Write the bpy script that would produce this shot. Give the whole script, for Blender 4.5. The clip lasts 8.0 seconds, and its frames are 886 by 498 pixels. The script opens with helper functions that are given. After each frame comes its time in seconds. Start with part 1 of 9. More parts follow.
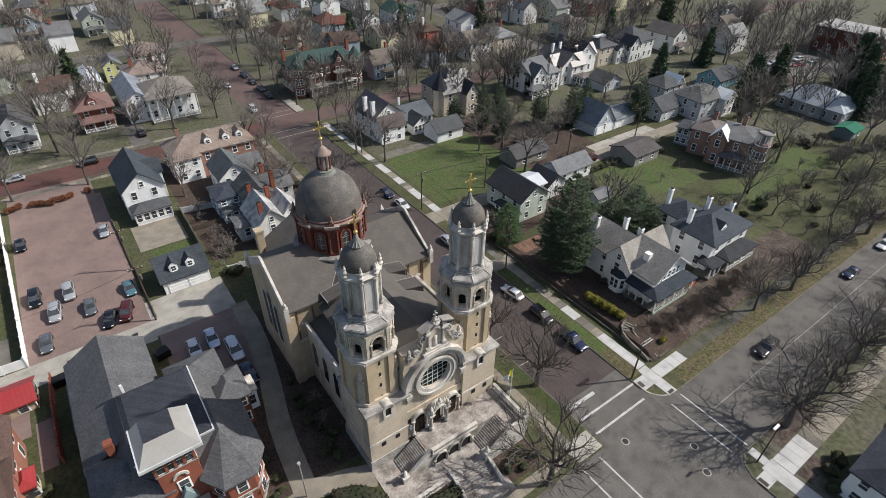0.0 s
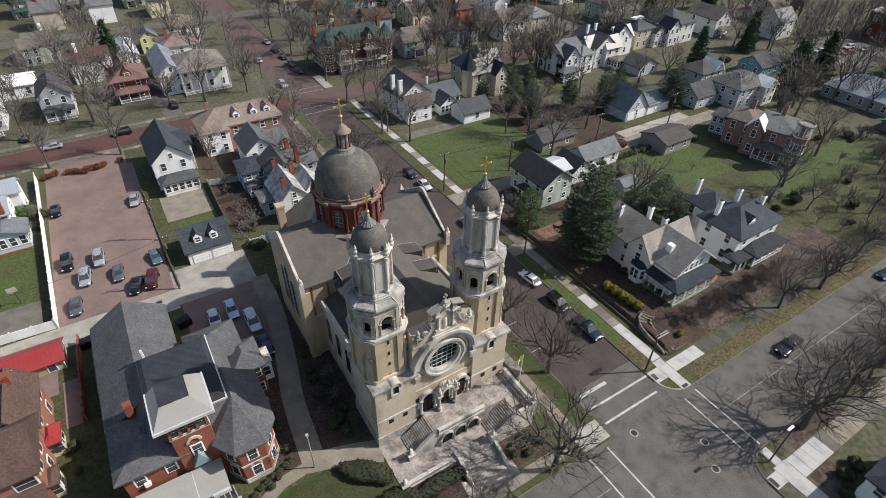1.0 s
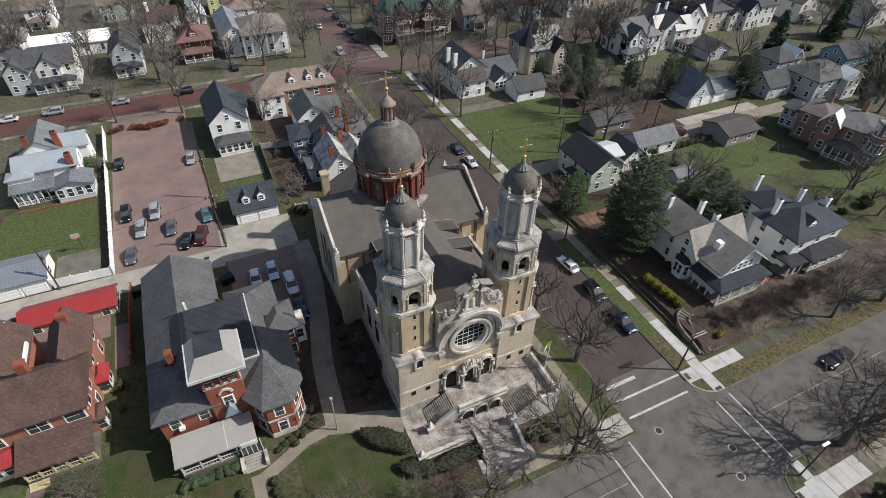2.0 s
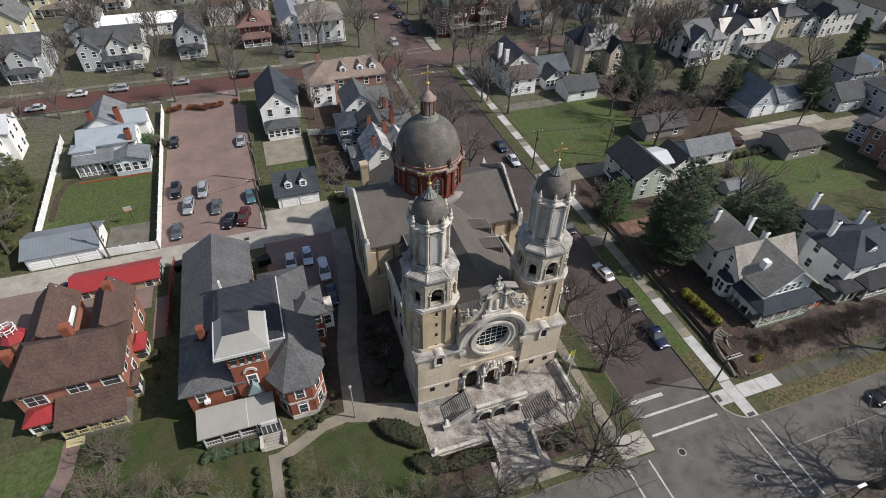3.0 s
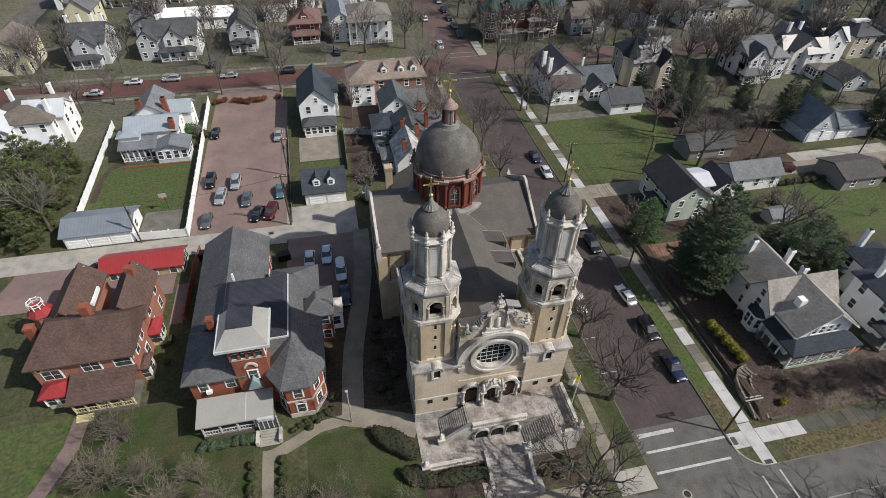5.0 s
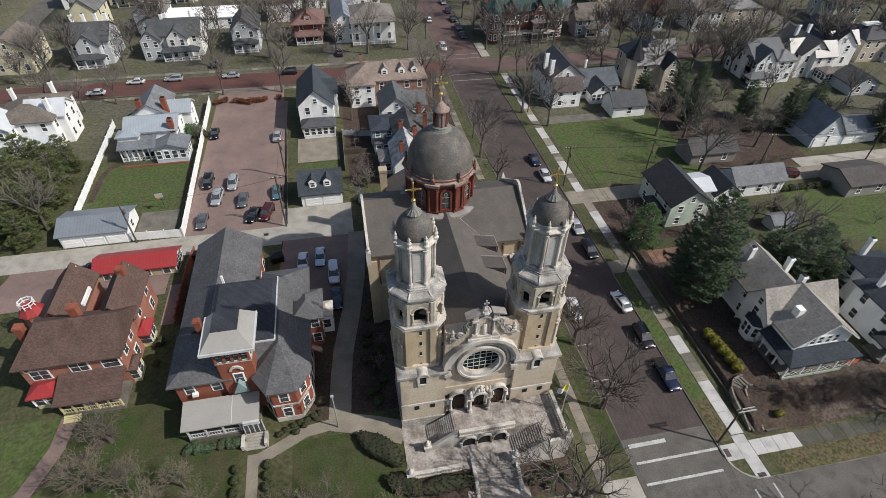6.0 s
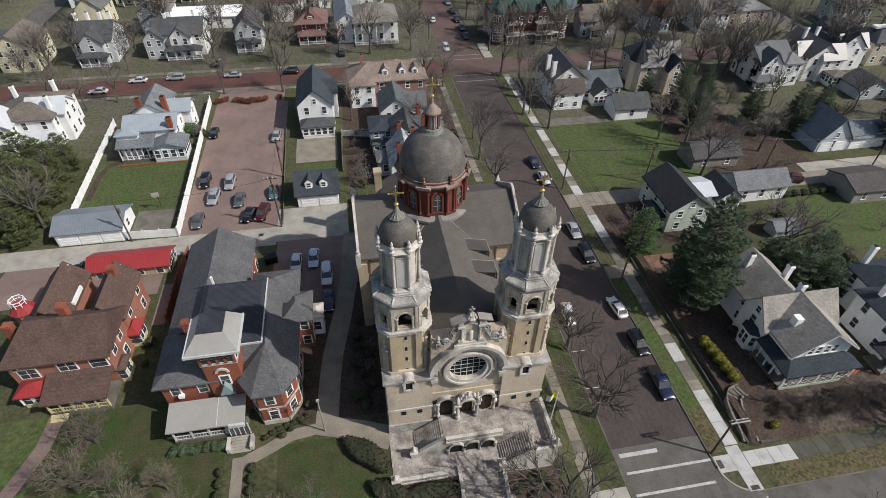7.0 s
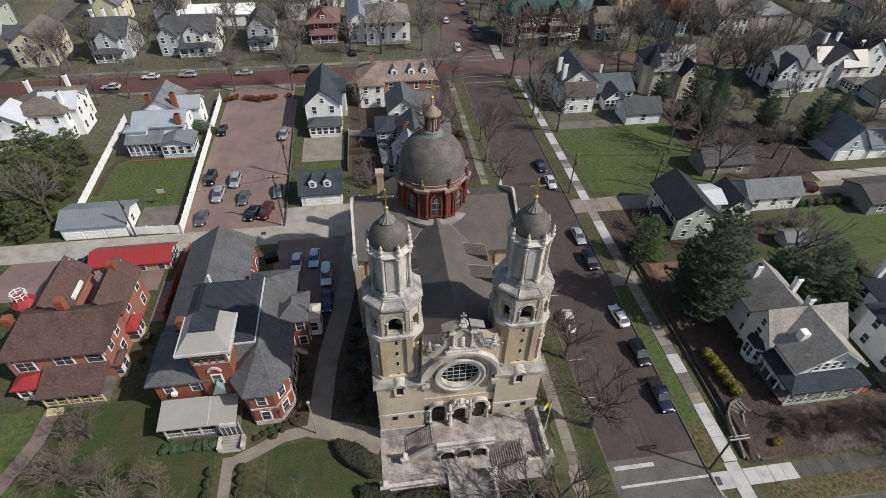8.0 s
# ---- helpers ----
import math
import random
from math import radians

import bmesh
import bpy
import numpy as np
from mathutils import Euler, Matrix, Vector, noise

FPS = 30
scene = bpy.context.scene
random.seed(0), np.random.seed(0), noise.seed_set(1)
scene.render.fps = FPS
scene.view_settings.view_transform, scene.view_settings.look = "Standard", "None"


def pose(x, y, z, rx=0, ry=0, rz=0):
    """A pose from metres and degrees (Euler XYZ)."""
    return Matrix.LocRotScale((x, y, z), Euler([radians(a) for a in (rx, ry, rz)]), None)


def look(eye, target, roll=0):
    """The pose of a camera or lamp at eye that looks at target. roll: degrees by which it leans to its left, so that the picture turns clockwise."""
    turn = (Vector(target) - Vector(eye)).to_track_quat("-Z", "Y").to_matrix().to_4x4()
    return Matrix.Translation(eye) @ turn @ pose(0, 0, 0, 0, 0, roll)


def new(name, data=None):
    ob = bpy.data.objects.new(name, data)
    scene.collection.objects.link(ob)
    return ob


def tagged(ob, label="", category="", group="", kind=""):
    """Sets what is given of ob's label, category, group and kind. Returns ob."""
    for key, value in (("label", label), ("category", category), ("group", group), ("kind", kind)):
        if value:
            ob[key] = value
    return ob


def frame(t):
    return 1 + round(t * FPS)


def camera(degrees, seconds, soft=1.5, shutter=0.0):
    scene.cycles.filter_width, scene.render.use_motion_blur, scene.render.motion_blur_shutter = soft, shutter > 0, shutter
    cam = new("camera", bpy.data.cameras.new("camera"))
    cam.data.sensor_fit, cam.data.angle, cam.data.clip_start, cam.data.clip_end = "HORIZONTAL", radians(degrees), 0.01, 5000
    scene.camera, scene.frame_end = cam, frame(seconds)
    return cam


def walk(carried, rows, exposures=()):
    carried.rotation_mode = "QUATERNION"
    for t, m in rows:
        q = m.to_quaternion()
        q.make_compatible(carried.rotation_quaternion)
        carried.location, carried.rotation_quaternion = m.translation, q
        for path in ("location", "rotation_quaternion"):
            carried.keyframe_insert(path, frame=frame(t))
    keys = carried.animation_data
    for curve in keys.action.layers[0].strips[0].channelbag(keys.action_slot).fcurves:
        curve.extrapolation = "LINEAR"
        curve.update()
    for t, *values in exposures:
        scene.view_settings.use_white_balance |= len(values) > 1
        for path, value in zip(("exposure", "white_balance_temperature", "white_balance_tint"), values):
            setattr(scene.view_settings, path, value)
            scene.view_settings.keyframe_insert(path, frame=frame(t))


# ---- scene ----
cam = camera(79.3, 8.0, soft=0.75)
PATH = [
    (0, pose(-23.39, -33.54, 59.91, 53.45, -0.83, -35.67)),
    (0.5, pose(-22.71, -33.89, 59.93, 52.77, -0.88, -33.93)),
    (1, pose(-22.00, -34.23, 60.00, 51.36, -0.94, -31.86)),
    (1.5, pose(-21.23, -34.55, 60.12, 50.00, -0.98, -29.11)),
    (2, pose(-20.41, -34.77, 60.26, 48.61, -1.05, -25.04)),
    (2.2, pose(-20.05, -34.83, 60.31, 48.02, -1.03, -23.09)),
    (3.5, pose(-17.41, -34.97, 60.57, 47.90, -1.06, -17.63)),
    (4, pose(-16.32, -34.92, 60.63, 47.89, -1.00, -16.41)),
    (4.5, pose(-15.17, -34.79, 60.65, 47.86, -1.01, -13.83)),
    (6, pose(-11.51, -34.22, 60.56, 47.89, -0.84, -11.01)),
    (6.5, pose(-10.34, -34.00, 60.48, 47.89, -0.79, -10.46)),
    (7, pose(-9.21, -33.75, 60.37, 47.89, -0.77, -9.91)),
    (7.5, pose(-8.11, -33.47, 60.26, 47.87, -0.78, -8.47)),
    (8, pose(-7.01, -33.18, 60.18, 47.88, -0.76, -7.87)),
]
walk(cam, PATH, [(0.0, 0.17), (1.5, 0.11), (2.2, 0.03), (4.0, 0.0), (6.0, -0.04), (8.0, -0.10)])

# ---- light ----
SUN_AZ = math.atan2(0.89, -0.455)  # clockwise from +y
SUN_EL = radians(43)
world = bpy.data.worlds.new("world")
scene.world = world
world.use_nodes = True
wn = world.node_tree
sky = wn.nodes.new("ShaderNodeTexSky")
sky.sky_type = "NISHITA"
sky.sun_disc = False
sky.sun_elevation, sky.sun_rotation = SUN_EL, SUN_AZ
sky.air_density, sky.dust_density = 1.0, 2.0
wn.nodes["Background"].inputs[1].default_value = 0.112
wn.links.new(sky.outputs[0], wn.nodes["Background"].inputs[0])
sun = new("sun", bpy.data.lights.new("sun", "SUN"))
sun.data.energy, sun.data.angle, sun.data.color = 4.4, radians(0.7), (1.0, 0.965, 0.92)
sun.matrix_world = look((0, 0, 100), (-math.cos(SUN_EL) * 0.89, math.cos(SUN_EL) * 0.455, 100 - math.sin(SUN_EL)))


# ---- materials ----
def mat(name, base, rough=0.8, var=0.25, scale=2.0, fine=12.0, bump=0.15, metal=0.0, tint=None, stain=0.0, spec=0.3):
    """A surface: base colour, broken at a large and a fine scale, with relief. tint: a second colour mixed in by large noise."""
    m = bpy.data.materials.new(name)
    m.use_nodes = True
    nt = m.node_tree
    n, l = nt.nodes, nt.links
    b = n["Principled BSDF"]
    b.inputs["Roughness"].default_value, b.inputs["Metallic"].default_value = rough, metal
    b.inputs["Specular IOR Level"].default_value = spec
    geo = n.new("ShaderNodeNewGeometry")
    big, small = n.new("ShaderNodeTexNoise"), n.new("ShaderNodeTexNoise")
    big.inputs["Scale"].default_value, small.inputs["Scale"].default_value = scale * 0.15, fine
    big.inputs["Detail"].default_value, small.inputs["Detail"].default_value = 6, 4
    for x in (big, small):
        l.new(geo.outputs["Position"], x.inputs["Vector"])
    mix = n.new("ShaderNodeMix")
    mix.data_type = "RGBA"
    other = tint or tuple(c * (1 - var) for c in base)
    mix.inputs[6].default_value, mix.inputs[7].default_value = (*base, 1), (*other, 1)
    ramp = n.new("ShaderNodeMapRange")
    ramp.inputs[1].default_value, ramp.inputs[2].default_value = 0.38, 0.66
    l.new(big.outputs[0], ramp.inputs[0])
    l.new(ramp.outputs[0], mix.inputs[0])
    grain = n.new("ShaderNodeMix")
    grain.data_type, grain.blend_type = "RGBA", "MULTIPLY"
    grain.inputs[0].default_value = 1.0
    gr = n.new("ShaderNodeMapRange")
    gr.inputs[1].default_value, gr.inputs[2].default_value = 0.3, 0.7
    gr.inputs[3].default_value, gr.inputs[4].default_value = 1 - var, 1 + var * 0.6
    l.new(small.outputs[0], gr.inputs[0])
    l.new(mix.outputs[2], grain.inputs[6])
    l.new(gr.outputs[0], grain.inputs[7])
    out = grain.outputs[2]
    if stain:
        st = n.new("ShaderNodeTexNoise")
        st.inputs["Scale"].default_value, st.inputs["Detail"].default_value = 0.6, 8
        mp = n.new("ShaderNodeMapping")
        mp.inputs["Scale"].default_value = (1, 1, 0.25)
        l.new(geo.outputs["Position"], mp.inputs["Vector"])
        l.new(mp.outputs[0], st.inputs["Vector"])
        sr = n.new("ShaderNodeMapRange")
        sr.inputs[1].default_value, sr.inputs[2].default_value = 0.5, 0.72
        sr.inputs[3].default_value, sr.inputs[4].default_value = 1.0, 1 - stain
        l.new(st.outputs[0], sr.inputs[0])
        sm = n.new("ShaderNodeMix")
        sm.data_type, sm.blend_type = "RGBA", "MULTIPLY"
        sm.inputs[0].default_value = 1.0
        l.new(out, sm.inputs[6])
        l.new(sr.outputs[0], sm.inputs[7])
        out = sm.outputs[2]
    l.new(out, b.inputs["Base Color"])
    if bump:
        bp = n.new("ShaderNodeBump")
        bp.inputs["Strength"].default_value, bp.inputs["Distance"].default_value = bump, 0.05
        l.new(small.outputs[0], bp.inputs["Height"])
        l.new(bp.outputs[0], b.inputs["Normal"])
    m["colour"], m["normal"] = "", ""
    return m


def courses(m, along="z", size=0.2, depth=0.35, dark=0.35, width=0.0):
    """Lays bands (shingle courses, clapboards) across a surface: darker lines with relief. width: broken into pieces that long."""
    nt = m.node_tree
    n, l = nt.nodes, nt.links
    b = n["Principled BSDF"]
    geo = n.new("ShaderNodeNewGeometry")
    if width:
        t = n.new("ShaderNodeTexBrick")
        t.inputs["Scale"].default_value = 1.0
        t.inputs["Mortar Size"].default_value = size * 0.07
        t.inputs["Brick Width"].default_value, t.inputs["Row Height"].default_value = width, size
        t.inputs["Color1"].default_value = (1, 1, 1, 1)
        t.inputs["Color2"].default_value = (1 - dark * 0.8,) * 3 + (1,)
        t.inputs["Mortar"].default_value = (1 - dark,) * 3 + (1,)
        sep, com = n.new("ShaderNodeSeparateXYZ"), n.new("ShaderNodeCombineXYZ")
        l.new(geo.outputs["Position"], sep.inputs[0])
        if along == "z":
            add = n.new("ShaderNodeMath")
            l.new(sep.outputs[0], add.inputs[0])
            l.new(sep.outputs[1], add.inputs[1])
            l.new(add.outputs[0], com.inputs[0])
            l.new(sep.outputs[2], com.inputs[1])
        else:
            l.new(sep.outputs[1], com.inputs[0])
            l.new(sep.outputs[0], com.inputs[1])
        l.new(com.outputs[0], t.inputs["Vector"])
        value = t.outputs["Color"]
    else:
        t = n.new("ShaderNodeTexWave")
        t.wave_type, t.wave_profile = "BANDS", "SAW"
        t.bands_direction = along.upper()
        t.inputs["Scale"].default_value = 0.314 / size
        l.new(geo.outputs["Position"], t.inputs["Vector"])
        r = n.new("ShaderNodeMapRange")
        r.inputs[1].default_value, r.inputs[2].default_value = 0.0, 0.25
        r.inputs[3].default_value, r.inputs[4].default_value = 1 - dark, 1.0
        l.new(t.outputs["Fac"], r.inputs[0])
        value = r.outputs[0]
    old = b.inputs["Base Color"].links[0].from_socket
    mx = n.new("ShaderNodeMix")
    mx.data_type, mx.blend_type = "RGBA", "MULTIPLY"
    mx.inputs[0].default_value = 1.0
    l.new(old, mx.inputs[6])
    l.new(value, mx.inputs[7])
    l.new(mx.outputs[2], b.inputs["Base Color"])
    bp = n.new("ShaderNodeBump")
    bp.inputs["Strength"].default_value, bp.inputs["Distance"].default_value = depth, 0.04
    l.new(value, bp.inputs["Height"])
    if b.inputs["Normal"].links:
        l.new(b.inputs["Normal"].links[0].from_socket, bp.inputs["Normal"])
    l.new(bp.outputs[0], b.inputs["Normal"])
    return m


M = {}
M["limestone"] = courses(mat("limestone", (0.56, 0.475, 0.368), 0.85, 0.16, 3, 7, 0.12, tint=(0.49, 0.412, 0.315), stain=0.38), "z", 0.45, 0.15, 0.07, 1.1)
M["stone_trim"] = mat("stone_trim", (0.575, 0.54, 0.485), 0.85, 0.2, 5, 9, 0.3, tint=(0.42, 0.39, 0.35), stain=0.6)
M["worn_stone"] = mat("worn_stone", (0.44, 0.42, 0.39), 0.9, 0.28, 5, 9, 0.4, tint=(0.27, 0.255, 0.235), stain=0.6)
M["belfry_stone"] = mat("belfry_stone", (0.52, 0.465, 0.385), 0.85, 0.26, 5, 6, 0.25, tint=(0.41, 0.365, 0.30), stain=0.5)
M["rough_stone"] = mat("rough_stone", (0.42, 0.40, 0.36), 0.9, 0.4, 6, 5, 0.8, tint=(0.28, 0.26, 0.23))
M["buff_brick"] = courses(mat("buff_brick", (0.505, 0.408, 0.282), 0.85, 0.15, 3, 14, 0.1, tint=(0.43, 0.345, 0.235), stain=0.2), "z", 0.09, 0.15, 0.12, 0.24)
M["terracotta"] = mat("terracotta", (0.165, 0.052, 0.036), 0.7, 0.25, 4, 10, 0.15, tint=(0.13, 0.035, 0.025))
M["dome_slate"] = courses(mat("dome_slate", (0.162, 0.142, 0.123), 0.7, 0.3, 5, 6, 0.2, tint=(0.104, 0.100, 0.095), stain=0.2), "z", 0.18, 0.35, 0.22, 0.3)
M["nave_roof"] = courses(mat("nave_roof", (0.122, 0.108, 0.095), 0.85, 0.15, 3, 8, 0.12, tint=(0.099, 0.090, 0.081)), "z", 0.14, 0.2, 0.15, 0.35)
M["flat_roof"] = mat("flat_roof", (0.088, 0.079, 0.072), 0.8, 0.2, 3, 6, 0.1, stain=0.2)
M["gold"] = mat("gold", (0.92, 0.68, 0.26), 0.45, 0.15, 3, 10, 0.05, metal=1.0)
M["dark_glass"] = mat("dark_glass", (0.015, 0.02, 0.022), 0.12, 0.1, 3, 6, 0.02, spec=0.6)
M["rose_glass"] = mat("rose_glass", (0.012, 0.022, 0.02), 0.6, 0.4, 8, 6, 0.05, spec=0.1)
M["window_glass"] = mat("window_glass", (0.065, 0.07, 0.075), 0.08, 0.3, 8, 3, 0.0, spec=0.6)
M["white_paint"] = mat("white_paint", (0.86, 0.86, 0.84), 0.6, 0.08, 3, 8, 0.05, stain=0.12)
M["dark_void"] = mat("dark_void", (0.02, 0.018, 0.016), 0.9, 0.2, 3, 8, 0.0)
M["dark_wood"] = mat("dark_wood", (0.05, 0.03, 0.02), 0.6, 0.3, 4, 12, 0.1)
M["iron"] = mat("iron", (0.03, 0.03, 0.03), 0.5, 0.2, 3, 10, 0.05)
M["paving"] = mat("paving", (0.415, 0.378, 0.34), 0.9, 0.28, 6, 4, 0.2, tint=(0.235, 0.198, 0.172), stain=0.5)
M["path_concrete"] = mat("path_concrete", (0.27, 0.238, 0.188), 0.9, 0.18, 3, 8, 0.1, tint=(0.21, 0.185, 0.147), stain=0.2)
M["louvre"] = mat("louvre", (0.40, 0.395, 0.38), 0.8, 0.15, 3, 8, 0.05, stain=0.3)
M["lead"] = mat("lead", (0.30, 0.275, 0.255), 0.7, 0.2, 4, 8, 0.1, tint=(0.22, 0.20, 0.185), stain=0.3)
M["bronze_trim"] = mat("bronze_trim", (0.20, 0.125, 0.085), 0.65, 0.3, 4, 8, 0.1, tint=(0.15, 0.075, 0.055))
M["drum_stone"] = mat("drum_stone", (0.34, 0.265, 0.225), 0.8, 0.35, 5, 6, 0.25, tint=(0.21, 0.145, 0.12), stain=0.5)
M["verdigris"] = mat("verdigris", (0.19, 0.198, 0.172), 0.7, 0.2, 4, 8, 0.1, stain=0.2)
M["hood_copper"] = mat("hood_copper", (0.25, 0.33, 0.33), 0.5, 0.2, 4, 8, 0.1, stain=0.2)
M["trim_grey"] = mat("trim_grey", (0.55, 0.56, 0.55), 0.6, 0.1, 3, 8, 0.05, stain=0.2)
M["sage_trim"] = mat("sage_trim", (0.50, 0.52, 0.42), 0.6, 0.1, 3, 8, 0.05)
M["concrete"] = mat("concrete", (0.375, 0.352, 0.305), 0.9, 0.15, 3, 8, 0.1, tint=(0.290, 0.272, 0.236), stain=0.2)
M["white_concrete"] = mat("white_concrete", (0.48, 0.47, 0.45), 0.9, 0.12, 4, 6, 0.08, stain=0.2)
# dark grey concrete with a slightly greenish second tone
M["dark_concrete"] = mat("dark_concrete", (0.105, 0.099, 0.082), 0.9, 0.3, 3, 6, 0.15, tint=(0.07, 0.072, 0.05), stain=0.3)
M["old_concrete"] = mat("old_concrete", (0.171, 0.158, 0.131), 0.9, 0.25, 3, 8, 0.1, tint=(0.117, 0.108, 0.090))
M["asphalt"] = mat("asphalt", (0.136, 0.125, 0.112), 0.85, 0.25, 2.2, 6, 0.08, tint=(0.103, 0.095, 0.085), stain=0.3)
M["brick_street"] = courses(mat("brick_street", (0.090, 0.070, 0.065), 0.85, 0.2, 1.5, 5, 0.1, tint=(0.067, 0.054, 0.050)), "x", 0.2, 0.2, 0.25, 0.6)
M["red_street"] = courses(mat("red_street", (0.138, 0.062, 0.051), 0.85, 0.25, 1.5, 5, 0.1, tint=(0.095, 0.054, 0.048)), "x", 0.2, 0.2, 0.25, 0.6)
M["far_brick"] = mat("far_brick", (0.135, 0.088, 0.077), 0.85, 0.25, 1.5, 4, 0.1, tint=(0.10, 0.072, 0.066))
M["lot_brick"] = courses(mat("lot_brick", (0.238, 0.167, 0.145), 0.85, 0.15, 1.2, 5, 0.1, tint=(0.190, 0.138, 0.122), stain=0.15), "x", 0.2, 0.1, 0.07, 0.6)
M["road_paint"] = mat("road_paint", (0.50, 0.50, 0.48), 0.7, 0.25, 6, 5, 0.05)
M["worn_paint"] = mat("worn_paint", (0.27, 0.26, 0.235), 0.7, 0.3, 6, 5, 0.05)
M["grass"] = mat("grass", (0.060, 0.066, 0.028), 0.95, 0.4, 2.0, 2.5, 0.6, tint=(0.086, 0.084, 0.043))
# green darkened to include bare-tree shade on the front lawns
M["green_lawn"] = mat("green_lawn", (0.040, 0.062, 0.016), 0.95, 0.32, 2.6, 5.0, 0.5, tint=(0.066, 0.062, 0.030), stain=0.25)
M["bright_lawn"] = mat("bright_lawn", (0.068, 0.099, 0.028), 0.95, 0.4, 2.2, 2.5, 0.5, tint=(0.080, 0.088, 0.038))
M["drab"] = mat("drab", (0.106, 0.098, 0.072), 0.95, 0.4, 0.9, 1.5, 0.6, tint=(0.085, 0.089, 0.047))
M["mulch"] = mat("mulch", (0.058, 0.040, 0.032), 0.95, 0.45, 2, 3, 0.8, tint=(0.081, 0.058, 0.043))
M["bark"] = mat("bark", (0.13, 0.115, 0.10), 0.95, 0.3, 4, 10, 0.3)
M["twig"] = mat("twig", (0.18, 0.158, 0.14), 0.95, 0.3, 1.0, 4, 0.0, tint=(0.135, 0.117, 0.103))
M["tar"] = mat("tar", (0.055, 0.053, 0.05), 0.8, 0.3, 4, 8, 0.05)
# pale blotches are sun glint on shingles, put into the colour
M["glint_roof"] = mat("glint_roof", (0.50, 0.49, 0.475), 0.85, 0.3, 5.0, 3, 0.2, tint=(0.22, 0.215, 0.21), stain=0.4)
M["hedge_twig"] = mat("hedge_twig", (0.14, 0.117, 0.1), 0.95, 0.35, 1.0, 4, 0.0, tint=(0.11, 0.08, 0.064))
M["lawn_twig"] = mat("lawn_twig", (0.20, 0.17, 0.13), 0.95, 0.3, 1.0, 4, 0.0, tint=(0.15, 0.125, 0.098))
M["near_twig"] = mat("near_twig", (0.125, 0.106, 0.09), 0.95, 0.3, 1.0, 4, 0.0, tint=(0.095, 0.08, 0.068))
M["pine"] = mat("pine", (0.080, 0.115, 0.058), 0.8, 0.5, 2, 4, 0.2, tint=(0.055, 0.085, 0.045))
M["juniper"] = mat("juniper", (0.085, 0.15, 0.05), 0.8, 0.5, 2, 4, 0.2, tint=(0.06, 0.115, 0.04))
M["gold_shrub"] = mat("gold_shrub", (0.22, 0.20, 0.03), 0.8, 0.4, 3, 4, 0.2)
M["boxwood"] = mat("boxwood", (0.05, 0.065, 0.025), 0.8, 0.5, 3, 4, 0.2, tint=(0.06, 0.05, 0.03))
M["yew"] = mat("yew", (0.030, 0.038, 0.018), 0.85, 0.5, 3, 4, 0.2, tint=(0.042, 0.036, 0.022))
M["straw"] = mat("straw", (0.112, 0.088, 0.05), 0.95, 0.6, 3, 3.0, 0.8, tint=(0.085, 0.085, 0.035))
M["leaf_litter"] = mat("leaf_litter", (0.105, 0.082, 0.066), 0.95, 0.5, 4, 2.5, 0.8, tint=(0.060, 0.044, 0.036))
M["red_soil"] = mat("red_soil", (0.21, 0.125, 0.085), 0.95, 0.35, 4, 4, 0.4, tint=(0.14, 0.082, 0.058))
M["rust_shrub"] = mat("rust_shrub", (0.20, 0.075, 0.035), 0.85, 0.4, 3, 4, 0.2)
M["red_metal"] = courses(mat("red_metal", (0.306, 0.043, 0.043), 0.45, 0.12, 3, 6, 0.05, tint=(0.306, 0.034, 0.038)), "x", 0.5, 0.3, 0.15)
M["faded_brick"] = courses(mat("faded_brick", (0.37, 0.165, 0.115), 0.85, 0.2, 3, 14, 0.1, tint=(0.31, 0.135, 0.095), stain=0.2), "z", 0.09, 0.15, 0.15, 0.24)
M["red_brick"] = courses(mat("red_brick", (0.30, 0.100, 0.060), 0.85, 0.22, 3, 14, 0.1, tint=(0.245, 0.08, 0.05), stain=0.15), "z", 0.09, 0.15, 0.15, 0.24)
M["pale_brick"] = courses(mat("pale_brick", (0.36, 0.205, 0.16), 0.85, 0.2, 3, 14, 0.1), "z", 0.09, 0.15, 0.15, 0.24)
M["cream_paint"] = mat("cream_paint", (0.60, 0.53, 0.30), 0.6, 0.1, 3, 8, 0.05)
M["plastic_black"] = mat("plastic_black", (0.012, 0.012, 0.012), 0.6, 0.1, 3, 10, 0.0)
M["chrome"] = mat("chrome", (0.6, 0.6, 0.6), 0.25, 0.1, 3, 10, 0.0, metal=1.0)
M["lamp_glass"] = mat("lamp_glass", (0.75, 0.75, 0.72), 0.2, 0.05, 3, 10, 0.0)
M["flag_yellow"] = mat("flag_yellow", (0.78, 0.70, 0.06), 0.8, 0.1, 3, 10, 0.0)
M["flag_white"] = mat("flag_white", (0.75, 0.75, 0.72), 0.8, 0.1, 3, 10, 0.0)
M["tin_roof"] = mat("tin_roof", (0.325, 0.315, 0.295), 0.5, 0.06, 3, 6, 0.02, tint=(0.30, 0.285, 0.255), stain=0.08)
M["pale_metal"] = mat("pale_metal", (0.56, 0.58, 0.60), 0.5, 0.1, 3, 6, 0.05, stain=0.15)
M["cedar"] = mat("cedar", (0.112, 0.128, 0.046), 0.8, 0.5, 2, 4, 0.2, tint=(0.075, 0.10, 0.038))
M["blue_pine"] = mat("blue_pine", (0.085, 0.108, 0.090), 0.8, 0.5, 2, 4, 0.2, tint=(0.065, 0.088, 0.066))
M["dark_brick"] = courses(mat("dark_brick", (0.19, 0.075, 0.055), 0.85, 0.25, 3, 14, 0.1, tint=(0.15, 0.06, 0.045)), "z", 0.09, 0.15, 0.15, 0.24)
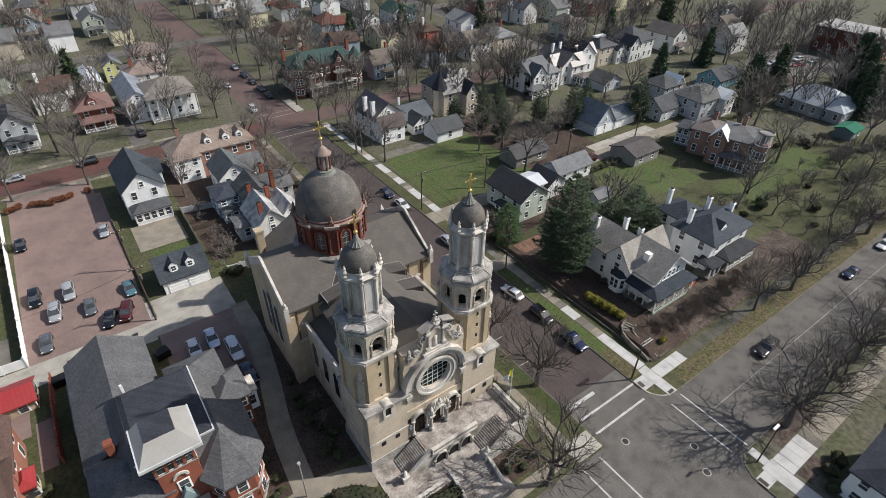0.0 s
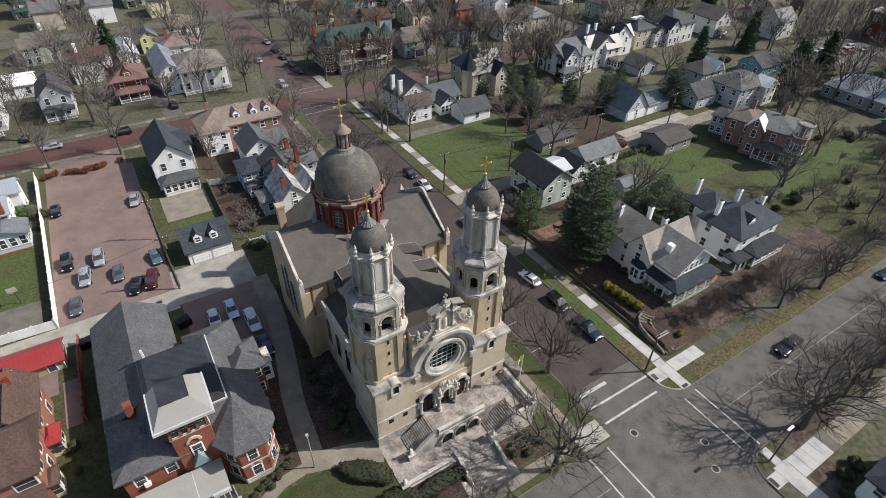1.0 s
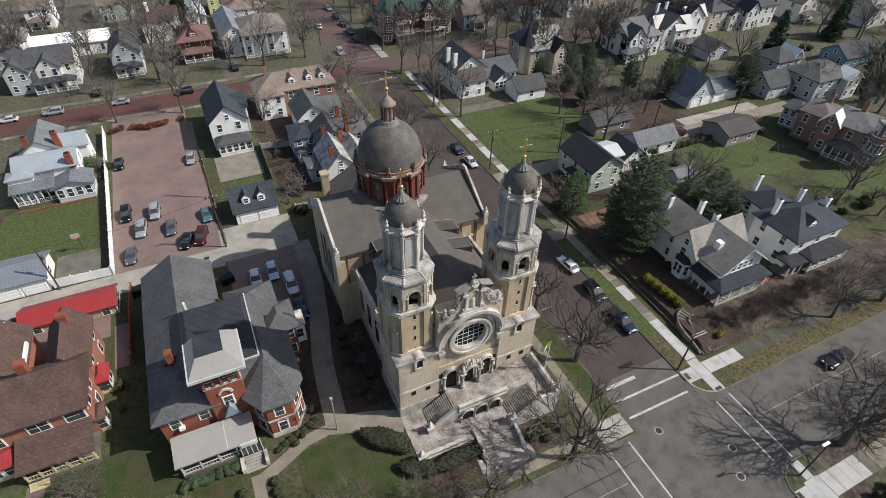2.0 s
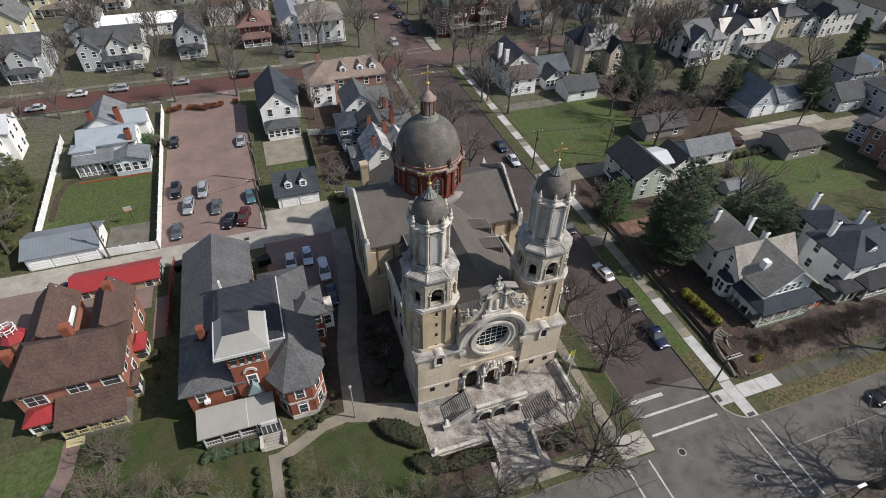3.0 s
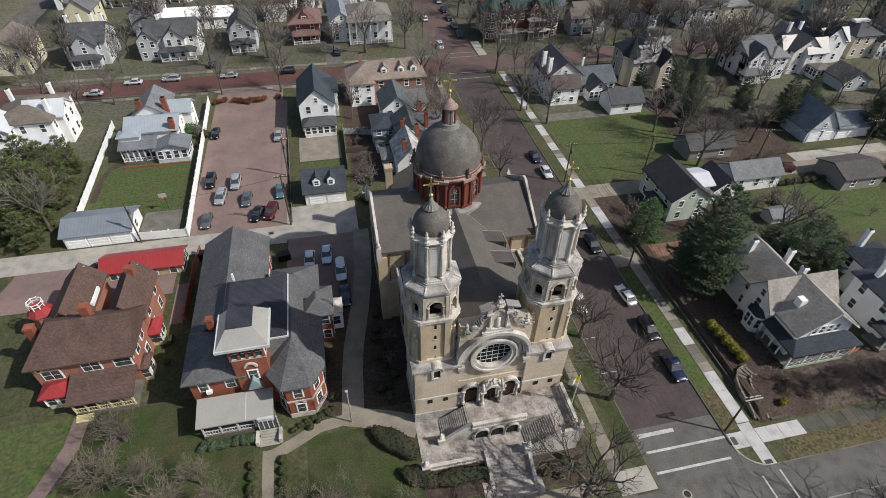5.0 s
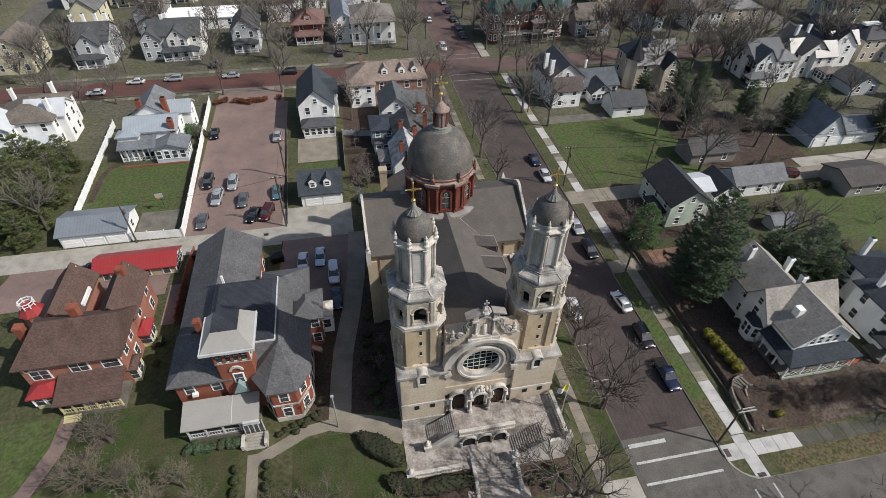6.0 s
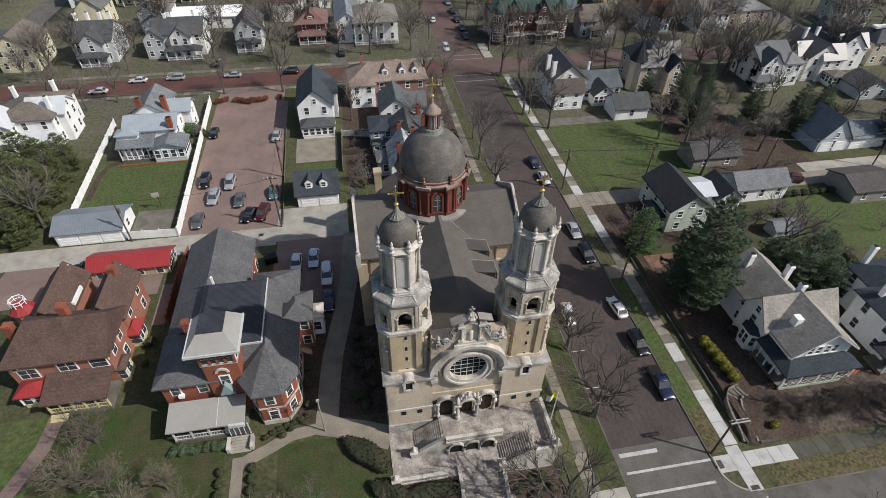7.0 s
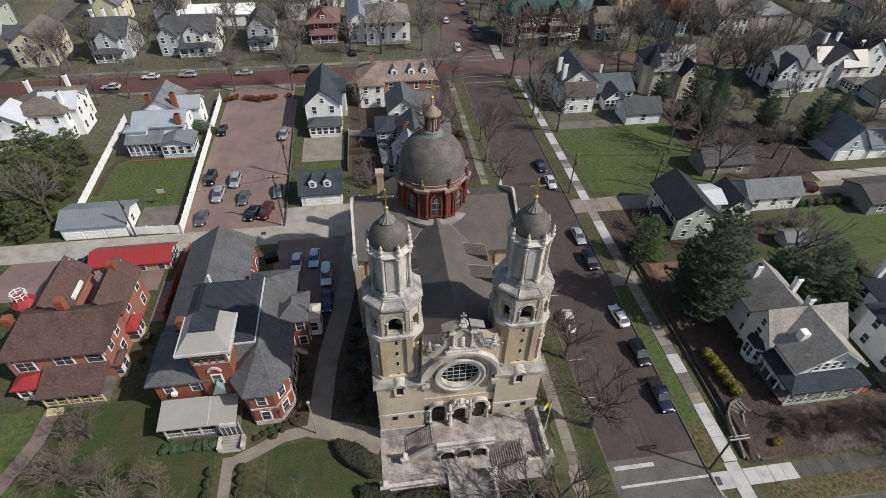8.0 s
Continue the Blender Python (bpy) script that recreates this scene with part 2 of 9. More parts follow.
M["pole_wood"] = mat("pole_wood", (0.11, 0.085, 0.065), 0.9, 0.3, 3, 10, 0.2)


def siding(colour):
    key = "siding%s" % (colour,)
    if key not in M:
        M[key] = courses(mat("siding", colour, 0.65, 0.08, 3, 8, 0.04, stain=0.15), "z", 0.14, 0.3, 0.16)
    return M[key]


def shingle(colour):
    key = "shingle%s" % (colour,)
    if key not in M:
        colour = tuple(c * 0.84 for c in colour)
        M[key] = courses(mat("shingle", colour, 0.9, 0.25, 3, 5, 0.15, tint=tuple(c * 0.8 for c in colour), stain=0.15), "z", 0.13, 0.3, 0.3, 0.3)
    return M[key]


def slate(colour):
    """Smooth slate, which glints where it faces the sun."""
    key = "slate%s" % (colour,)
    if key not in M:
        M[key] = courses(mat("slate", colour, 0.40, 0.25, 3, 5, 0.06, tint=tuple(c * 0.8 for c in colour), spec=0.5), "z", 0.2, 0.08, 0.25, 0.3)
    return M[key]


def plain(colour, rough=0.5):
    key = "plain%s%s" % (colour, rough)
    if key not in M:
        M[key] = mat("paint", colour, rough, 0.08, 3, 8, 0.03)
    return M[key]


def car_paint(colour):
    key = "car%s" % (colour,)
    if key not in M:
        M[key] = mat("car_paint", colour, 0.25, 0.05, 3, 8, 0.0, metal=0.3, spec=0.6)
        M[key].node_tree.nodes["Principled BSDF"].inputs["Coat Weight"].default_value = 0.6
    return M[key]


# ---- shapes ----
def box(bm, x0, x1, y0, y1, z0, z1):
    v = [bm.verts.new(p) for p in ((x0, y0, z0), (x1, y0, z0), (x1, y1, z0), (x0, y1, z0), (x0, y0, z1), (x1, y0, z1), (x1, y1, z1), (x0, y1, z1))]
    for f in ((3, 2, 1, 0), (4, 5, 6, 7), (0, 1, 5, 4), (1, 2, 6, 5), (2, 3, 7, 6), (3, 0, 4, 7)):
        bm.faces.new([v[i] for i in f])


def prism(bm, poly, a, b, axis="y"):
    """A polygon (u, v) carried from a to b: axis y: (u, s, v); axis x: (s, u, v); axis z: (u, v, s)."""
    place = {"y": lambda u, w, s: (u, s, w), "x": lambda u, w, s: (s, u, w), "z": lambda u, w, s: (u, w, s)}[axis]
    one, two = ([bm.verts.new(place(u, w, s)) for u, w in poly] for s in (a, b))
    bm.faces.new(one)
    bm.faces.new(two[::-1])
    for i in range(len(poly)):
        j = (i + 1) % len(poly)
        bm.faces.new((one[j], one[i], two[i], two[j]))


def lathe(bm, profile, segs=16, at=(0, 0), turn=0.0, squash=(1, 1)):
    """Turns (r, z) about an upright axis."""
    rings = []
    for r, z in profile:
        rings.append([bm.verts.new((at[0] + squash[0] * r * math.cos(turn + 2 * math.pi * k / segs), at[1] + squash[1] * r * math.sin(turn + 2 * math.pi * k / segs), z)) for k in range(segs)])
    for p, q in zip(rings, rings[1:]):
        for k in range(segs):
            j = (k + 1) % segs
            bm.faces.new((p[k], p[j], q[j], q[k]))
    bm.faces.new(rings[0][::-1])
    bm.faces.new(rings[-1])


def spike(bm, a, b, r):
    """A thin twig: three sides that run to a point."""
    a, b = Vector(a), Vector(b)
    side = (b - a).orthogonal().normalized() * r
    up = (b - a).normalized().cross(side)
    tip = bm.verts.new(b)
    v = [bm.verts.new(a + w) for w in (side, -0.5 * side + 0.87 * up, -0.5 * side - 0.87 * up)]
    for k in range(3):
        bm.faces.new((v[k], v[(k + 1) % 3], tip))


def tube(bm, a, b, r0, r1, segs=5, caps=True):
    a, b = Vector(a), Vector(b)
    way = (b - a).normalized()
    side = way.orthogonal().normalized()
    up = way.cross(side)
    rings = []
    for c, r in ((a, r0), (b, r1)):
        rings.append([bm.verts.new(c + r * (math.cos(2 * math.pi * k / segs) * side + math.sin(2 * math.pi * k / segs) * up)) for k in range(segs)])
    for k in range(segs):
        j = (k + 1) % segs
        bm.faces.new((rings[0][k], rings[0][j], rings[1][j], rings[1][k]))
    if caps:
        bm.faces.new(rings[0][::-1])
        bm.faces.new(rings[1])


def mesh(name, bm, material, smooth=False):
    bmesh.ops.recalc_face_normals(bm, faces=bm.faces)
    d = bpy.data.meshes.new(name)
    bm.to_mesh(d)
    bm.free()
    for m in material if isinstance(material, (list, tuple)) else (material,):
        d.materials.append(m)
    if smooth:
        d.shade_smooth()
    return d


def part(name, bm, material, parent=None, label="", at=None, smooth=False):
    """Links a bmesh, or a mesh that is shared, as one object under a thing or a part."""
    d = bm if isinstance(bm, bpy.types.Mesh) else mesh(name, bm, material, smooth)
    ob = new(name, d)
    ob.parent = parent
    if at is not None:
        ob.matrix_local = at
    return tagged(ob, label)


def thing(name, label, category, at=None, group="", kind=""):
    ob = new(name)
    ob.empty_display_size = 0.2
    if at is not None:
        ob.matrix_basis = at
    return tagged(ob, label, category, group, kind)


def solid(name, bm, material, label, category, group="", kind="", smooth=False):
    ob = new(name, mesh(name, bm, material, smooth))
    return tagged(ob, label, category, group, kind)


def boxes(*rows):
    bm = bmesh.new()
    for r in rows:
        box(bm, *r)
    return bm


def step(x):
    x = min(1.0, max(0.0, x))
    return x * x * (3 - 2 * x)



# ---- ground ----
ROADS = [  # x0, x1, y0, y1, material, name, label
    (-300, 420, -24.6, -14, "asphalt", "front_street", "wide grey asphalt street with faded markings"),
    (16.8, 28, -14, -6.5, "asphalt", "junction_apron", "grey asphalt apron with white crosswalk lines"),
    (16.8, 28, -6.5, 99, "brick_street", "side_street", "worn purple-brown brick-paved side street"),
    (16.8, 28, -160, -24.6, "asphalt", "south_street", "grey asphalt street running on past the junction"),
    (-300, 16.8, 99, 107.5, "red_street", "back_street", "dark red brick-paved back street"),
    (16.8, 28, 99, 420, "far_brick", "far_side_street", "brown brick-paved street running on into the distance"),
    (28, 420, 99, 107.5, "far_brick", "far_back_street", "brown brick-paved cross street under bare trees"),
    (-300, 420, 190, 198, "asphalt", "far_street", "grey asphalt street between distant houses"),
    (-300, 420, 275, 283, "asphalt", "farther_street", "grey asphalt street far behind the houses"),
    (128, 136, 107.5, 420, "asphalt", "far_cross_street", "grey asphalt cross street far off"),
    (-108, -100, -14, 420, "asphalt", "far_west_street", "grey asphalt cross street far off"),
]


def on_road(x, y):
    return any(a < x < b and c < y < d for a, b, c, d, *_ in ROADS)


def hgt(x, y):
    """The height of the lawns over the streets."""
    h = 0.12
    front = step((y + 12.5) / 4.5)
    front += (step((y + 7.4) / 0.8) - front) * step((x + 3.2) / 0.8)
    h += 1.3 * step((12.4 - x) / 2.5) * front * step((38 - y) / 8) * step((x + 95) / 20)
    h += 0.95 * step((x - 33.4) / 0.5) * step((y + 9.3) / 2.5) * step((27 - y) / 4) * step((85 - x) / 12)
    return h


# where the grass is of another kind: x0, x1, y0, y1, material
NEAR_LAWNS = [
    (-9.5, -1.7, -10.6, -7.0, "mulch"), (3.3, 9.6, -11, -7.0, "mulch"), (33.3, 60, 45, 69, "bright_lawn"), (-60, -43.5, 50, 67.0, "bright_lawn"),
    (-20.5, -13.5, 55, 61.5, "bright_lawn"), (-22, 10, -11, -0.2, "green_lawn"), (-80, -48.6, -10, 8, "bright_lawn"), (-48.6, -28, -10, 8, "green_lawn"), (14.4, 16.6, -8, 10, "green_lawn"),
    (33.6, 42, -9, 24, "mulch"), (42, 84, -9, -1, "leaf_litter"), (70, 90, 20, 36, "bright_lawn"), (88, 126, 6, 16, "bright_lawn"),
    (66, 128, 6, 40, "grass"), (110, 150, -6, 12, "grass"), (80, 126, -9.1, 5, "grass"), (-12, 14, 52, 98, "mulch"), (-40, -36, 6, 38, "grass"),
]
FAR_LAWNS = [
    # the two dark patches from x 60 paint tree shade over brown undergrowth
    (-20, -8, 2, 34, "mulch"), (9.5, 14.4, -9, 40, "grass"), (28.3, 30.6, -9, -3.0, "straw"), (28.3, 30.6, -3.0, 20, "bright_lawn"), (28.3, 30.6, 20, 98, "grass"), (60, 84, 44, 60, "mulch"),
    (60, 77, 60, 78, "mulch"), (-100, -42, 70, 98, "drab"), (33, 128, 60, 98, "drab"), (-100, 14, 108, 118, "drab"),
    (-100, 128, 118, 190, "drab"), (5, 13, 108, 130, "bright_lawn"), (-9, 5, 110.8, 122, "bright_lawn"), (34, 130, -14, -9.2, "straw"), (28, 60, 27, 39, "mulch"),
    (33, 37.4, -31.6, -29.8, "leaf_litter"), (35, 45, -27.1, -24.6, "leaf_litter"), (28.3, 130, -40, -24.6, "drab"), (100, 128, 60, 75, "green_lawn"), (84, 92, 58, 72, "green_lawn"),
]
LAWNS = NEAR_LAWNS + FAR_LAWNS


def ground_sheet():
    def lines(lo, hi, a, b, fine, cuts):
        s = set(np.arange(a, b, fine).round(3)) | {v for v in (-2500, -900, -450, lo, hi, 600, 1100, 2500)}
        s |= set(np.arange(lo, a, 12.0).round(3)) | set(np.arange(b, hi, 12.0).round(3))
        for c in cuts:
            s |= {round(c - 0.02, 3), round(c + 0.02, 3)}
        return sorted(s)
    xs = lines(-310, 430, -96, 96, 1.6, {v for r in ROADS for v in r[:2]} | {v for r in LAWNS for v in r[:2]} | {33.4, 33.9, -3.2, -2.4, 9.9, 12.4})
    ys = lines(-170, 430, -40, 110, 1.6, {v for r in ROADS for v in r[2:4]} | {v for r in LAWNS for v in r[2:4]} | {-7.4, -6.6, -9.3, -6.8})
    verts = [(x, y, -0.25 if on_road(x, y) else hgt(x, y)) for y in ys for x in xs]
    names = ["drab", "grass", "green_lawn", "mulch", "bright_lawn", "straw", "leaf_litter"]
    nx, faces, kinds = len(xs), [], []
    for j in range(len(ys) - 1):
        for i in range(nx - 1):
            faces.append((j * nx + i, j * nx + i + 1, (j + 1) * nx + i + 1, (j + 1) * nx + i))
            cx, cy = (xs[i] + xs[i + 1]) / 2, (ys[j] + ys[j + 1]) / 2
            kind = "grass" if -100 < cx < 130 and -60 < cy < 100 else "drab"
            for a, b, c, d, k in LAWNS:
                if a < cx < b and c < cy < d:
                    kind = k
                    break
            kinds.append(names.index(kind))
    d = bpy.data.meshes.new("ground")
    d.from_pydata(verts, [], faces)
    for k in names:
        d.materials.append(M[k])
    d.polygons.foreach_set("material_index", kinds)
    d.shade_smooth()
    tagged(new("ground", d), "patchy winter grass, leaf litter and green lawns", "ground", kind="structure")


ground_sheet()
for k, (x0, x1, y0, y1, m, name, label) in enumerate(ROADS):
    bm = bmesh.new()
    box(bm, x0, x1, y0, y1, -0.4 - 0.01 * k, 0.0 if k < 6 else 0.006 * (k - 5))
    solid(name, bm, M[m], label, "road", kind="structure")


def kerb(x0, x1, y0, y1):
    bm = bmesh.new()
    box(bm, x0, x1, y0, y1, -0.2, 0.15)
    bmesh.ops.bevel(bm, geom=[e for e in bm.edges if abs(e.verts[0].co.z - e.verts[1].co.z) < 0.01 and e.verts[0].co.z > 0], offset=0.03, segments=1, affect="EDGES")
    solid("kerb", bm, M["old_concrete"], "weathered stone kerb along the street", "kerb", "street kerbs", "structure")


for x in (16.65, 28.0):
    kerb(x, x + 0.15, -10.5, 99)
    kerb(x, x + 0.15, -60, -29.0)
    kerb(x, x + 0.15, 107.5, 190)
kerb(-100, 14, -14.0, -13.85)
kerb(31, 128, -14.0, -13.85)
kerb(-100, 14, -24.75, -24.6)
kerb(31.2, 128, -24.75, -24.6)
kerb(-100, 16.6, 98.85, 99)
kerb(-100, 16.6, 107.5, 107.65)
kerb(28.2, 128, 98.85, 99)
kerb(28.2, 128, 107.5, 107.65)


def drape(name, x0, x1, y0, y1, material, label, category="pavement", off=0.05, cell=1.5):
    """A paved sheet, 0.2 m thick, that follows the ground."""
    bm = bmesh.new()
    nx, ny = max(1, round((x1 - x0) / cell)), max(1, round((y1 - y0) / cell))
    g = [[bm.verts.new((x0 + (x1 - x0) * i / nx, y0 + (y1 - y0) * j / ny, hgt(x0 + (x1 - x0) * i / nx, y0 + (y1 - y0) * j / ny) + off)) for i in range(nx + 1)] for j in range(ny + 1)]
    for j in range(ny):
        for i in range(nx):
            bm.faces.new((g[j][i], g[j][i + 1], g[j + 1][i + 1], g[j + 1][i]))
    for e in bmesh.ops.extrude_face_region(bm, geom=bm.faces[:])["geom"]:
        if isinstance(e, bmesh.types.BMVert):
            e.co.z -= 0.2
    return solid(name, bm, M[material], label, category, kind="structure")


def ribbon(name, points, width, material, label, off=0.06):
    """A paved path along a line of points, that follows the ground."""
    bm = bmesh.new()
    rows = []
    fine = []
    for (ax, ay), (bx, by) in zip(points, points[1:]):
        n = max(1, round(math.hypot(bx - ax, by - ay) / 0.8))
        fine += [(ax + (bx - ax) * k / n, ay + (by - ay) * k / n) for k in range(n)]
    fine.append(points[-1])
    for k, (x, y) in enumerate(fine):
        a, b = fine[max(0, k - 2)], fine[min(len(fine) - 1, k + 2)]
        t = Vector((b[0] - a[0], b[1] - a[1])).normalized()
        row = []
        for s in (-1, -0.33, 0.33, 1):
            px, py = x - t.y * s * width / 2, y + t.x * s * width / 2
            row.append(bm.verts.new((px, py, hgt(px, py) + off)))
        low = [bm.verts.new((v.co.x, v.co.y, v.co.z - 0.2)) for v in (row[0], row[-1])]
        rows.append([low[0], *row, low[1]])
    for p, q in zip(rows, rows[1:]):
        for i in range(5):
            bm.faces.new((p[i], p[i + 1], q[i + 1], q[i]))
    return solid(name, bm, M[material], label, "path", kind="structure")


drape("parking_lot", -41, -24.5, 42, 90, "lot_brick", "pinkish-brown brick-paved church parking lot", "parking lot", 0.02)
drape("lot_link", -41, -25.5, 90, 99, "lot_brick", "brick-paved strip behind the planter bushes", "parking lot", 0.015)
drape("alley", -99, -24.5, 37.2, 42, "concrete", "pale concrete alley beside the lot", "alley", 0.03)
drape("garage_apron", -24.5, -12.3, 38, 47, "concrete", "pale tan concrete apron before the garage", "driveway", 0.03)
drape("church_yard", -24.3, -13.3, 20, 38, "lot_brick", "dark brick-paved yard beside the church", "driveway", 0.03)
ribbon("church_drive", [(-16.4, 1.6), (-15.9, 8.0), (-15.4, 12.0), (-14.0, 18.5), (-12.7, 26.0), (-12.2, 32.0), (-12.0, 38.4)], 2.7, "path_concrete", "shaded tan concrete drive between rectory and church", 0.045)
drape("right_alley", 28.2, 128, 39.2, 43.2, "path_concrete", "tan concrete alley behind the houses", "alley", 0.03)
drape("barn_apron", 80, 104, 43.2, 46.4, "concrete", "pale concrete apron before the barn garage", "driveway", 0.04)
drape("house_patio", -22, -13.5, 62, 71.5, "path_concrete", "pale concrete patio behind the white house", "patio", 0.04)
drape("brick_yard", -66, -41, 27.3, 37.2, "lot_brick", "pinkish brick-paved yard behind the brown-roofed house", "yard", 0.03)
drape("brick_court", -40.5, -38.7, 21, 29, "lot_brick", "small red brick court beside the shed", "patio", 0.04)
drape("lawn_drive", 34, 48.5, 68.8, 72, "old_concrete", "grey gravel drive beside the lawn", "driveway", 0.03)
drape("white_house_drive", -14.2, -9.8, 109, 138, "asphalt", "dark asphalt driveway beside the columned house", "driveway", 0.03)
ribbon("rectory_walk", [(-9.2, -2.2), (-13, -0.4), (-17.3, 1.2), (-20.5, 0.8), (-23.3, -0.6), (-26.4, -2.0)], 1.45, "path_concrete", "curved pale concrete walk from church to rectory")
ribbon("church_forecourt", [(-17.2, 1.6), (-12, 0.0), (-9.0, -1.2)], 2.6, "path_concrete", "pale concrete walk widening at the church corner", 0.05)
ribbon("rectory_front_walk", [(-26.4, -1.0), (-26.2, -13.6)], 1.25, "path_concrete", "pale concrete walk down to the street", 0.055)
ribbon("brick_walk", [(-48.3, 8.6), (-48.6, 3.8), (-50.3, -0.9), (-53.0, -7.2)], 1.8, "lot_brick", "pinkish brick garden walk")
ribbon("worn_track", [(-43.4, 4.0), (-45.6, 2.2), (-48.2, 0.6), (-50.6, -2.2)], 0.9, "leaf_litter", "bare trodden track across the lawn", 0.05)
ribbon("yard_path", [(-56, 67.8), (-58.6, 66.4), (-59.4, 62.5), (-59.2, 55)], 1.1, "mulch", "worn brown path along the fence")
drape("entry_walk", 28.2, 33.2, 20.6, 23.4, "path_concrete", "tan concrete entry from the street between the verges", "driveway", 0.05, 1.0)
drape("side_yard", 33.6, 41.5, 20.8, 24.0, "red_soil", "bare reddish soil path beside the evergreens", "path", 0.03)
drape("corner_walk", 30.3, 32.0, -13.9, -8.5, "white_concrete", "new white concrete walk down to the kerb ramp", "pavement", 0.05, 1.0)
drape("corner_ramp", 28.2, 30.28, -11.4, -9.4, "white_concrete", "new white concrete kerb ramp", "pavement", 0.045, 1.0)
drape("junction_pad", 28.2, 30.6, 108.4, 118.4, "concrete", "pale concrete corner pavement by the brick terrace", "pavement", 0.05, 1.0)
drape("ball_court", -49.2, -42.8, 43.2, 50.2, "old_concrete", "grey concrete court before the basketball hoop", "court", 0.03)
part("ramp_plate", boxes((28.35, 28.95, -10.9, -9.9, 0.1, 0.19)), M["brick_street"], bpy.data.objects["corner_ramp"], "red tactile plate")
part("ramp_plate", boxes((30.6, 31.6, -13.8, -13.3, 0.1, 0.19)), M["brick_street"], bpy.data.objects["corner_walk"], "red tactile plate")
CORNER = [(31.2 - 3.15 * math.cos(k * math.pi / 16), -10.8 - 3.15 * math.sin(k * math.pi / 16)) for k in range(9)]
bm = bmesh.new()
prism(bm, [(28.0, -14.0)] + CORNER[::-1], -0.1, 0.14, "z")
# the asphalt falls away from the kerb to the street
for quad in ([(28.0, -10.8, 0.14), (27.1, -10.8, 0.004), (27.1, -14.9, 0.004), (28.0, -14.0, 0.14)], [(28.0, -14.0, 0.14), (27.1, -14.9, 0.004), (31.2, -14.9, 0.004), (31.2, -14.0, 0.14)]):
    bm.faces.new([bm.verts.new(p) for p in quad])
solid("corner_road", bm, M["asphalt"], "grey asphalt rounding the corner", "road", kind="structure")
bm = bmesh.new()
prism(bm, CORNER + [(31.2 - 2.95 * math.cos(k * math.pi / 16), -10.8 - 2.95 * math.sin(k * math.pi / 16)) for k in range(8, -1, -1)], -0.1, 0.19, "z")
solid("corner_kerb", bm, M["concrete"], "pale concrete kerb curved round the corner", "kerb", "street kerbs", "structure")
drape("far_corner_pad", 30.2, 32.4, -40, -27.1, "white_concrete", "new white concrete walk across the street", "pavement", 0.05, 1.0)
drape("far_corner_ramp", 28.2, 30.18, -29.0, -27.4, "white_concrete", "new white concrete kerb ramp across the street", "pavement", 0.045, 1.0)
drape("far_corner_ramp", 30.8, 32.0, -27.08, -24.9, "white_concrete", "short new concrete kerb ramp across the street", "pavement", 0.045, 1.0)
part("ramp_plate", boxes((28.3, 28.85, -28.8, -27.6, 0.1, 0.19)), M["brick_street"], bpy.data.objects["far_corner_ramp"], "red tactile plate")
SOUTH = [(31.2 - 3.15 * math.cos(k * math.pi / 16), -27.8 + 3.15 * math.sin(k * math.pi / 16)) for k in range(9)]
bm = bmesh.new()
prism(bm, [(28.0, -24.6)] + SOUTH[::-1], -0.1, 0.14, "z")
# the asphalt falls away from the kerb to the street
for quad in ([(28.0, -27.8, 0.14), (27.1, -27.8, 0.004), (27.1, -23.7, 0.004), (28.0, -24.6, 0.14)], [(28.0, -24.6, 0.14), (27.1, -23.7, 0.004), (31.2, -23.7, 0.004), (31.2, -24.6, 0.14)]):
    bm.faces.new([bm.verts.new(p) for p in quad[::-1]])
solid("corner_road", bm, M["asphalt"], "grey asphalt rounding the corner", "road", kind="structure")
bm = bmesh.new()
prism(bm, SOUTH + [(31.2 - 2.95 * math.cos(k * math.pi / 16), -27.8 + 2.95 * math.sin(k * math.pi / 16)) for k in range(8, -1, -1)], -0.1, 0.19, "z")
solid("corner_kerb", bm, M["old_concrete"], "dark worn kerb curved round the corner", "kerb", "street kerbs", "structure")
drape("west_corner_pad", 12.2, 16.6, -13.8, -11.0, "concrete", "pale concrete corner pad", "pavement", 0.05, 1.0)


# pavements of separate slabs
def slab_walk(name, label, x0, x1, y0, y1, along="y", size=1.55, pale=lambda s: False, mid=0.25, plain_slab="old_concrete"):
    top = thing(name, label, "pavement", kind="structure")
    shared = {}
    a, b = (y0, y1) if along == "y" else (x0, x1)
    n = int((b - a) / size)
    for k in range(n):
        s = a + (k + 0.5) * size
        key = "white_concrete" if pale(s) else ("path_concrete" if random.random() < mid else plain_slab)
        if key not in shared:
            wx, wy = ((x1 - x0) / 2, size / 2 - 0.02) if along == "y" else (size / 2 - 0.02, (y1 - y0) / 2)
            bm = boxes((-wx, wx, -wy, wy, -0.16, 0.0))
            shared[key] = mesh("slab", bm, M[key])
        px, py = ((x0 + x1) / 2, s) if along == "y" else (s, (y0 + y1) / 2)
        part("slab", shared[key], None, top, at=pose(px, py, hgt(px, py) + 0.06 + random.uniform(-0.01, 0.01), random.uniform(-0.4, 0.4), random.uniform(-0.4, 0.4)))
    return top


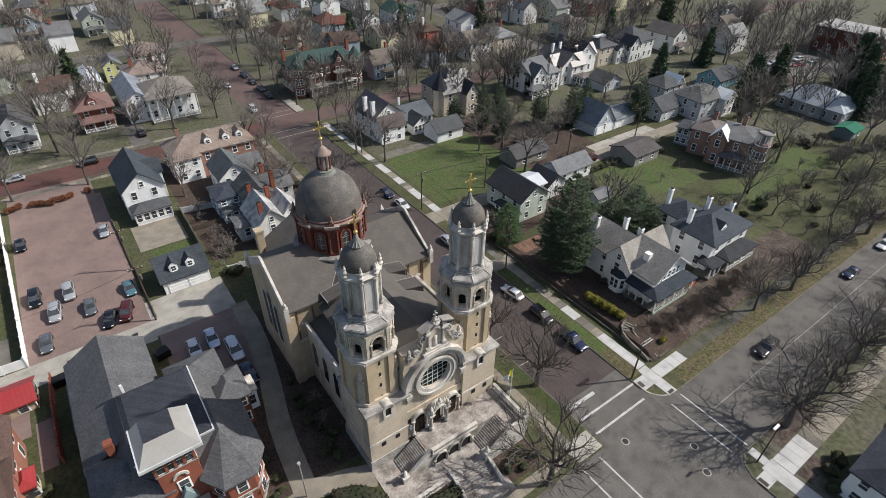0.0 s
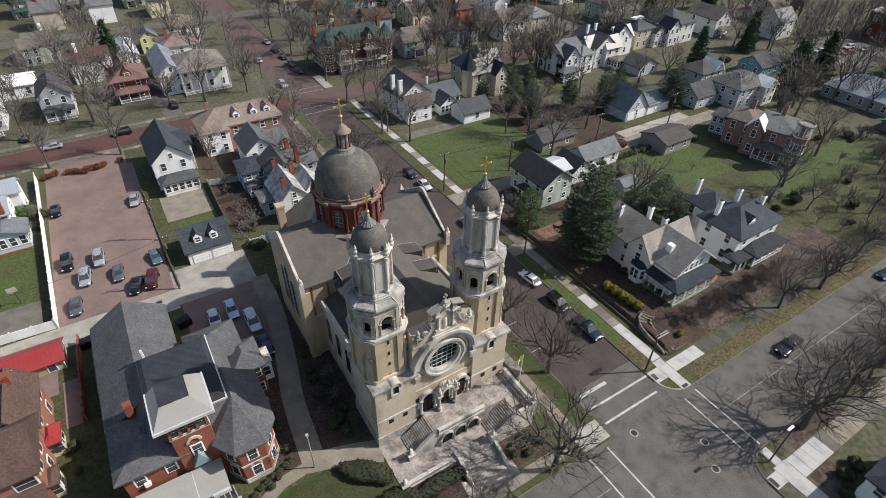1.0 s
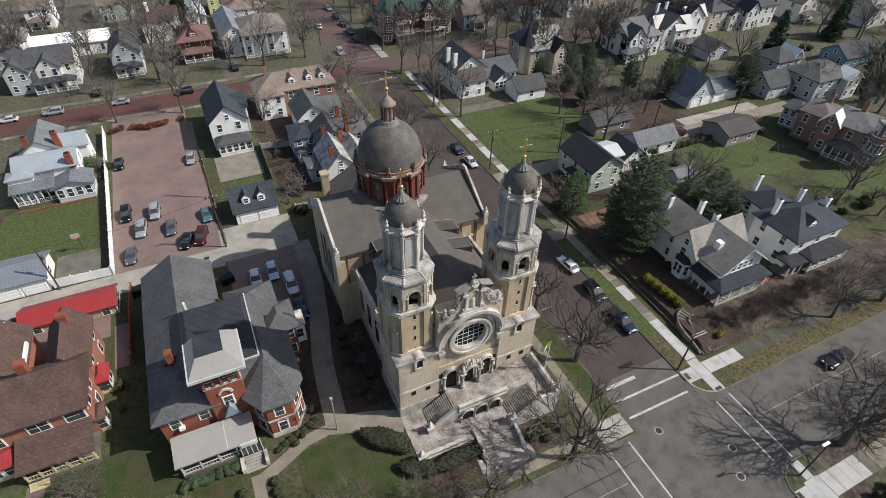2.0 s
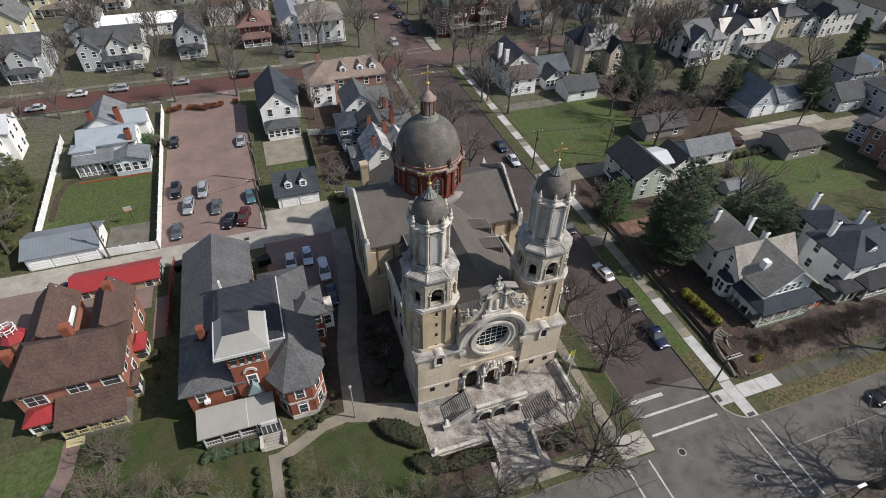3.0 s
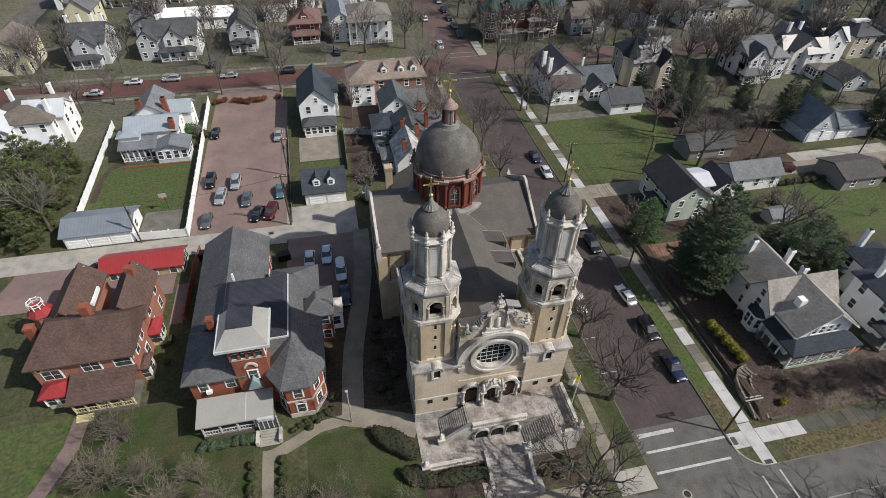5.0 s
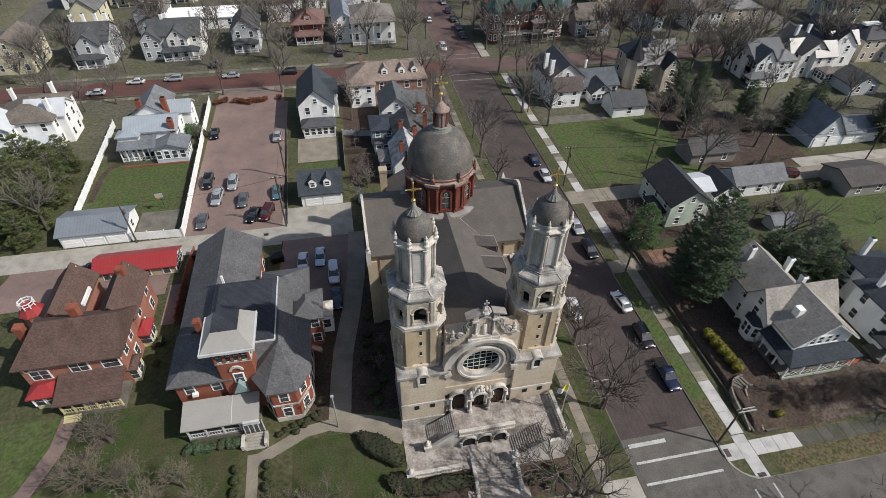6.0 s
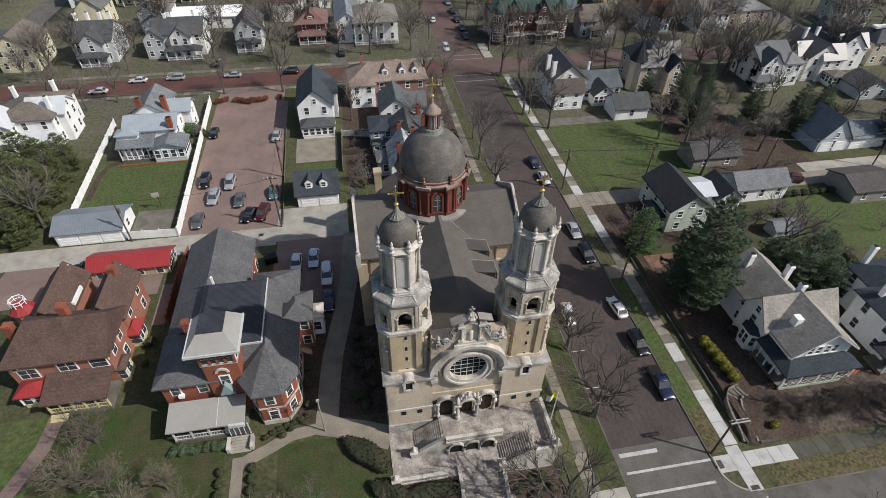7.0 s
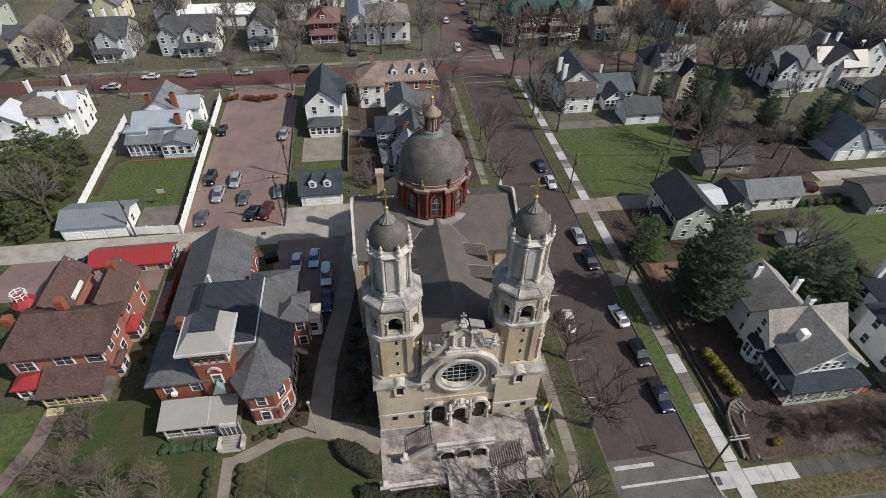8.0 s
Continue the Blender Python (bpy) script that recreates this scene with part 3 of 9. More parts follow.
slab_walk("east_pavement", "concrete slab pavement, some slabs new and white", 30.45, 32.15, -8.4, 98, pale=lambda s: s < -1 or 4.5 < s < 6.5 or 31 < s < 36 or (s > 40 and int(s) % 7 < 4), mid=0.6)
slab_walk("west_pavement", "weathered concrete slab pavement beside the church", 11.9, 13.6, -11, 36, mid=0.8)
slab_walk("far_west_pavement", "weathered concrete pavement beside the back gardens", 12.8, 14.2, 50, 98)
slab_walk("front_pavement", "weathered concrete pavement along the front lawn", -90, 12, -13.0, -11.5, "x", mid=0.8)
slab_walk("front_east_pavement", "concrete pavement, the first slabs new and white", 32.05, 110, -11.3, -9.4, "x", pale=lambda s: s < 37.8, mid=0.0, plain_slab="dark_concrete")
slab_walk("south_pavement", "pale concrete pavement across the street", 32.45, 90, -29.8, -27.2, "x", pale=lambda s: s < 38, mid=0.6)
slab_walk("back_pavement", "weathered concrete pavement along the red street", -90, 16, 109.2, 110.6, "x")
slab_walk("back_near_pavement", "weathered concrete pavement by the red street", -90, 12, 96.6, 97.9, "x")


def paint(name, label, x0, x1, y0, y1, m="road_paint"):
    bm = boxes((x0, x1, y0, y1, -0.01, 0.006))
    solid(name, bm, M[m], label, "road marking", "road markings", "structure")


for y in (-9.6, -12.15):
    paint("crosswalk_line", "white painted crosswalk line", 17.4, 28.0, y - 0.15, y + 0.15)
paint("stop_line", "white painted stop line", 17.4, 22.2, -7.7, -7.2)
for x in (29.4, 31.9, 12.2, 15.2):
    paint("crosswalk_line", "white painted crosswalk line", x - 0.11, x + 0.11, -24.3, -14.6)
for a, b in ((32.4, 300), (-200, 11.8)):
    paint("centre_line", "worn pale centre line", a, b, -18.72, -18.58, "worn_paint")
seam = random.Random(4)
for k in range(9):
    x, y = seam.uniform(-30, 90), seam.choice((-17.2, -20.9, -23.4)) + seam.uniform(-0.4, 0.4)
    paint("tar_seam", "thin dark tar seam in the asphalt", x, x + seam.uniform(8, 22), y - 0.035, y + 0.035, "tar")
for k in range(8):
    x = seam.uniform(-20, 80)
    y0, y1 = seam.choice(((-24.4, -14.2), (-24.4, -20), (-20, -14.2)))
    paint("tar_seam", "thin dark tar seam in the asphalt", x - 0.035, x + 0.035, y0, y1, "tar")
for y in (98.2, 94.6):
    paint("crosswalk_line", "faded white crosswalk line", 17.2, 27.6, y - 0.14, y + 0.14, "worn_paint")
for y in (108.4, 111.2):
    paint("crosswalk_line", "faded white crosswalk line", 17.2, 27.6, y - 0.14, y + 0.14, "worn_paint")
for y in (2, 8, 14, 20):
    paint("parking_line", "faded white parking bay line", 16.9, 19.1, y - 0.05, y + 0.05)


for x, y in ((-35.9, 39.8), (-27.2, 40.2)):
    z = hgt(x, y) + 0.03
    drain = thing("storm_drain", "small dark iron storm drain in the pale alley", "drain", pose(x, y, z), "storm drains")
    part("grate", boxes((-0.4, 0.4, -0.28, 0.28, -0.05, 0.012)), M["iron"], drain)
    for y1 in (-0.33, 0.33):
        part("kerb_strip", boxes((-0.5, 0.5, y1 - 0.05, y1 + 0.05, -0.05, 0.016)), M["old_concrete"], drain)
for x, y, a in ((-24.7, 31.8, 12), (-37.4, 35.4, 4)):
    bin_ = thing("dumpster", "dark grey steel dumpster beside the rectory", "dumpster", pose(x, y, hgt(x, y), 0, 0, a), "dumpsters")
    bm = bmesh.new()
    prism(bm, [(-0.6, 0.1), (0.5, 0.1), (0.75, 1.1), (0.75, 1.25), (-0.75, 1.4), (-0.75, 1.1)], -0.95, 0.95, "x")
    part("body", bm, M["plastic_black"], bin_)
    for x1 in (-0.48, 0.48):
        bm = bmesh.new()
        prism(bm, [(0.8, 1.26), (0.8, 1.31), (-0.8, 1.47), (-0.8, 1.42)], x1 - 0.45, x1 + 0.45, "x")
        part("lid", bm, M["plastic_black"], bin_)
    for x1 in (-1.0, 1.0):
        part("side_bracket", boxes((x1 - 0.06, x1 + 0.06, -0.5, 0.5, 0.7, 0.85)), M["iron"], bin_)


def manhole(x, y):
    top = thing("manhole", "round iron manhole cover set in the road", "manhole", pose(x, y, 0.0))
    bm = bmesh.new()
    lathe(bm, [(0.55, -0.03), (0.55, 0.004), (0.40, 0.008), (0.40, -0.03)], 20)
    part("ring", bm, M["concrete"], top, "pale concrete ring")
    bm = bmesh.new()
    lathe(bm, [(0.38, -0.03), (0.38, 0.010), (0.30, 0.014)], 20)
    part("cover", bm, M["iron"], top)


for x, y in ((19.6, -15.0), (26.2, -20.5), (24.3, -23.5)):
    manhole(x, y)



# ---- church ----
CZ = 1.4  # ground at the church
church = thing("church", "buff stone church with twin domed towers and a central dome", "church")


def octa(half, cut):
    """A square of half-width half with its corners cut off."""
    h, c = half, half - cut
    return [(-c, -h), (c, -h), (h, -c), (h, c), (c, h), (-c, h), (-h, c), (-h, -c)]


def moved(poly, dx, dy):
    return [(x + dx, y + dy) for x, y in poly]


def arch_poly(w, z0, zs, n=10):
    """An upright opening of width w from z0, springing at zs, with a round head."""
    r = w / 2
    return [(-r, z0), (r, z0)] + [(r * math.cos(math.pi * k / n), zs + r * math.sin(math.pi * k / n)) for k in range(n + 1)]


def ring_poly(bm, r0, r1, y0, y1, cx, cz, a0=0.0, a1=2 * math.pi, n=32):
    """A flat ring, or a piece of one, standing upright in the x-z plane."""
    full = abs(a1 - a0 - 2 * math.pi) < 1e-6
    rows = []
    for k in range(n if full else n + 1):
        a = a0 + (a1 - a0) * k / n
        c, s = math.cos(a), math.sin(a)
        rows.append([bm.verts.new((cx + r * c, y, cz + r * s)) for r, y in ((r0, y0), (r1, y0), (r1, y1), (r0, y1))])
    for i in range(len(rows) if full else len(rows) - 1):
        p, q = rows[i], rows[(i + 1) % len(rows)]
        for j in range(4):
            bm.faces.new((p[j], p[(j + 1) % 4], q[(j + 1) % 4], q[j]))
    if not full:
        bm.faces.new(rows[0][::-1])
        bm.faces.new(rows[-1])


# body behind the front
YF = -0.8   # front plane
bm = bmesh.new()
prism(bm, [(-6.0, CZ - 0.6), (6.0, CZ - 0.6), (6.0, 13.6), (0, 17.1), (-6.0, 13.6)], 4.5, 17.0)
nave = part("nave", bm, M["limestone"], church)
bm = bmesh.new()
prism(bm, [(-6.5, 13.55), (0, 17.4), (6.5, 13.55), (6.5, 13.3), (0, 17.05), (-6.5, 13.3)], 5.2, 15.8)
part("nave_roof", bm, M["nave_roof"], church, "grey-brown slate roof")
bm = bmesh.new()
prism(bm, [(-5.0, 14.44), (0, 17.4), (5.0, 14.44), (5.0, 14.1), (0, 17.05), (-5.0, 14.1)], 15.8, 21.4)
part("nave_roof", bm, M["nave_roof"], church, "grey-brown slate roof")
bm = bmesh.new()
prism(bm, [(-4.2, 14.9), (0, 17.38), (4.2, 14.9), (4.2, 14.5), (0, 17.0), (-4.2, 14.5)], 0.5, 5.3)
part("nave_roof", bm, M["nave_roof"], church, "grey-brown slate roof")
for s in (-1, 1):
    aisle = part("aisle", boxes((s * 5.9, s * 8.4, 5.3, 16.2, CZ - 0.6, 11.0)), M["limestone"], church)
    bm = bmesh.new()
    prism(bm, [(s * 5.9, 11.0), (s * 8.2, 11.0), (s * 8.2, 11.15), (s * 5.9, 11.9)], 5.3, 16.2)
    part("aisle_roof", bm, M["nave_roof"], aisle, "low grey aisle roof")
    part("aisle_parapet", boxes((s * 8.15, s * 8.55, 5.3, 16.3, 10.8, 11.6)), M["stone_trim"], aisle, "pale stone parapet")
TY, TR = 22.6, 6.3  # crossing
for s in (-1, 1):
    bm = bmesh.new()
    prism(bm, [(TY - TR, CZ - 0.8), (TY + TR, CZ - 0.8), (TY + TR, 14.6), (TY, 18.0), (TY - TR, 14.6)], s * 4.5, s * 10.6, "x")
    part("transept", bm, M["buff_brick"], church, "buff brick transept")
bm = bmesh.new()
prism(bm, [(TY - TR - 0.5, 14.5), (TY, 18.3), (TY + TR + 0.5, 14.5), (TY + TR + 0.5, 14.25), (TY, 18.0), (TY - TR - 0.5, 14.25)], -10.4, 10.4, "x")
part("transept_roof", bm, M["nave_roof"], church, "grey-brown slate roof")
for s in (-1, 1):
    bm = bmesh.new()
    prism(bm, [(TY - TR - 0.7, 13.9), (TY - TR - 0.7, 14.8), (TY - TR + 0.3, 15.3), (TY - 0.4, 18.9), (TY + 0.4, 18.9), (TY + TR - 0.3, 15.3), (TY + TR + 0.7, 14.8), (TY + TR + 0.7, 13.9), (TY + TR - 0.6, 14.2), (TY, 17.9), (TY - TR + 0.6, 14.2)], s * 10.42, s * 10.74, "x")
    box(bm, s * 10.65 - 0.3, s * 10.65 + 0.3, TY - TR - 0.8, TY - TR - 0.05, 13.2, 15.3)
    box(bm, s * 10.65 - 0.35, s * 10.65 + 0.35, TY + TR + 0.05, TY + TR + 0.75, 13.2, 14.9)
    lathe(bm, [(0.45, 14.9), (0.48, 15.0), (0.05, 15.9)], 4, (s * 10.65, TY + TR + 0.4), math.pi / 4)
    lathe(bm, [(0.32, 15.3), (0.38, 15.4), (0.22, 15.6), (0.26, 15.85), (0.05, 16.2)], 8, (s * 10.65, TY - TR - 0.43))
    part("gable_coping", bm, M["stone_trim"], church, "weathered stone gable coping")
    for r in ((s * 4.4, s * 10.75, TY - TR - 0.25, TY - TR, 14.0, 14.45), (s * 4.4, s * 9.6, TY - TR - 0.14, TY - TR, 11.2, 11.6), (s * 4.4, s * 9.6, TY - TR - 0.12, TY - TR, 8.6, 9.0)):
        part("stone_band", boxes(r), M["stone_trim"], church, "pale stone band")
    part("corner_buttress", boxes((s * 9.6, s * 10.85, TY - TR - 0.25, TY - TR + 0.9, CZ - 0.6, 13.3)), M["buff_brick"], church)
    for x in (7.2, 9.35):
        part("downpipe", boxes((s * x - 0.09, s * x + 0.09, TY - TR - 0.2, TY - TR - 0.02, 9.0, 14.0)), M["bronze_trim"], church, "dark rusty downpipe")
# chancel behind
bm = bmesh.new()
prism(bm, [(-6, CZ - 1), (6, CZ - 1), (6, 10.4), (0, 13.8), (-6, 10.4)], TY + TR, 38.0)
lathe(bm, [(4.6, CZ - 1), (4.6, 9.2), (0.1, 12.0)], 16, (0, 38))
part("chancel", bm, M["buff_brick"], church, "buff brick chancel")
bm = bmesh.new()
prism(bm, [(-6.5, 10.3), (0, 14.1), (6.5, 10.3), (6.5, 10.0), (0, 13.7), (-6.5, 10.0)], TY + 2, 38.2)
lathe(bm, [(5.0, 9.1), (0.1, 12.4)], 16, (0, 38))
part("chancel_roof", bm, M["nave_roof"], church, "grey-brown slate roof")
bm = bmesh.new()
box(bm, -7.2, -6.1, 36.2, 37.4, CZ, 13.2)
box(bm, -7.3, -6.0, 36.1, 37.5, 13.2, 13.6)
part("chimney", bm, M["buff_brick"], church, "buff brick chimney")
# flat-roofed dormers on both slopes
for s in (-1, 1):
    for y in (11.35, 15.35):
        bm = bmesh.new()
        prism(bm, [(s * 3.2, 13.4), (s * 5.6, 13.4), (s * 5.6, 14.95), (s * 3.2, 15.45)], y - 0.9, y + 0.9)
        d = part("roof_dormer", bm, M["nave_roof"], church, "flat-roofed grey dormer")
        bm = bmesh.new()
        prism(bm, [(s * 3.0, 15.5), (s * 5.75, 14.93), (s * 5.75, 15.05), (s * 3.0, 15.62)], y - 1.0, y + 1.0)
        part("dormer_roof", bm, M["flat_roof"], d, "dark flat dormer roof")
        part("dormer_edge", boxes((s * 5.75, s * 5.85, y - 1.04, y + 1.04, 14.9, 15.1)), M["lead"], d, "pale gutter edge")
        bm = bmesh.new()
        prism(bm, [(s * 3.0, 15.55), (s * 5.75, 14.98), (s * 5.75, 15.12), (s * 3.0, 15.69)], y + 1.0, y + 1.09)
        part("dormer_edge", bm, M["lead"], d)
        part("dormer_shutter", boxes((s * 5.58, s * 5.64, y - 0.7, y + 0.7, 14.15, 14.85)), M["dark_void"], d, "dark louvred opening")
        part("dormer_cheek", boxes((s * 3.4, s * 5.6, y - 0.93, y - 0.88, 13.6, 14.9)), M["iron"], d, "dark slate cheek")
        part("downpipe", boxes((s * 5.66, s * 5.8, y - 1.02, y - 0.9, 13.0, 14.95)), M["iron"], d)
    # lead strip in the valley between the roofs
    bm = bmesh.new()
    tube(bm, (s * 5.0, 15.75, 14.5), (s * 1.7, 19.2, 16.43), 0.07, 0.07, 5)
    part("valley_strip", bm, M["lead"], church, "pale lead valley strip")
# side windows of nave and transept
for s in (-1, 1):
    for y in (8.2, 11.2, 14.2):
        bm = bmesh.new()
        prism(bm, moved(arch_poly(1.5, 5.2, 8.8), y, 0), s * 8.35, s * 8.5, "x")
        w = part("side_window", bm, M["stone_trim"], church)
        bm = bmesh.new()
        prism(bm, moved(arch_poly(1.15, 5.4, 8.8), y, 0), s * 8.4, s * 8.53, "x")
        part("pane", bm, M["dark_glass"], w)
    for y in (20.3, 22.3, 24.3):
        bm = bmesh.new()
        prism(bm, moved(arch_poly(1.5, 6.0, 11.8 + (y == 22.3)), y, 0), s * 10.55, s * 10.7, "x")
        w = part("side_window", bm, M["stone_trim"], church)
        bm = bmesh.new()
        prism(bm, moved(arch_poly(1.1, 6.2, 11.8 + (y == 22.3)), y, 0), s * 10.6, s * 10.73, "x")
        part("pane", bm, M["dark_glass"], w)

DY = 24.0
# great dome
bm = bmesh.new()
lathe(bm, [(5.25, 13.0), (5.25, 16.7), (5.4, 16.75), (5.4, 17.05), (5.1, 17.15), (4.6, 17.2)], 24, (0, DY))
dome = part("dome", bm, M["lead"], church)
bm = bmesh.new()
lathe(bm, [(4.15, 17.0), (4.15, 21.8)], 32, (0, DY))
drum = part("drum", bm, M["terracotta"], dome, "dark red terracotta drum")
def drum_turn(a):
    """The frame of a bay of the drum: its face looks to -y before it is turned."""
    return Matrix.Translation((0, DY, 0)) @ Matrix.Rotation(a + math.pi / 2, 4, "Z")


for k in range(8):
    a = math.pi / 4 * (k + 0.5)
    pier = part("drum_pier", boxes((-0.72, 0.72, -4.42, -4.0, 17.2, 21.3), (-0.8, 0.8, -4.62, -4.1, 17.2, 17.55), (-0.8, 0.8, -4.62, -4.1, 21.0, 21.35)), M["terracotta"], dome, "projecting red terracotta pier", at=drum_turn(a))
    for x in (-0.5, 0.5):
        bm = bmesh.new()
        lathe(bm, [(0.24, 17.5), (0.24, 17.7), (0.17, 17.8), (0.16, 20.6), (0.24, 20.85), (0.26, 21.05)], 8, (x, -4.48))
        part("column", bm, M["terracotta"], pier)
    part("entablature", boxes((-0.86, 0.86, -4.82, -4.3, 21.35, 21.62), (-0.95, 0.95, -4.95, -4.3, 21.62, 21.85)), M["drum_stone"], pier, "dirty pink-grey stone entablature")
    bm = bmesh.new()
    box(bm, -0.3, 0.3, -4.75, -4.3, 21.85, 22.3)
    lathe(bm, [(0.18, 22.3), (0.26, 22.5), (0.12, 22.7), (0.2, 22.95), (0.05, 23.3)], 6, (0, -4.55))
    part("finial", bm, M["bronze_trim"], pier, "dark carved finial")
    a = math.pi / 4 * k
    bm = bmesh.new()
    prism(bm, arch_poly(1.15, 17.9, 20.0), -4.2, -4.0)
    w = part("drum_window", bm, M["window_glass"], dome, "arched dark leaded window", at=drum_turn(a))
    bm = bmesh.new()
    for x in (-0.68, 0.68):
        box(bm, x - 0.13, x + 0.13, -4.34, -4.0, 17.6, 20.0)
    ring_poly(bm, 0.56, 0.82, -4.34, -4.0, 0, 20.0, 0, math.pi, 12)
    box(bm, -0.85, 0.85, -4.4, -4.0, 17.45, 17.75)
    part("window_surround", bm, M["terracotta"], w)
    bm = bmesh.new()
    box(bm, -0.03, 0.03, -4.24, -4.1, 17.8, 20.5)
    box(bm, -0.56, 0.56, -4.24, -4.1, 18.6, 18.66)
    box(bm, -0.56, 0.56, -4.24, -4.1, 19.5, 19.56)
    ring_poly(bm, 0.2, 0.26, -4.24, -4.1, 0, 19.95, n=12)
    part("window_frame", bm, M["lead"], w)
bm = bmesh.new()
lathe(bm, [(4.2, 21.2), (4.4, 21.3), (4.45, 21.6), (4.66, 21.7), (4.66, 21.86), (4.42, 21.98), (4.42, 22.25), (4.3, 22.3)], 40, (0, DY))
part("drum_cornice", bm, M["drum_stone"], dome, "dirty pink-grey moulded cornice")
bm = bmesh.new()
lathe(bm, [(4.44, 22.02), (4.5, 22.06), (4.5, 22.16), (4.44, 22.2)], 40, (0, DY))
part("attic_band", bm, M["terracotta"], dome, "red terracotta band")
bm = bmesh.new()
lathe(bm, [(4.35, 22.2)] + [(4.3 * math.cos(t), 22.4 + 5.0 * math.sin(t)) for t in [i * 1.36 / 12 for i in range(13)]], 40, (0, DY))
part("dome_shell", bm, M["dome_slate"], dome, "grey slate-covered dome shell", smooth=True)
bm = bmesh.new()
lathe(bm, [(2.2, 26.4), (1.7, 26.95), (1.3, 27.2), (1.25, 27.3), (1.15, 27.45), (1.15, 27.6), (0.95, 27.7)], 16, (0, DY))
part("lantern_base", bm, M["verdigris"], dome, "grey-green lead collar")
bm = bmesh.new()
lathe(bm, [(0.6, 27.7), (0.6, 29.6)], 12, (0, DY))
part("lantern_core", bm, M["louvre"], dome)
bm = bmesh.new()
for k in range(8):
    a = 2 * math.pi * k / 8
    lathe(bm, [(0.16, 27.7), (0.11, 27.9), (0.11, 29.4), (0.16, 29.6)], 6, (0.82 * math.cos(a), DY + 0.82 * math.sin(a)))
part("lantern", bm, M["terracotta"], dome, "red columned lantern")
bm = bmesh.new()
lathe(bm, [(0.9, 29.5), (1.08, 29.62), (1.1, 29.8), (0.78, 29.98), (0.68, 30.25), (0.36, 30.6), (0.14, 30.85), (0.1, 31.6)], 16, (0, DY))
part("lantern_cap", bm, M["drum_stone"], dome, smooth=True)


def gold_cross(parent, x, y, z, size):
    bm = bmesh.new()
    lathe(bm, [(0.06, z - 0.5 * size), (0.1, z - 0.3 * size)] + [(0.2 * size * math.sin(t) + 0.02, z - 0.2 * size * math.cos(t)) for t in [0.3 + i * 0.32 for i in range(8)]], 10, (x, y))
    part("ball", bm, M["gold"], parent, "gilded ball", smooth=True)
    bm = bmesh.new()
    w = 0.055 * size
    z0 = z + 0.15 * size
    box(bm, x - w, x + w, y - w, y + w, z0, z0 + 1.75 * size)
    box(bm, x - 0.62 * size, x + 0.62 * size, y - w, y + w, z0 + 1.0 * size, z0 + 1.0 * size + 2 * w)
    for dx, dz in ((-0.66, 1.055), (0.66, 1.055), (0, 1.8)):
        lathe(bm, [(0.02, z0 + (dz - 0.1) * size), (0.1 * size, z0 + dz * size), (0.02, z0 + (dz + 0.1) * size)], 6, (x + dx * size, y))
    for k in range(4):
        a = math.pi / 4 + k * math.pi / 2
        tube(bm, (x + 0.08 * size * math.cos(a), y, z0 + 1.055 * size + 0.08 * size * math.sin(a)), (x + 0.34 * size * math.cos(a), y, z0 + 1.055 * size + 0.34 * size * math.sin(a)), 0.03 * size, 0.01, 4)
    part("cross", bm, M["gold"], parent, "gilded cross")


gold_cross(dome, 0, DY, 31.7, 1.1)

# towers
TWY = 2.75


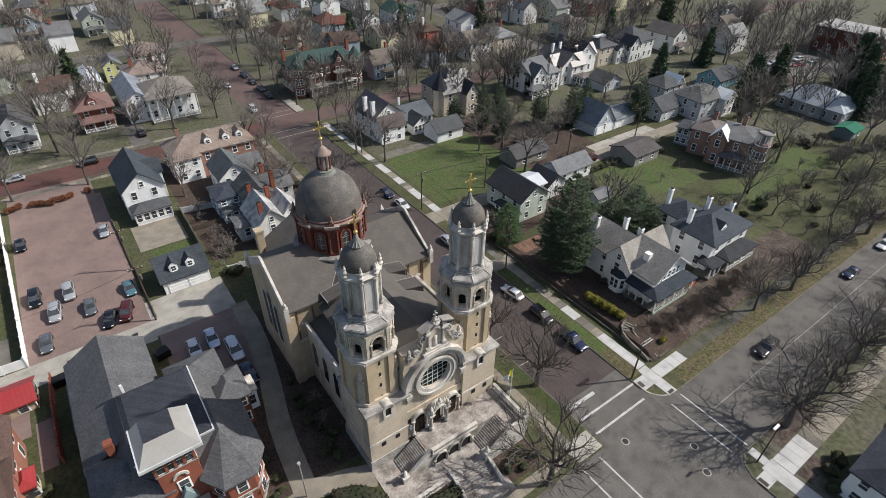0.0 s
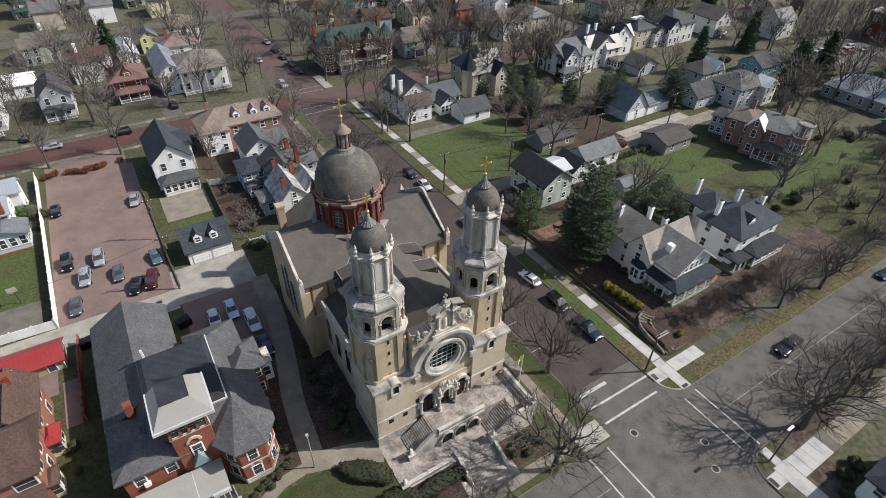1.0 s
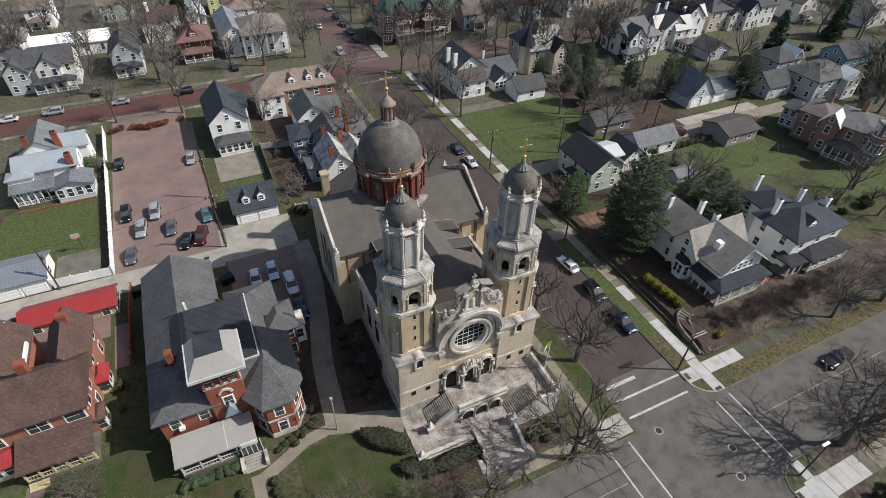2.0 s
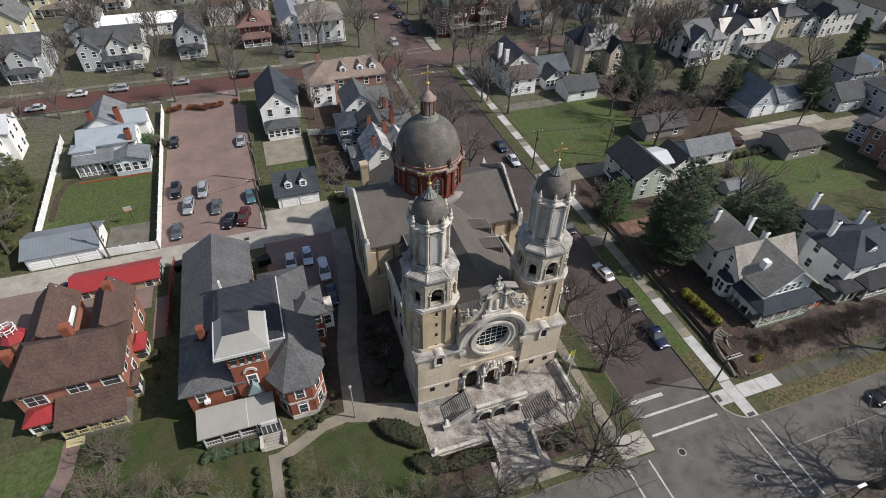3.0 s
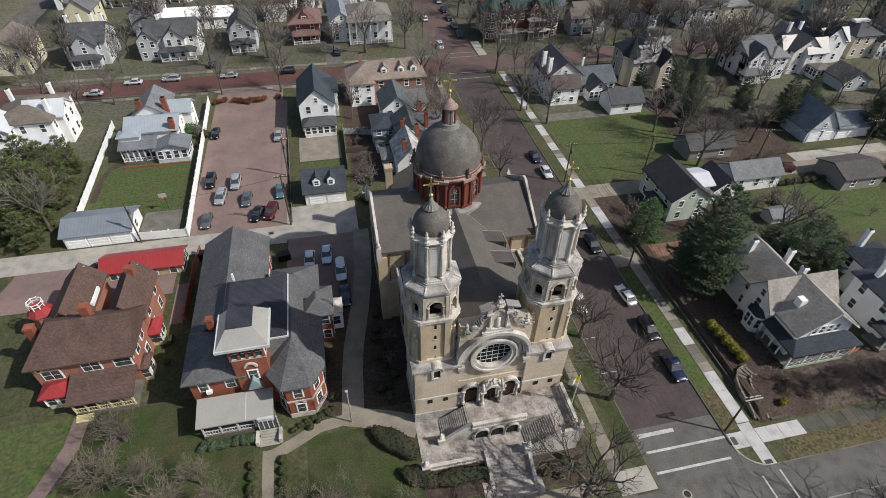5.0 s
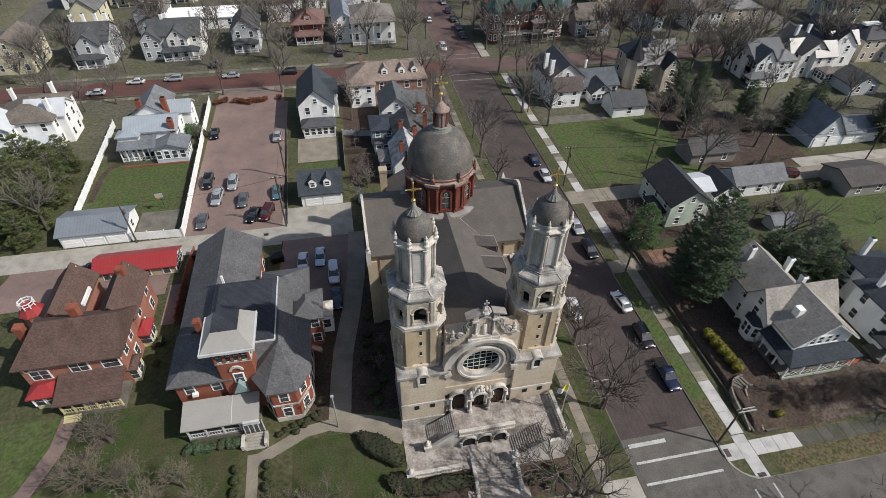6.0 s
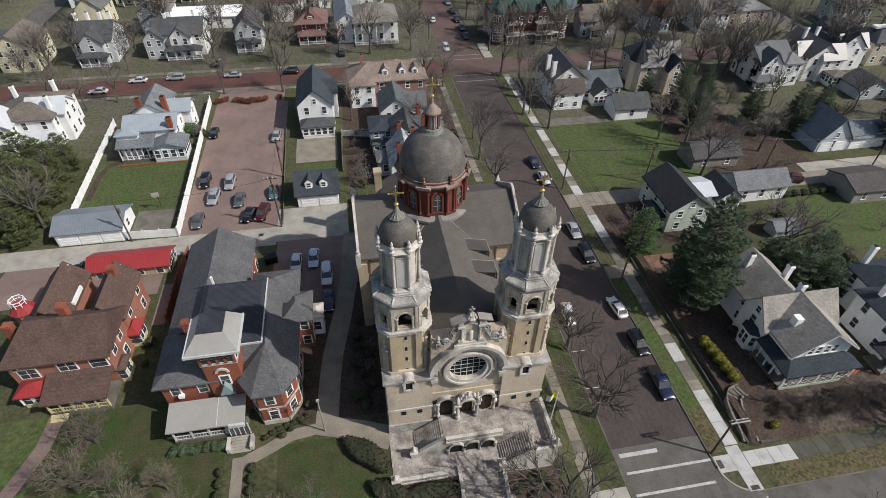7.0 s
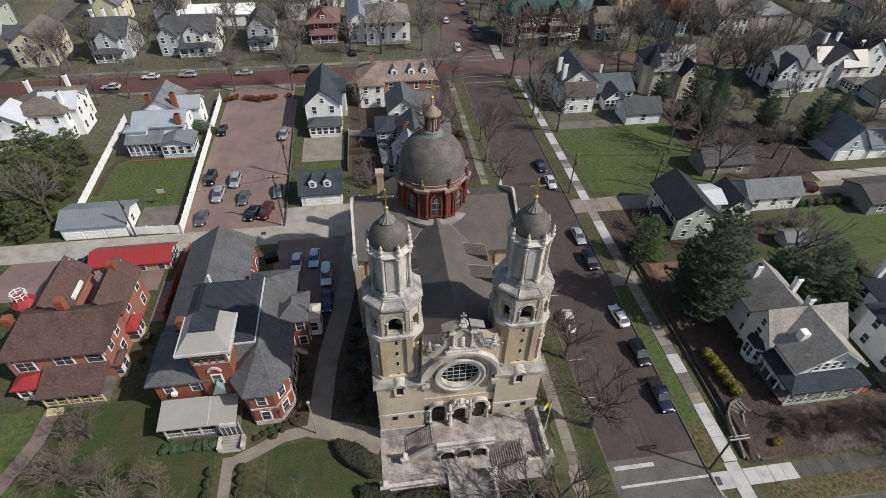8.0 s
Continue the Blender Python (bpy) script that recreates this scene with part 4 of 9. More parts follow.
def tower(s):
    cx = s * 6.5
    bm = bmesh.new()
    prism(bm, [(cx - 2.5, YF), (cx + 2.5, YF), (cx + 2.5, 5.6), (cx - 2.5, 5.6)], CZ - 0.8, 11.3, "z")
    t = part("tower", bm, M["limestone"], church, "domed bell tower")
    bm = bmesh.new()
    box(bm, cx - 2.62, cx + 2.62, YF - 0.14, 5.7, CZ - 0.8, 3.1)
    part("plinth", bm, M["rough_stone"], t, "rough grey stone plinth")
    bm = bmesh.new()
    part("string_course", boxes((cx - 2.58, cx + 2.58, YF - 0.1, 5.65, 5.9, 6.2)), M["stone_trim"], t)
    box(bm, cx - 2.6, cx + 2.6, YF - 0.1, 5.7, 11.3, 11.5)
    box(bm, cx - 2.78, cx + 2.78, YF - 0.28, 5.8, 11.5, 11.82)
    part("lower_cornice", bm, M["worn_stone"], t, "weathered stone cornice")
    # small aedicule on the cornice, with a round-headed niche
    bm = bmesh.new()
    for x in (cx - 0.5, cx + 0.5):
        prism(bm, [(YF - 0.02, 9.55), (YF - 0.26, 9.95), (YF + 0.1, 9.95)], x - 0.12, x + 0.12, "x")
        box(bm, x - 0.14, x + 0.14, YF - 0.24, YF + 0.1, 9.95, 11.3)
    ring_poly(bm, 0.36, 0.66, YF - 0.24, YF + 0.1, cx, 11.25, 0, math.pi, 12)
    ring_poly(bm, 0.62, 0.76, YF - 0.36, YF + 0.9, cx, 11.35, 0, math.pi, 12)
    box(bm, cx - 0.62, cx + 0.62, YF - 0.26, YF + 0.1, 9.93, 10.1)
    a = part("aedicule", bm, M["stone_trim"], t)
    bm = bmesh.new()
    prism(bm, moved(arch_poly(0.74, 10.1, 11.25, 8), cx, 0), YF - 0.08, YF + 0.02)
    part("niche", bm, M["dark_void"], a)
    # a console where the cornice ends against the middle bay
    bm = bmesh.new()
    u = cx - s * 2.75
    box(bm, u - 0.4, u + 0.4, YF - 0.3, YF + 0.2, 10.9, 11.3)
    prism(bm, [(YF - 0.26, 10.9), (YF + 0.1, 10.9), (YF + 0.1, 9.9), (YF - 0.06, 10.0)], u - 0.24, u + 0.24, "x")
    part("console", bm, M["stone_trim"], t)
    # low slit windows
    for z, dx in ((5.3, -0.75), (5.3, 1.1)):
        bm = boxes((cx + dx - 0.28, cx + dx + 0.28, YF - 0.05, YF + 0.1, z - 0.3, z + 0.35))
        part("slit_window", bm, M["dark_void"], t)
    # shaft of brick with stone corners
    bm = bmesh.new()
    prism(bm, moved(octa(2.5, 0.9), cx, TWY), 11.6, 18.7, "z")
    shaft = part("shaft", bm, M["buff_brick"], t, "buff brick tower shaft")
    for k in range(4):
        # proud corner piers on each face, with the panel between them set back
        for dx in (-1.3, 1.3):
            part("corner_strip", boxes((dx - 0.32, dx + 0.32, -2.72, -2.4, 11.82, 18.3)), M["buff_brick"], shaft, at=Matrix.Translation((cx, TWY, 0)) @ Matrix.Rotation(math.pi / 2 * k, 4, "Z"))
        # a pilaster with an ornament on each cut corner
        bm = boxes((-0.36, 0.36, -3.2, -2.6, 11.82, 15.6), (-0.42, 0.42, -3.28, -2.6, 15.6, 15.85))
        lathe(bm, [(0.3, 15.85), (0.34, 16.2), (0.16, 16.5), (0.24, 16.8), (0.04, 17.3)], 7, (0, -2.95))
        part("corner_pilaster", bm, M["belfry_stone"], shaft, at=Matrix.Translation((cx, TWY, 0)) @ Matrix.Rotation(math.pi / 4 + math.pi / 2 * k, 4, "Z"))
    for z0, z1 in ((11.82, 12.3), (18.3, 18.6)):
        bm = bmesh.new()
        prism(bm, moved(octa(2.78, 0.95), cx, TWY), z0, z1, "z")
        part("shaft_band", bm, M["limestone"] if z0 < 15 else M["stone_trim"], shaft)
    for z in (12.2, 14.1, 15.8, 17.5):
        bm = bmesh.new()
        prism(bm, moved(arch_poly(0.26, z - 0.32, z + 0.12, 6), cx, 0), TWY - 2.53, TWY - 2.4)
        slit = part("slit", bm, M["dark_void"], shaft, "narrow dark round-headed slit window")
        part("slit_sill", boxes((cx - 0.2, cx + 0.2, TWY - 2.58, TWY - 2.4, z - 0.4, z - 0.32)), M["stone_trim"], slit)
    # belfry, with open arches
    half, cut = 2.55, 1.22
    bm = bmesh.new()
    prism(bm, moved(octa(half + 0.3, cut), cx, TWY), 18.6, 18.78, "z")
    prism(bm, moved(octa(half + 0.06, cut), cx, TWY), 18.78, 19.1, "z")
    part("belfry_sill", bm, M["stone_trim"], t, "moulded stone sill")
    bm = bmesh.new()
    prism(bm, moved(octa(half + 0.02, cut), cx, TWY), 22.0, 22.3, "z")
    prism(bm, moved(octa(half + 0.16, cut), cx, TWY), 22.3, 22.55, "z")
    lathe(bm, [(r / math.cos(math.pi / 8), z) for r, z in ((2.7, 22.55), (2.88, 22.65), (2.88, 22.85))], 8, (cx, TWY), math.pi / 8)
    belfry = part("belfry", bm, M["worn_stone"], t, "pale stone belfry with open arches")
    poly = octa(half, cut)
    for k in range(8):
        (ax, ay), (bx, by) = poly[k], poly[(k + 1) % 8]
        ln = math.hypot(bx - ax, by - ay)
        w = 1.32 if ln > 2 else 0.86
        hw = ln / 2
        bm = bmesh.new()
        zs = 20.7 if ln > 2 else 20.65
        n = 10
        r = w / 2
        arc = [(r * math.cos(math.pi * i / n), zs + r * math.sin(math.pi * i / n)) for i in range(n + 1)]
        # the wall round the arch, in two halves
        right = [(r, 19.1), (hw, 19.1), (hw, 22.0), (0, 22.0)] + [p for p in arc[: n // 2 + 1]][::-1]
        left = [(-u, v) for u, v in right][::-1]
        prism(bm, right, 0.0, 0.5)
        prism(bm, left, 0.0, 0.5)
        ring_poly(bm, r, r + 0.16, -0.1, 0.1, 0, zs, 0, math.pi, 10)
        for x in (-r - 0.1, r + 0.1):
            lathe(bm, [(0.15, 19.1), (0.15, 19.3), (0.1, 19.36), (0.09, zs - 0.25), (0.16, zs - 0.08), (0.17, zs)], 6, (x, -0.08))
        for x in (-hw + 0.16, hw - 0.16):
            box(bm, x - 0.15, x + 0.15, -0.1, 0.05, 19.1, 22.0)
        for x0, x1 in ((-hw, -r - 0.05), (r + 0.05, hw)):
            box(bm, x0, x1, -0.07, 0.05, zs - 0.04, zs + 0.08)
        box(bm, -r, r, 0.05, 0.35, 19.1, 19.3)
        ang = math.atan2(by - ay, bx - ax)
        part("arch", bm, M["belfry_stone"], belfry, at=Matrix.Translation((cx + (ax + bx) / 2, TWY + (ay + by) / 2, 0)) @ Matrix.Rotation(ang, 4, "Z"))
    bm = bmesh.new()
    lathe(bm, [(0.8, 19.2), (0.78, 19.32), (0.5, 20.0), (0.4, 20.35), (0.1, 20.55)], 12, (cx, TWY))
    part("bell", bm, M["iron"], belfry, "dark bronze bell")
    # near-black floor added to give the belfry's inside its shade
    bm = bmesh.new()
    prism(bm, moved(octa(half - 0.45, cut), cx, TWY), 19.0, 19.12, "z")
    part("belfry_shade_floor", bm, M["dark_void"], belfry)
    # stepped skirt under the lantern
    bm = bmesh.new()
    z = 22.85
    k = math.cos(math.pi / 8)
    lathe(bm, [(r / k, z + dz) for r, dz in ((2.82, 0.0), (2.82, 0.08), (2.2, 0.36), (2.2, 0.46), (2.06, 0.47), (2.04, 0.58), (2.12, 0.59), (2.1, 0.65), (1.95, 0.66), (1.92, 0.79), (1.98, 0.8), (1.84, 0.92))], 8, (cx, TWY), math.pi / 8)
    skirt = part("skirt", bm, M["worn_stone"], t, "stepped grey stone skirt streaked with dirt")
    for i in range(8):
        a = math.pi / 8 + math.pi / 4 * i
        bm = bmesh.new()
        tube(bm, (cx + 3.0 * math.cos(a), TWY + 3.0 * math.sin(a), 22.95), (cx + 2.38 * math.cos(a), TWY + 2.38 * math.sin(a), 23.24), 0.09, 0.09, 5)
        part("hip_roll", bm, M["stone_trim"], skirt)
    # lantern: eight sides, louvres on every second side
    k8 = math.cos(math.pi / 8)
    bm = bmesh.new()
    lathe(bm, [(1.56 / k8, 23.6), (1.56 / k8, 28.2)], 8, (cx, TWY), math.pi / 8)
    lantern = part("tower_lantern", bm, M["stone_trim"], t, "white stone lantern with louvres")
    for k in range(8):
        a = math.pi / 4 * k
        place = Matrix.Translation((cx, TWY, 0)) @ Matrix.Rotation(a, 4, "Z")
        bm = bmesh.new()
        box(bm, -0.34, 0.34, -1.61, -1.42, 24.2, 27.7)
        panel = part("opening", bm, M["stone_trim"] if k % 2 else M["dark_void"], lantern, at=place)
        bm = bmesh.new()
        if k % 2 == 0:
            for i in range(12):
                z = 24.25 + i * 0.29
                prism(bm, [(-1.74, z), (-1.7, z - 0.04), (-1.55, z + 0.17), (-1.59, z + 0.2)], -0.33, 0.33, "x")
            part("louvre", bm, M["louvre"], panel)
            part("surround", boxes((-0.5, -0.34, -1.72, -1.5, 24.0, 27.9), (0.34, 0.5, -1.72, -1.5, 24.0, 27.9), (-0.34, 0.34, -1.72, -1.5, 27.7, 27.9)), M["stone_trim"], panel)
        else:
            for x in (-0.5, 0.5):
                box(bm, x - 0.08, x + 0.08, -1.66, -1.46, 23.8, 27.9)
            for z in (25.0, 26.0, 27.0):
                box(bm, -0.44, 0.44, -1.63, -1.54, z - 0.05, z + 0.05)
            part("mullions", bm, M["stone_trim"], panel)
        bm = bmesh.new()
        lathe(bm, [(0.25, 23.6), (0.25, 24.0), (0.17, 24.1), (0.16, 27.7), (0.25, 28.0), (0.28, 28.2)], 8, (0.68, -1.74))
        part("column", bm, M["stone_trim"], lantern, at=place)
        bm = bmesh.new()
        lathe(bm, [(0.26, 28.6), (0.3, 28.8), (0.16, 28.95), (0.24, 29.25), (0.12, 29.45), (0.16, 29.6), (0.03, 29.95)], 7, (0.76, -1.84))
        part("urn", bm, M["stone_trim"], lantern, at=place)
    bm = bmesh.new()
    lathe(bm, [(1.75 / k8, 28.1), (1.92 / k8, 28.25), (2.05 / k8, 28.5), (1.84 / k8, 28.65), (1.74 / k8, 28.8), (1.74 / k8, 29.05), (1.62, 29.1)], 8, (cx, TWY), math.pi / 8)
    part("lantern_cornice", bm, M["stone_trim"], lantern)
    bm = bmesh.new()
    prof = [(1.7, 28.9), (1.74, 29.2)] + [(1.74 * math.cos(u), 29.3 + 1.95 * math.sin(u)) for u in [0.1 + i * 0.13 for i in range(10)]] + [(0.34, 31.55), (0.18, 31.95), (0.12, 32.3)]
    lathe(bm, prof, 24, (cx, TWY))
    cup = part("cupola", bm, M["dome_slate"], t, "small grey slate dome", smooth=True)
    bm = bmesh.new()
    lathe(bm, [(0.74, 31.2), (0.7, 31.27), (0.5, 31.45), (0.38, 31.6), (0.22, 31.98), (0.15, 32.34)], 16, (cx, TWY))
    part("cupola_cap", bm, M["verdigris"], cup, "fluted grey-green lead cap", smooth=True)
    for i in range(12):
        a = math.pi / 6 * i
        bm = bmesh.new()
        tube(bm, (cx + 0.73 * math.cos(a), TWY + 0.73 * math.sin(a), 31.24), (cx + 0.3 * math.cos(a), TWY + 0.3 * math.sin(a), 31.72), 0.045, 0.03, 4)
        part("cap_rib", bm, M["lead"], cup)
    gold_cross(t, cx, TWY, 32.55, 0.95)
    return t


for s in (-1, 1):
    tower(s)

# centre of the front
RZ = 12.2
bm = bmesh.new()
n = 28
# the wall round the window, as pieces of a frame
for k in range(n):
    a0, a1 = 2 * math.pi * k / n, 2 * math.pi * (k + 1) / n

    def rim(a):
        c, s = math.cos(a), math.sin(a)
        far = min(4.05 / max(abs(c), 1e-6), (4.9 if s > 0 else 4.8) / max(abs(s), 1e-6))
        return (far * c, RZ + far * s)
    prism(bm, [(2.1 * math.cos(a0), RZ + 2.1 * math.sin(a0)), rim(a0), rim(a1), (2.1 * math.cos(a1), RZ + 2.1 * math.sin(a1))], YF + 0.45, 1.2)
bmesh.ops.remove_doubles(bm, verts=bm.verts, dist=0.001)
box(bm, -4.05, 4.05, YF + 0.3, 1.2, CZ - 0.5, 7.95)
front = part("front_wall", bm, M["limestone"], church, "buff stone front wall")
bm = bmesh.new()
ring_poly(bm, 2.05, 2.5, YF + 0.05, YF + 0.5, 0, RZ)
ring_poly(bm, 2.5, 2.75, YF - 0.1, YF + 0.5, 0, RZ)
ring_poly(bm, 2.95, 3.25, YF + 0.15, YF + 0.5, 0, RZ, -0.35, math.pi + 0.35)
ring_poly(bm, 3.35, 3.6, YF - 0.05, YF + 0.5, 0, RZ, -0.1, math.pi + 0.1)
ring_poly(bm, 3.6, 3.85, YF - 0.2, YF + 0.5, 0, RZ, 0, math.pi)
ring_poly(bm, 3.85, 4.25, YF - 0.32, YF + 0.6, 0, RZ, 0, math.pi)
part("rose_surround", bm, M["stone_trim"], front, "moulded pale stone rings")
bm = bmesh.new()
lathe(bm, [(2.1, -0.03), (2.1, 0.03)], 32)
bmesh.ops.rotate(bm, verts=bm.verts, cent=(0, 0, 0), matrix=Matrix.Rotation(math.pi / 2, 3, "X"))
part("rose_pane", bm, M["rose_glass"], front, "dark leaded glass", at=pose(0, YF + 0.75, RZ))
for axis in ("x", "z"):
    for i in range(-2, 3):
        o = i * 0.68
        hl = math.sqrt(max(0.1, 2.08 ** 2 - o * o))
        bm = boxes((o - 0.03, o + 0.03, YF + 0.68, YF + 0.72, RZ - hl, RZ + hl)) if axis == "x" else boxes((-hl, hl, YF + 0.68, YF + 0.72, RZ + o - 0.03, RZ + o + 0.03))
        part("glazing_bar", bm, M["trim_grey"], front)
# curved parapet with scrolls, and the niche above
bm = bmesh.new()
half_top = [(4.0, 15.4), (4.0, 16.3), (3.5, 16.5)] + [(3.4 - 1.75 * math.sin(t), 18.3 - 1.8 * math.cos(t)) for t in [i * 0.2 for i in range(8)]] + [(1.6, 19.3), (1.2, 19.6)]
prism(bm, half_top + [(-u, v) for u, v in half_top[::-1]], YF + 0.3, 0.25)
part("parapet", bm, M["limestone"], front)
for s in (-1, 1):
    bm = bmesh.new()
    for t in range(7):
        a, b = t * 0.2, (t + 1) * 0.2
        p = (s * (3.4 - 1.75 * math.sin(a)), 18.34 - 1.8 * math.cos(a))
        q = (s * (3.4 - 1.75 * math.sin(b)), 18.34 - 1.8 * math.cos(b))
        prism(bm, [p, q, (q[0] + s * 0.16, q[1] + 0.14), (p[0] + s * 0.05, p[1] + 0.2)], YF + 0.1, 0.4)
    bmesh.ops.remove_doubles(bm, verts=bm.verts, dist=0.001)
    part("scroll_coping", bm, M["stone_trim"], front, "curved stone coping")
    bm = bmesh.new()
    # an S-shaped volute, carved proud of the wall
    for cx, cz, r0, r1, a0, a1 in ((1.55, 18.75, 0.16, 0.3, 0.0, 6.2), (1.55, 18.75, 0.38, 0.5, -1.6, 2.6), (2.55, 17.15, 0.12, 0.26, 0.0, 6.2), (2.55, 17.15, 0.34, 0.48, 0.4, 4.4)):
        ring_poly(bm, r0, r1, YF + 0.08, YF + 0.35, s * cx, cz, a0 if s > 0 else math.pi - a1, a1 if s > 0 else math.pi - a0, 12)
    part("scroll", bm, M["worn_stone"], front, "carved stone scroll")
    bm = bmesh.new()
    box(bm, s * 3.3 - 0.28, s * 3.3 + 0.28, YF + 0.1, YF + 0.7, 16.3, 17.0)
    lathe(bm, [(0.24, 17.0), (0.28, 17.2), (0.16, 17.4), (0.22, 17.65), (0.05, 18.0)], 8, (s * 3.3, YF + 0.4))
    part("urn", bm, M["stone_trim"], front)
    # one raking slab of the broken pediment
    bm = bmesh.new()
    prism(bm, [(s * 0.62, 20.5), (s * 2.1, 20.0), (s * 2.1, 20.12), (s * 0.62, 20.63)], YF - 0.2, -0.1)
    prism(bm, [(s * 0.62, 20.2), (s * 1.9, 19.8), (s * 1.9, 20.06), (s * 0.62, 20.5)], YF - 0.05, -0.2)
    part("pediment_slab", bm, M["lead"], front, "weathered grey raking slab of a broken pediment")
    bm = bmesh.new()
    box(bm, s * 1.05 - 0.26, s * 1.05 + 0.26, YF - 0.05, 0.2, 16.9, 17.25)
    lathe(bm, [(0.22, 17.25), (0.15, 17.4), (0.14, 18.9), (0.2, 19.05), (0.24, 19.2)], 8, (s * 0.92, YF + 0.14))
    box(bm, s * 1.05 - 0.34, s * 1.05 + 0.34, YF - 0.12, 0.2, 19.2, 19.42)
    box(bm, s * 1.05 - 0.24, s * 1.05 + 0.24, YF + 0.02, 0.2, 19.42, 20.1)
    part("niche_column", bm, M["stone_trim"], front, "stone column beside the niche")
bm = bmesh.new()
box(bm, -1.7, 1.7, YF - 0.12, 0.28, 16.25, 16.6)
box(bm, -1.45, 1.45, YF + 0.0, 0.28, 16.6, 16.9)
box(bm, -0.75, -0.5, YF + 0.22, 0.2, 16.9, 19.3)
box(bm, 0.5, 0.75, YF + 0.22, 0.2, 16.9, 19.3)
ring_poly(bm, 0.5, 0.74, YF + 0.14, 0.2, 0, 19.1, 0, math.pi, 10)
box(bm, -0.6, 0.6, YF + 0.3, 0.0, 19.6, 20.2)
# carved crest with a cross between the two slabs
lathe(bm, [(0.42, 20.1), (0.5, 20.4), (0.3, 20.7), (0.36, 20.9), (0.12, 21.2)], 8, (0, YF + 0.25), 0.3)
for x, z in ((-0.34, 20.55), (0.36, 20.5), (-0.2, 20.95), (0.22, 20.9)):
    lathe(bm, [(0.05, z - 0.25), (0.2, z), (0.06, z + 0.28)], 6, (x, YF + 0.1))
box(bm, -0.07, 0.07, YF + 0.22, YF + 0.36, 21.1, 21.95)
box(bm, -0.28, 0.28, YF + 0.22, YF + 0.36, 21.5, 21.63)
part("niche_house", bm, M["stone_trim"], front, "carved stone niche with a crest and a cross")
bm = bmesh.new()
prism(bm, arch_poly(1.0, 16.9, 19.1, 8), YF + 0.62, YF + 0.7)
part("niche_back", bm, M["worn_stone"], front, "shaded stone back of the niche")
bm = bmesh.new()
lathe(bm, [(0.3, 16.9), (0.34, 17.2), (0.27, 17.8), (0.32, 18.25), (0.13, 18.45), (0.16, 18.62), (0.04, 18.8)], 10, (0, YF + 0.4))
part("statue", bm, M["stone_trim"], front, "plain pale stone statue", smooth=True)
# portals
FZ = 3.9  # landing
for x in (-2.35, 0.0, 2.35):
    bm = bmesh.new()
    prism(bm, moved(arch_poly(1.5, FZ, 6.3), x, 0), YF + 0.1, YF + 0.45)
    d = part("portal_recess", bm, M["dark_void"], front)
    bm = bmesh.new()
    for sx in (-0.36, 0.36):
        box(bm, x + sx - 0.33, x + sx + 0.33, YF + 0.04, YF + 0.12, FZ, 6.1)
    part("door", bm, M["dark_wood"], d, "dark wooden double door")
    bm = bmesh.new()
    ring_poly(bm, 0.75, 1.08, YF - 0.2, YF + 0.45, x, 6.3, 0, math.pi, 12)
    for sx in (-0.95, 0.95):
        lathe(bm, [(0.24, FZ), (0.24, FZ + 0.4), (0.16, FZ + 0.5), (0.15, 6.0), (0.25, 6.3), (0.27, 6.45)], 8, (x + sx, YF - 0.15))
    part("portal_arch", bm, M["stone_trim"], d, "moulded stone arch on columns")
bm = bmesh.new()
for x in (-1.12, 1.12):
    lathe(bm, [(0.3, FZ), (0.3, FZ + 0.4), (0.2, FZ + 0.5), (0.19, 6.0), (0.32, 6.3), (0.36, 6.5)], 10, (x, YF - 0.7))
    box(bm, x - 0.36, x + 0.36, YF - 1.05, YF + 0.3, 6.5, 6.7)
    lathe(bm, [(0.24, 6.7), (0.3, 7.1), (0.18, 7.5), (0.22, 7.7), (0.05, 8.0)], 8, (x, YF - 0.75))
ring_poly(bm, 0.8, 1.08, YF - 0.95, YF + 0.2, 0, 6.6, 0, math.pi, 14)
carve = random.Random(8)
for i in range(15):
    # carved leaves and figures crowding the arch
    a, r = math.pi * i / 14, 1.3 + 0.2 * (i % 2)
    z = 6.75 + r * math.sin(a) * 1.05
    lathe(bm, [(0.1, z - 0.22), (0.2, z), (0.12, z + 0.16), (0.16, z + 0.26), (0.03, z + 0.44)], 6, (r * math.cos(a), YF - 0.7 + carve.uniform(-0.2, 0.3)), carve.uniform(0, 1))
lathe(bm, [(0.16, 8.1), (0.28, 8.35), (0.15, 8.6), (0.2, 8.72), (0.04, 9.0)], 8, (0, YF - 0.75))
part("porch_canopy", bm, M["stone_trim"], front, "carved stone canopy over the middle door")
for x in (-3.55, 3.55):
    bm = boxes((x - 0.3, x + 0.3, YF + 0.2, YF + 0.34, 5.9, 6.6))
    part("plaque", bm, M["iron"], front, "dark bronze plaque")
    bm = bmesh.new()
    lathe(bm, [(0.05, 4.9), (0.2, 5.1), (0.16, 5.5), (0.05, 5.6)], 8, (x, YF + 0.05))
    part("wall_lantern", bm, M["white_paint"], front, "white wall lantern")

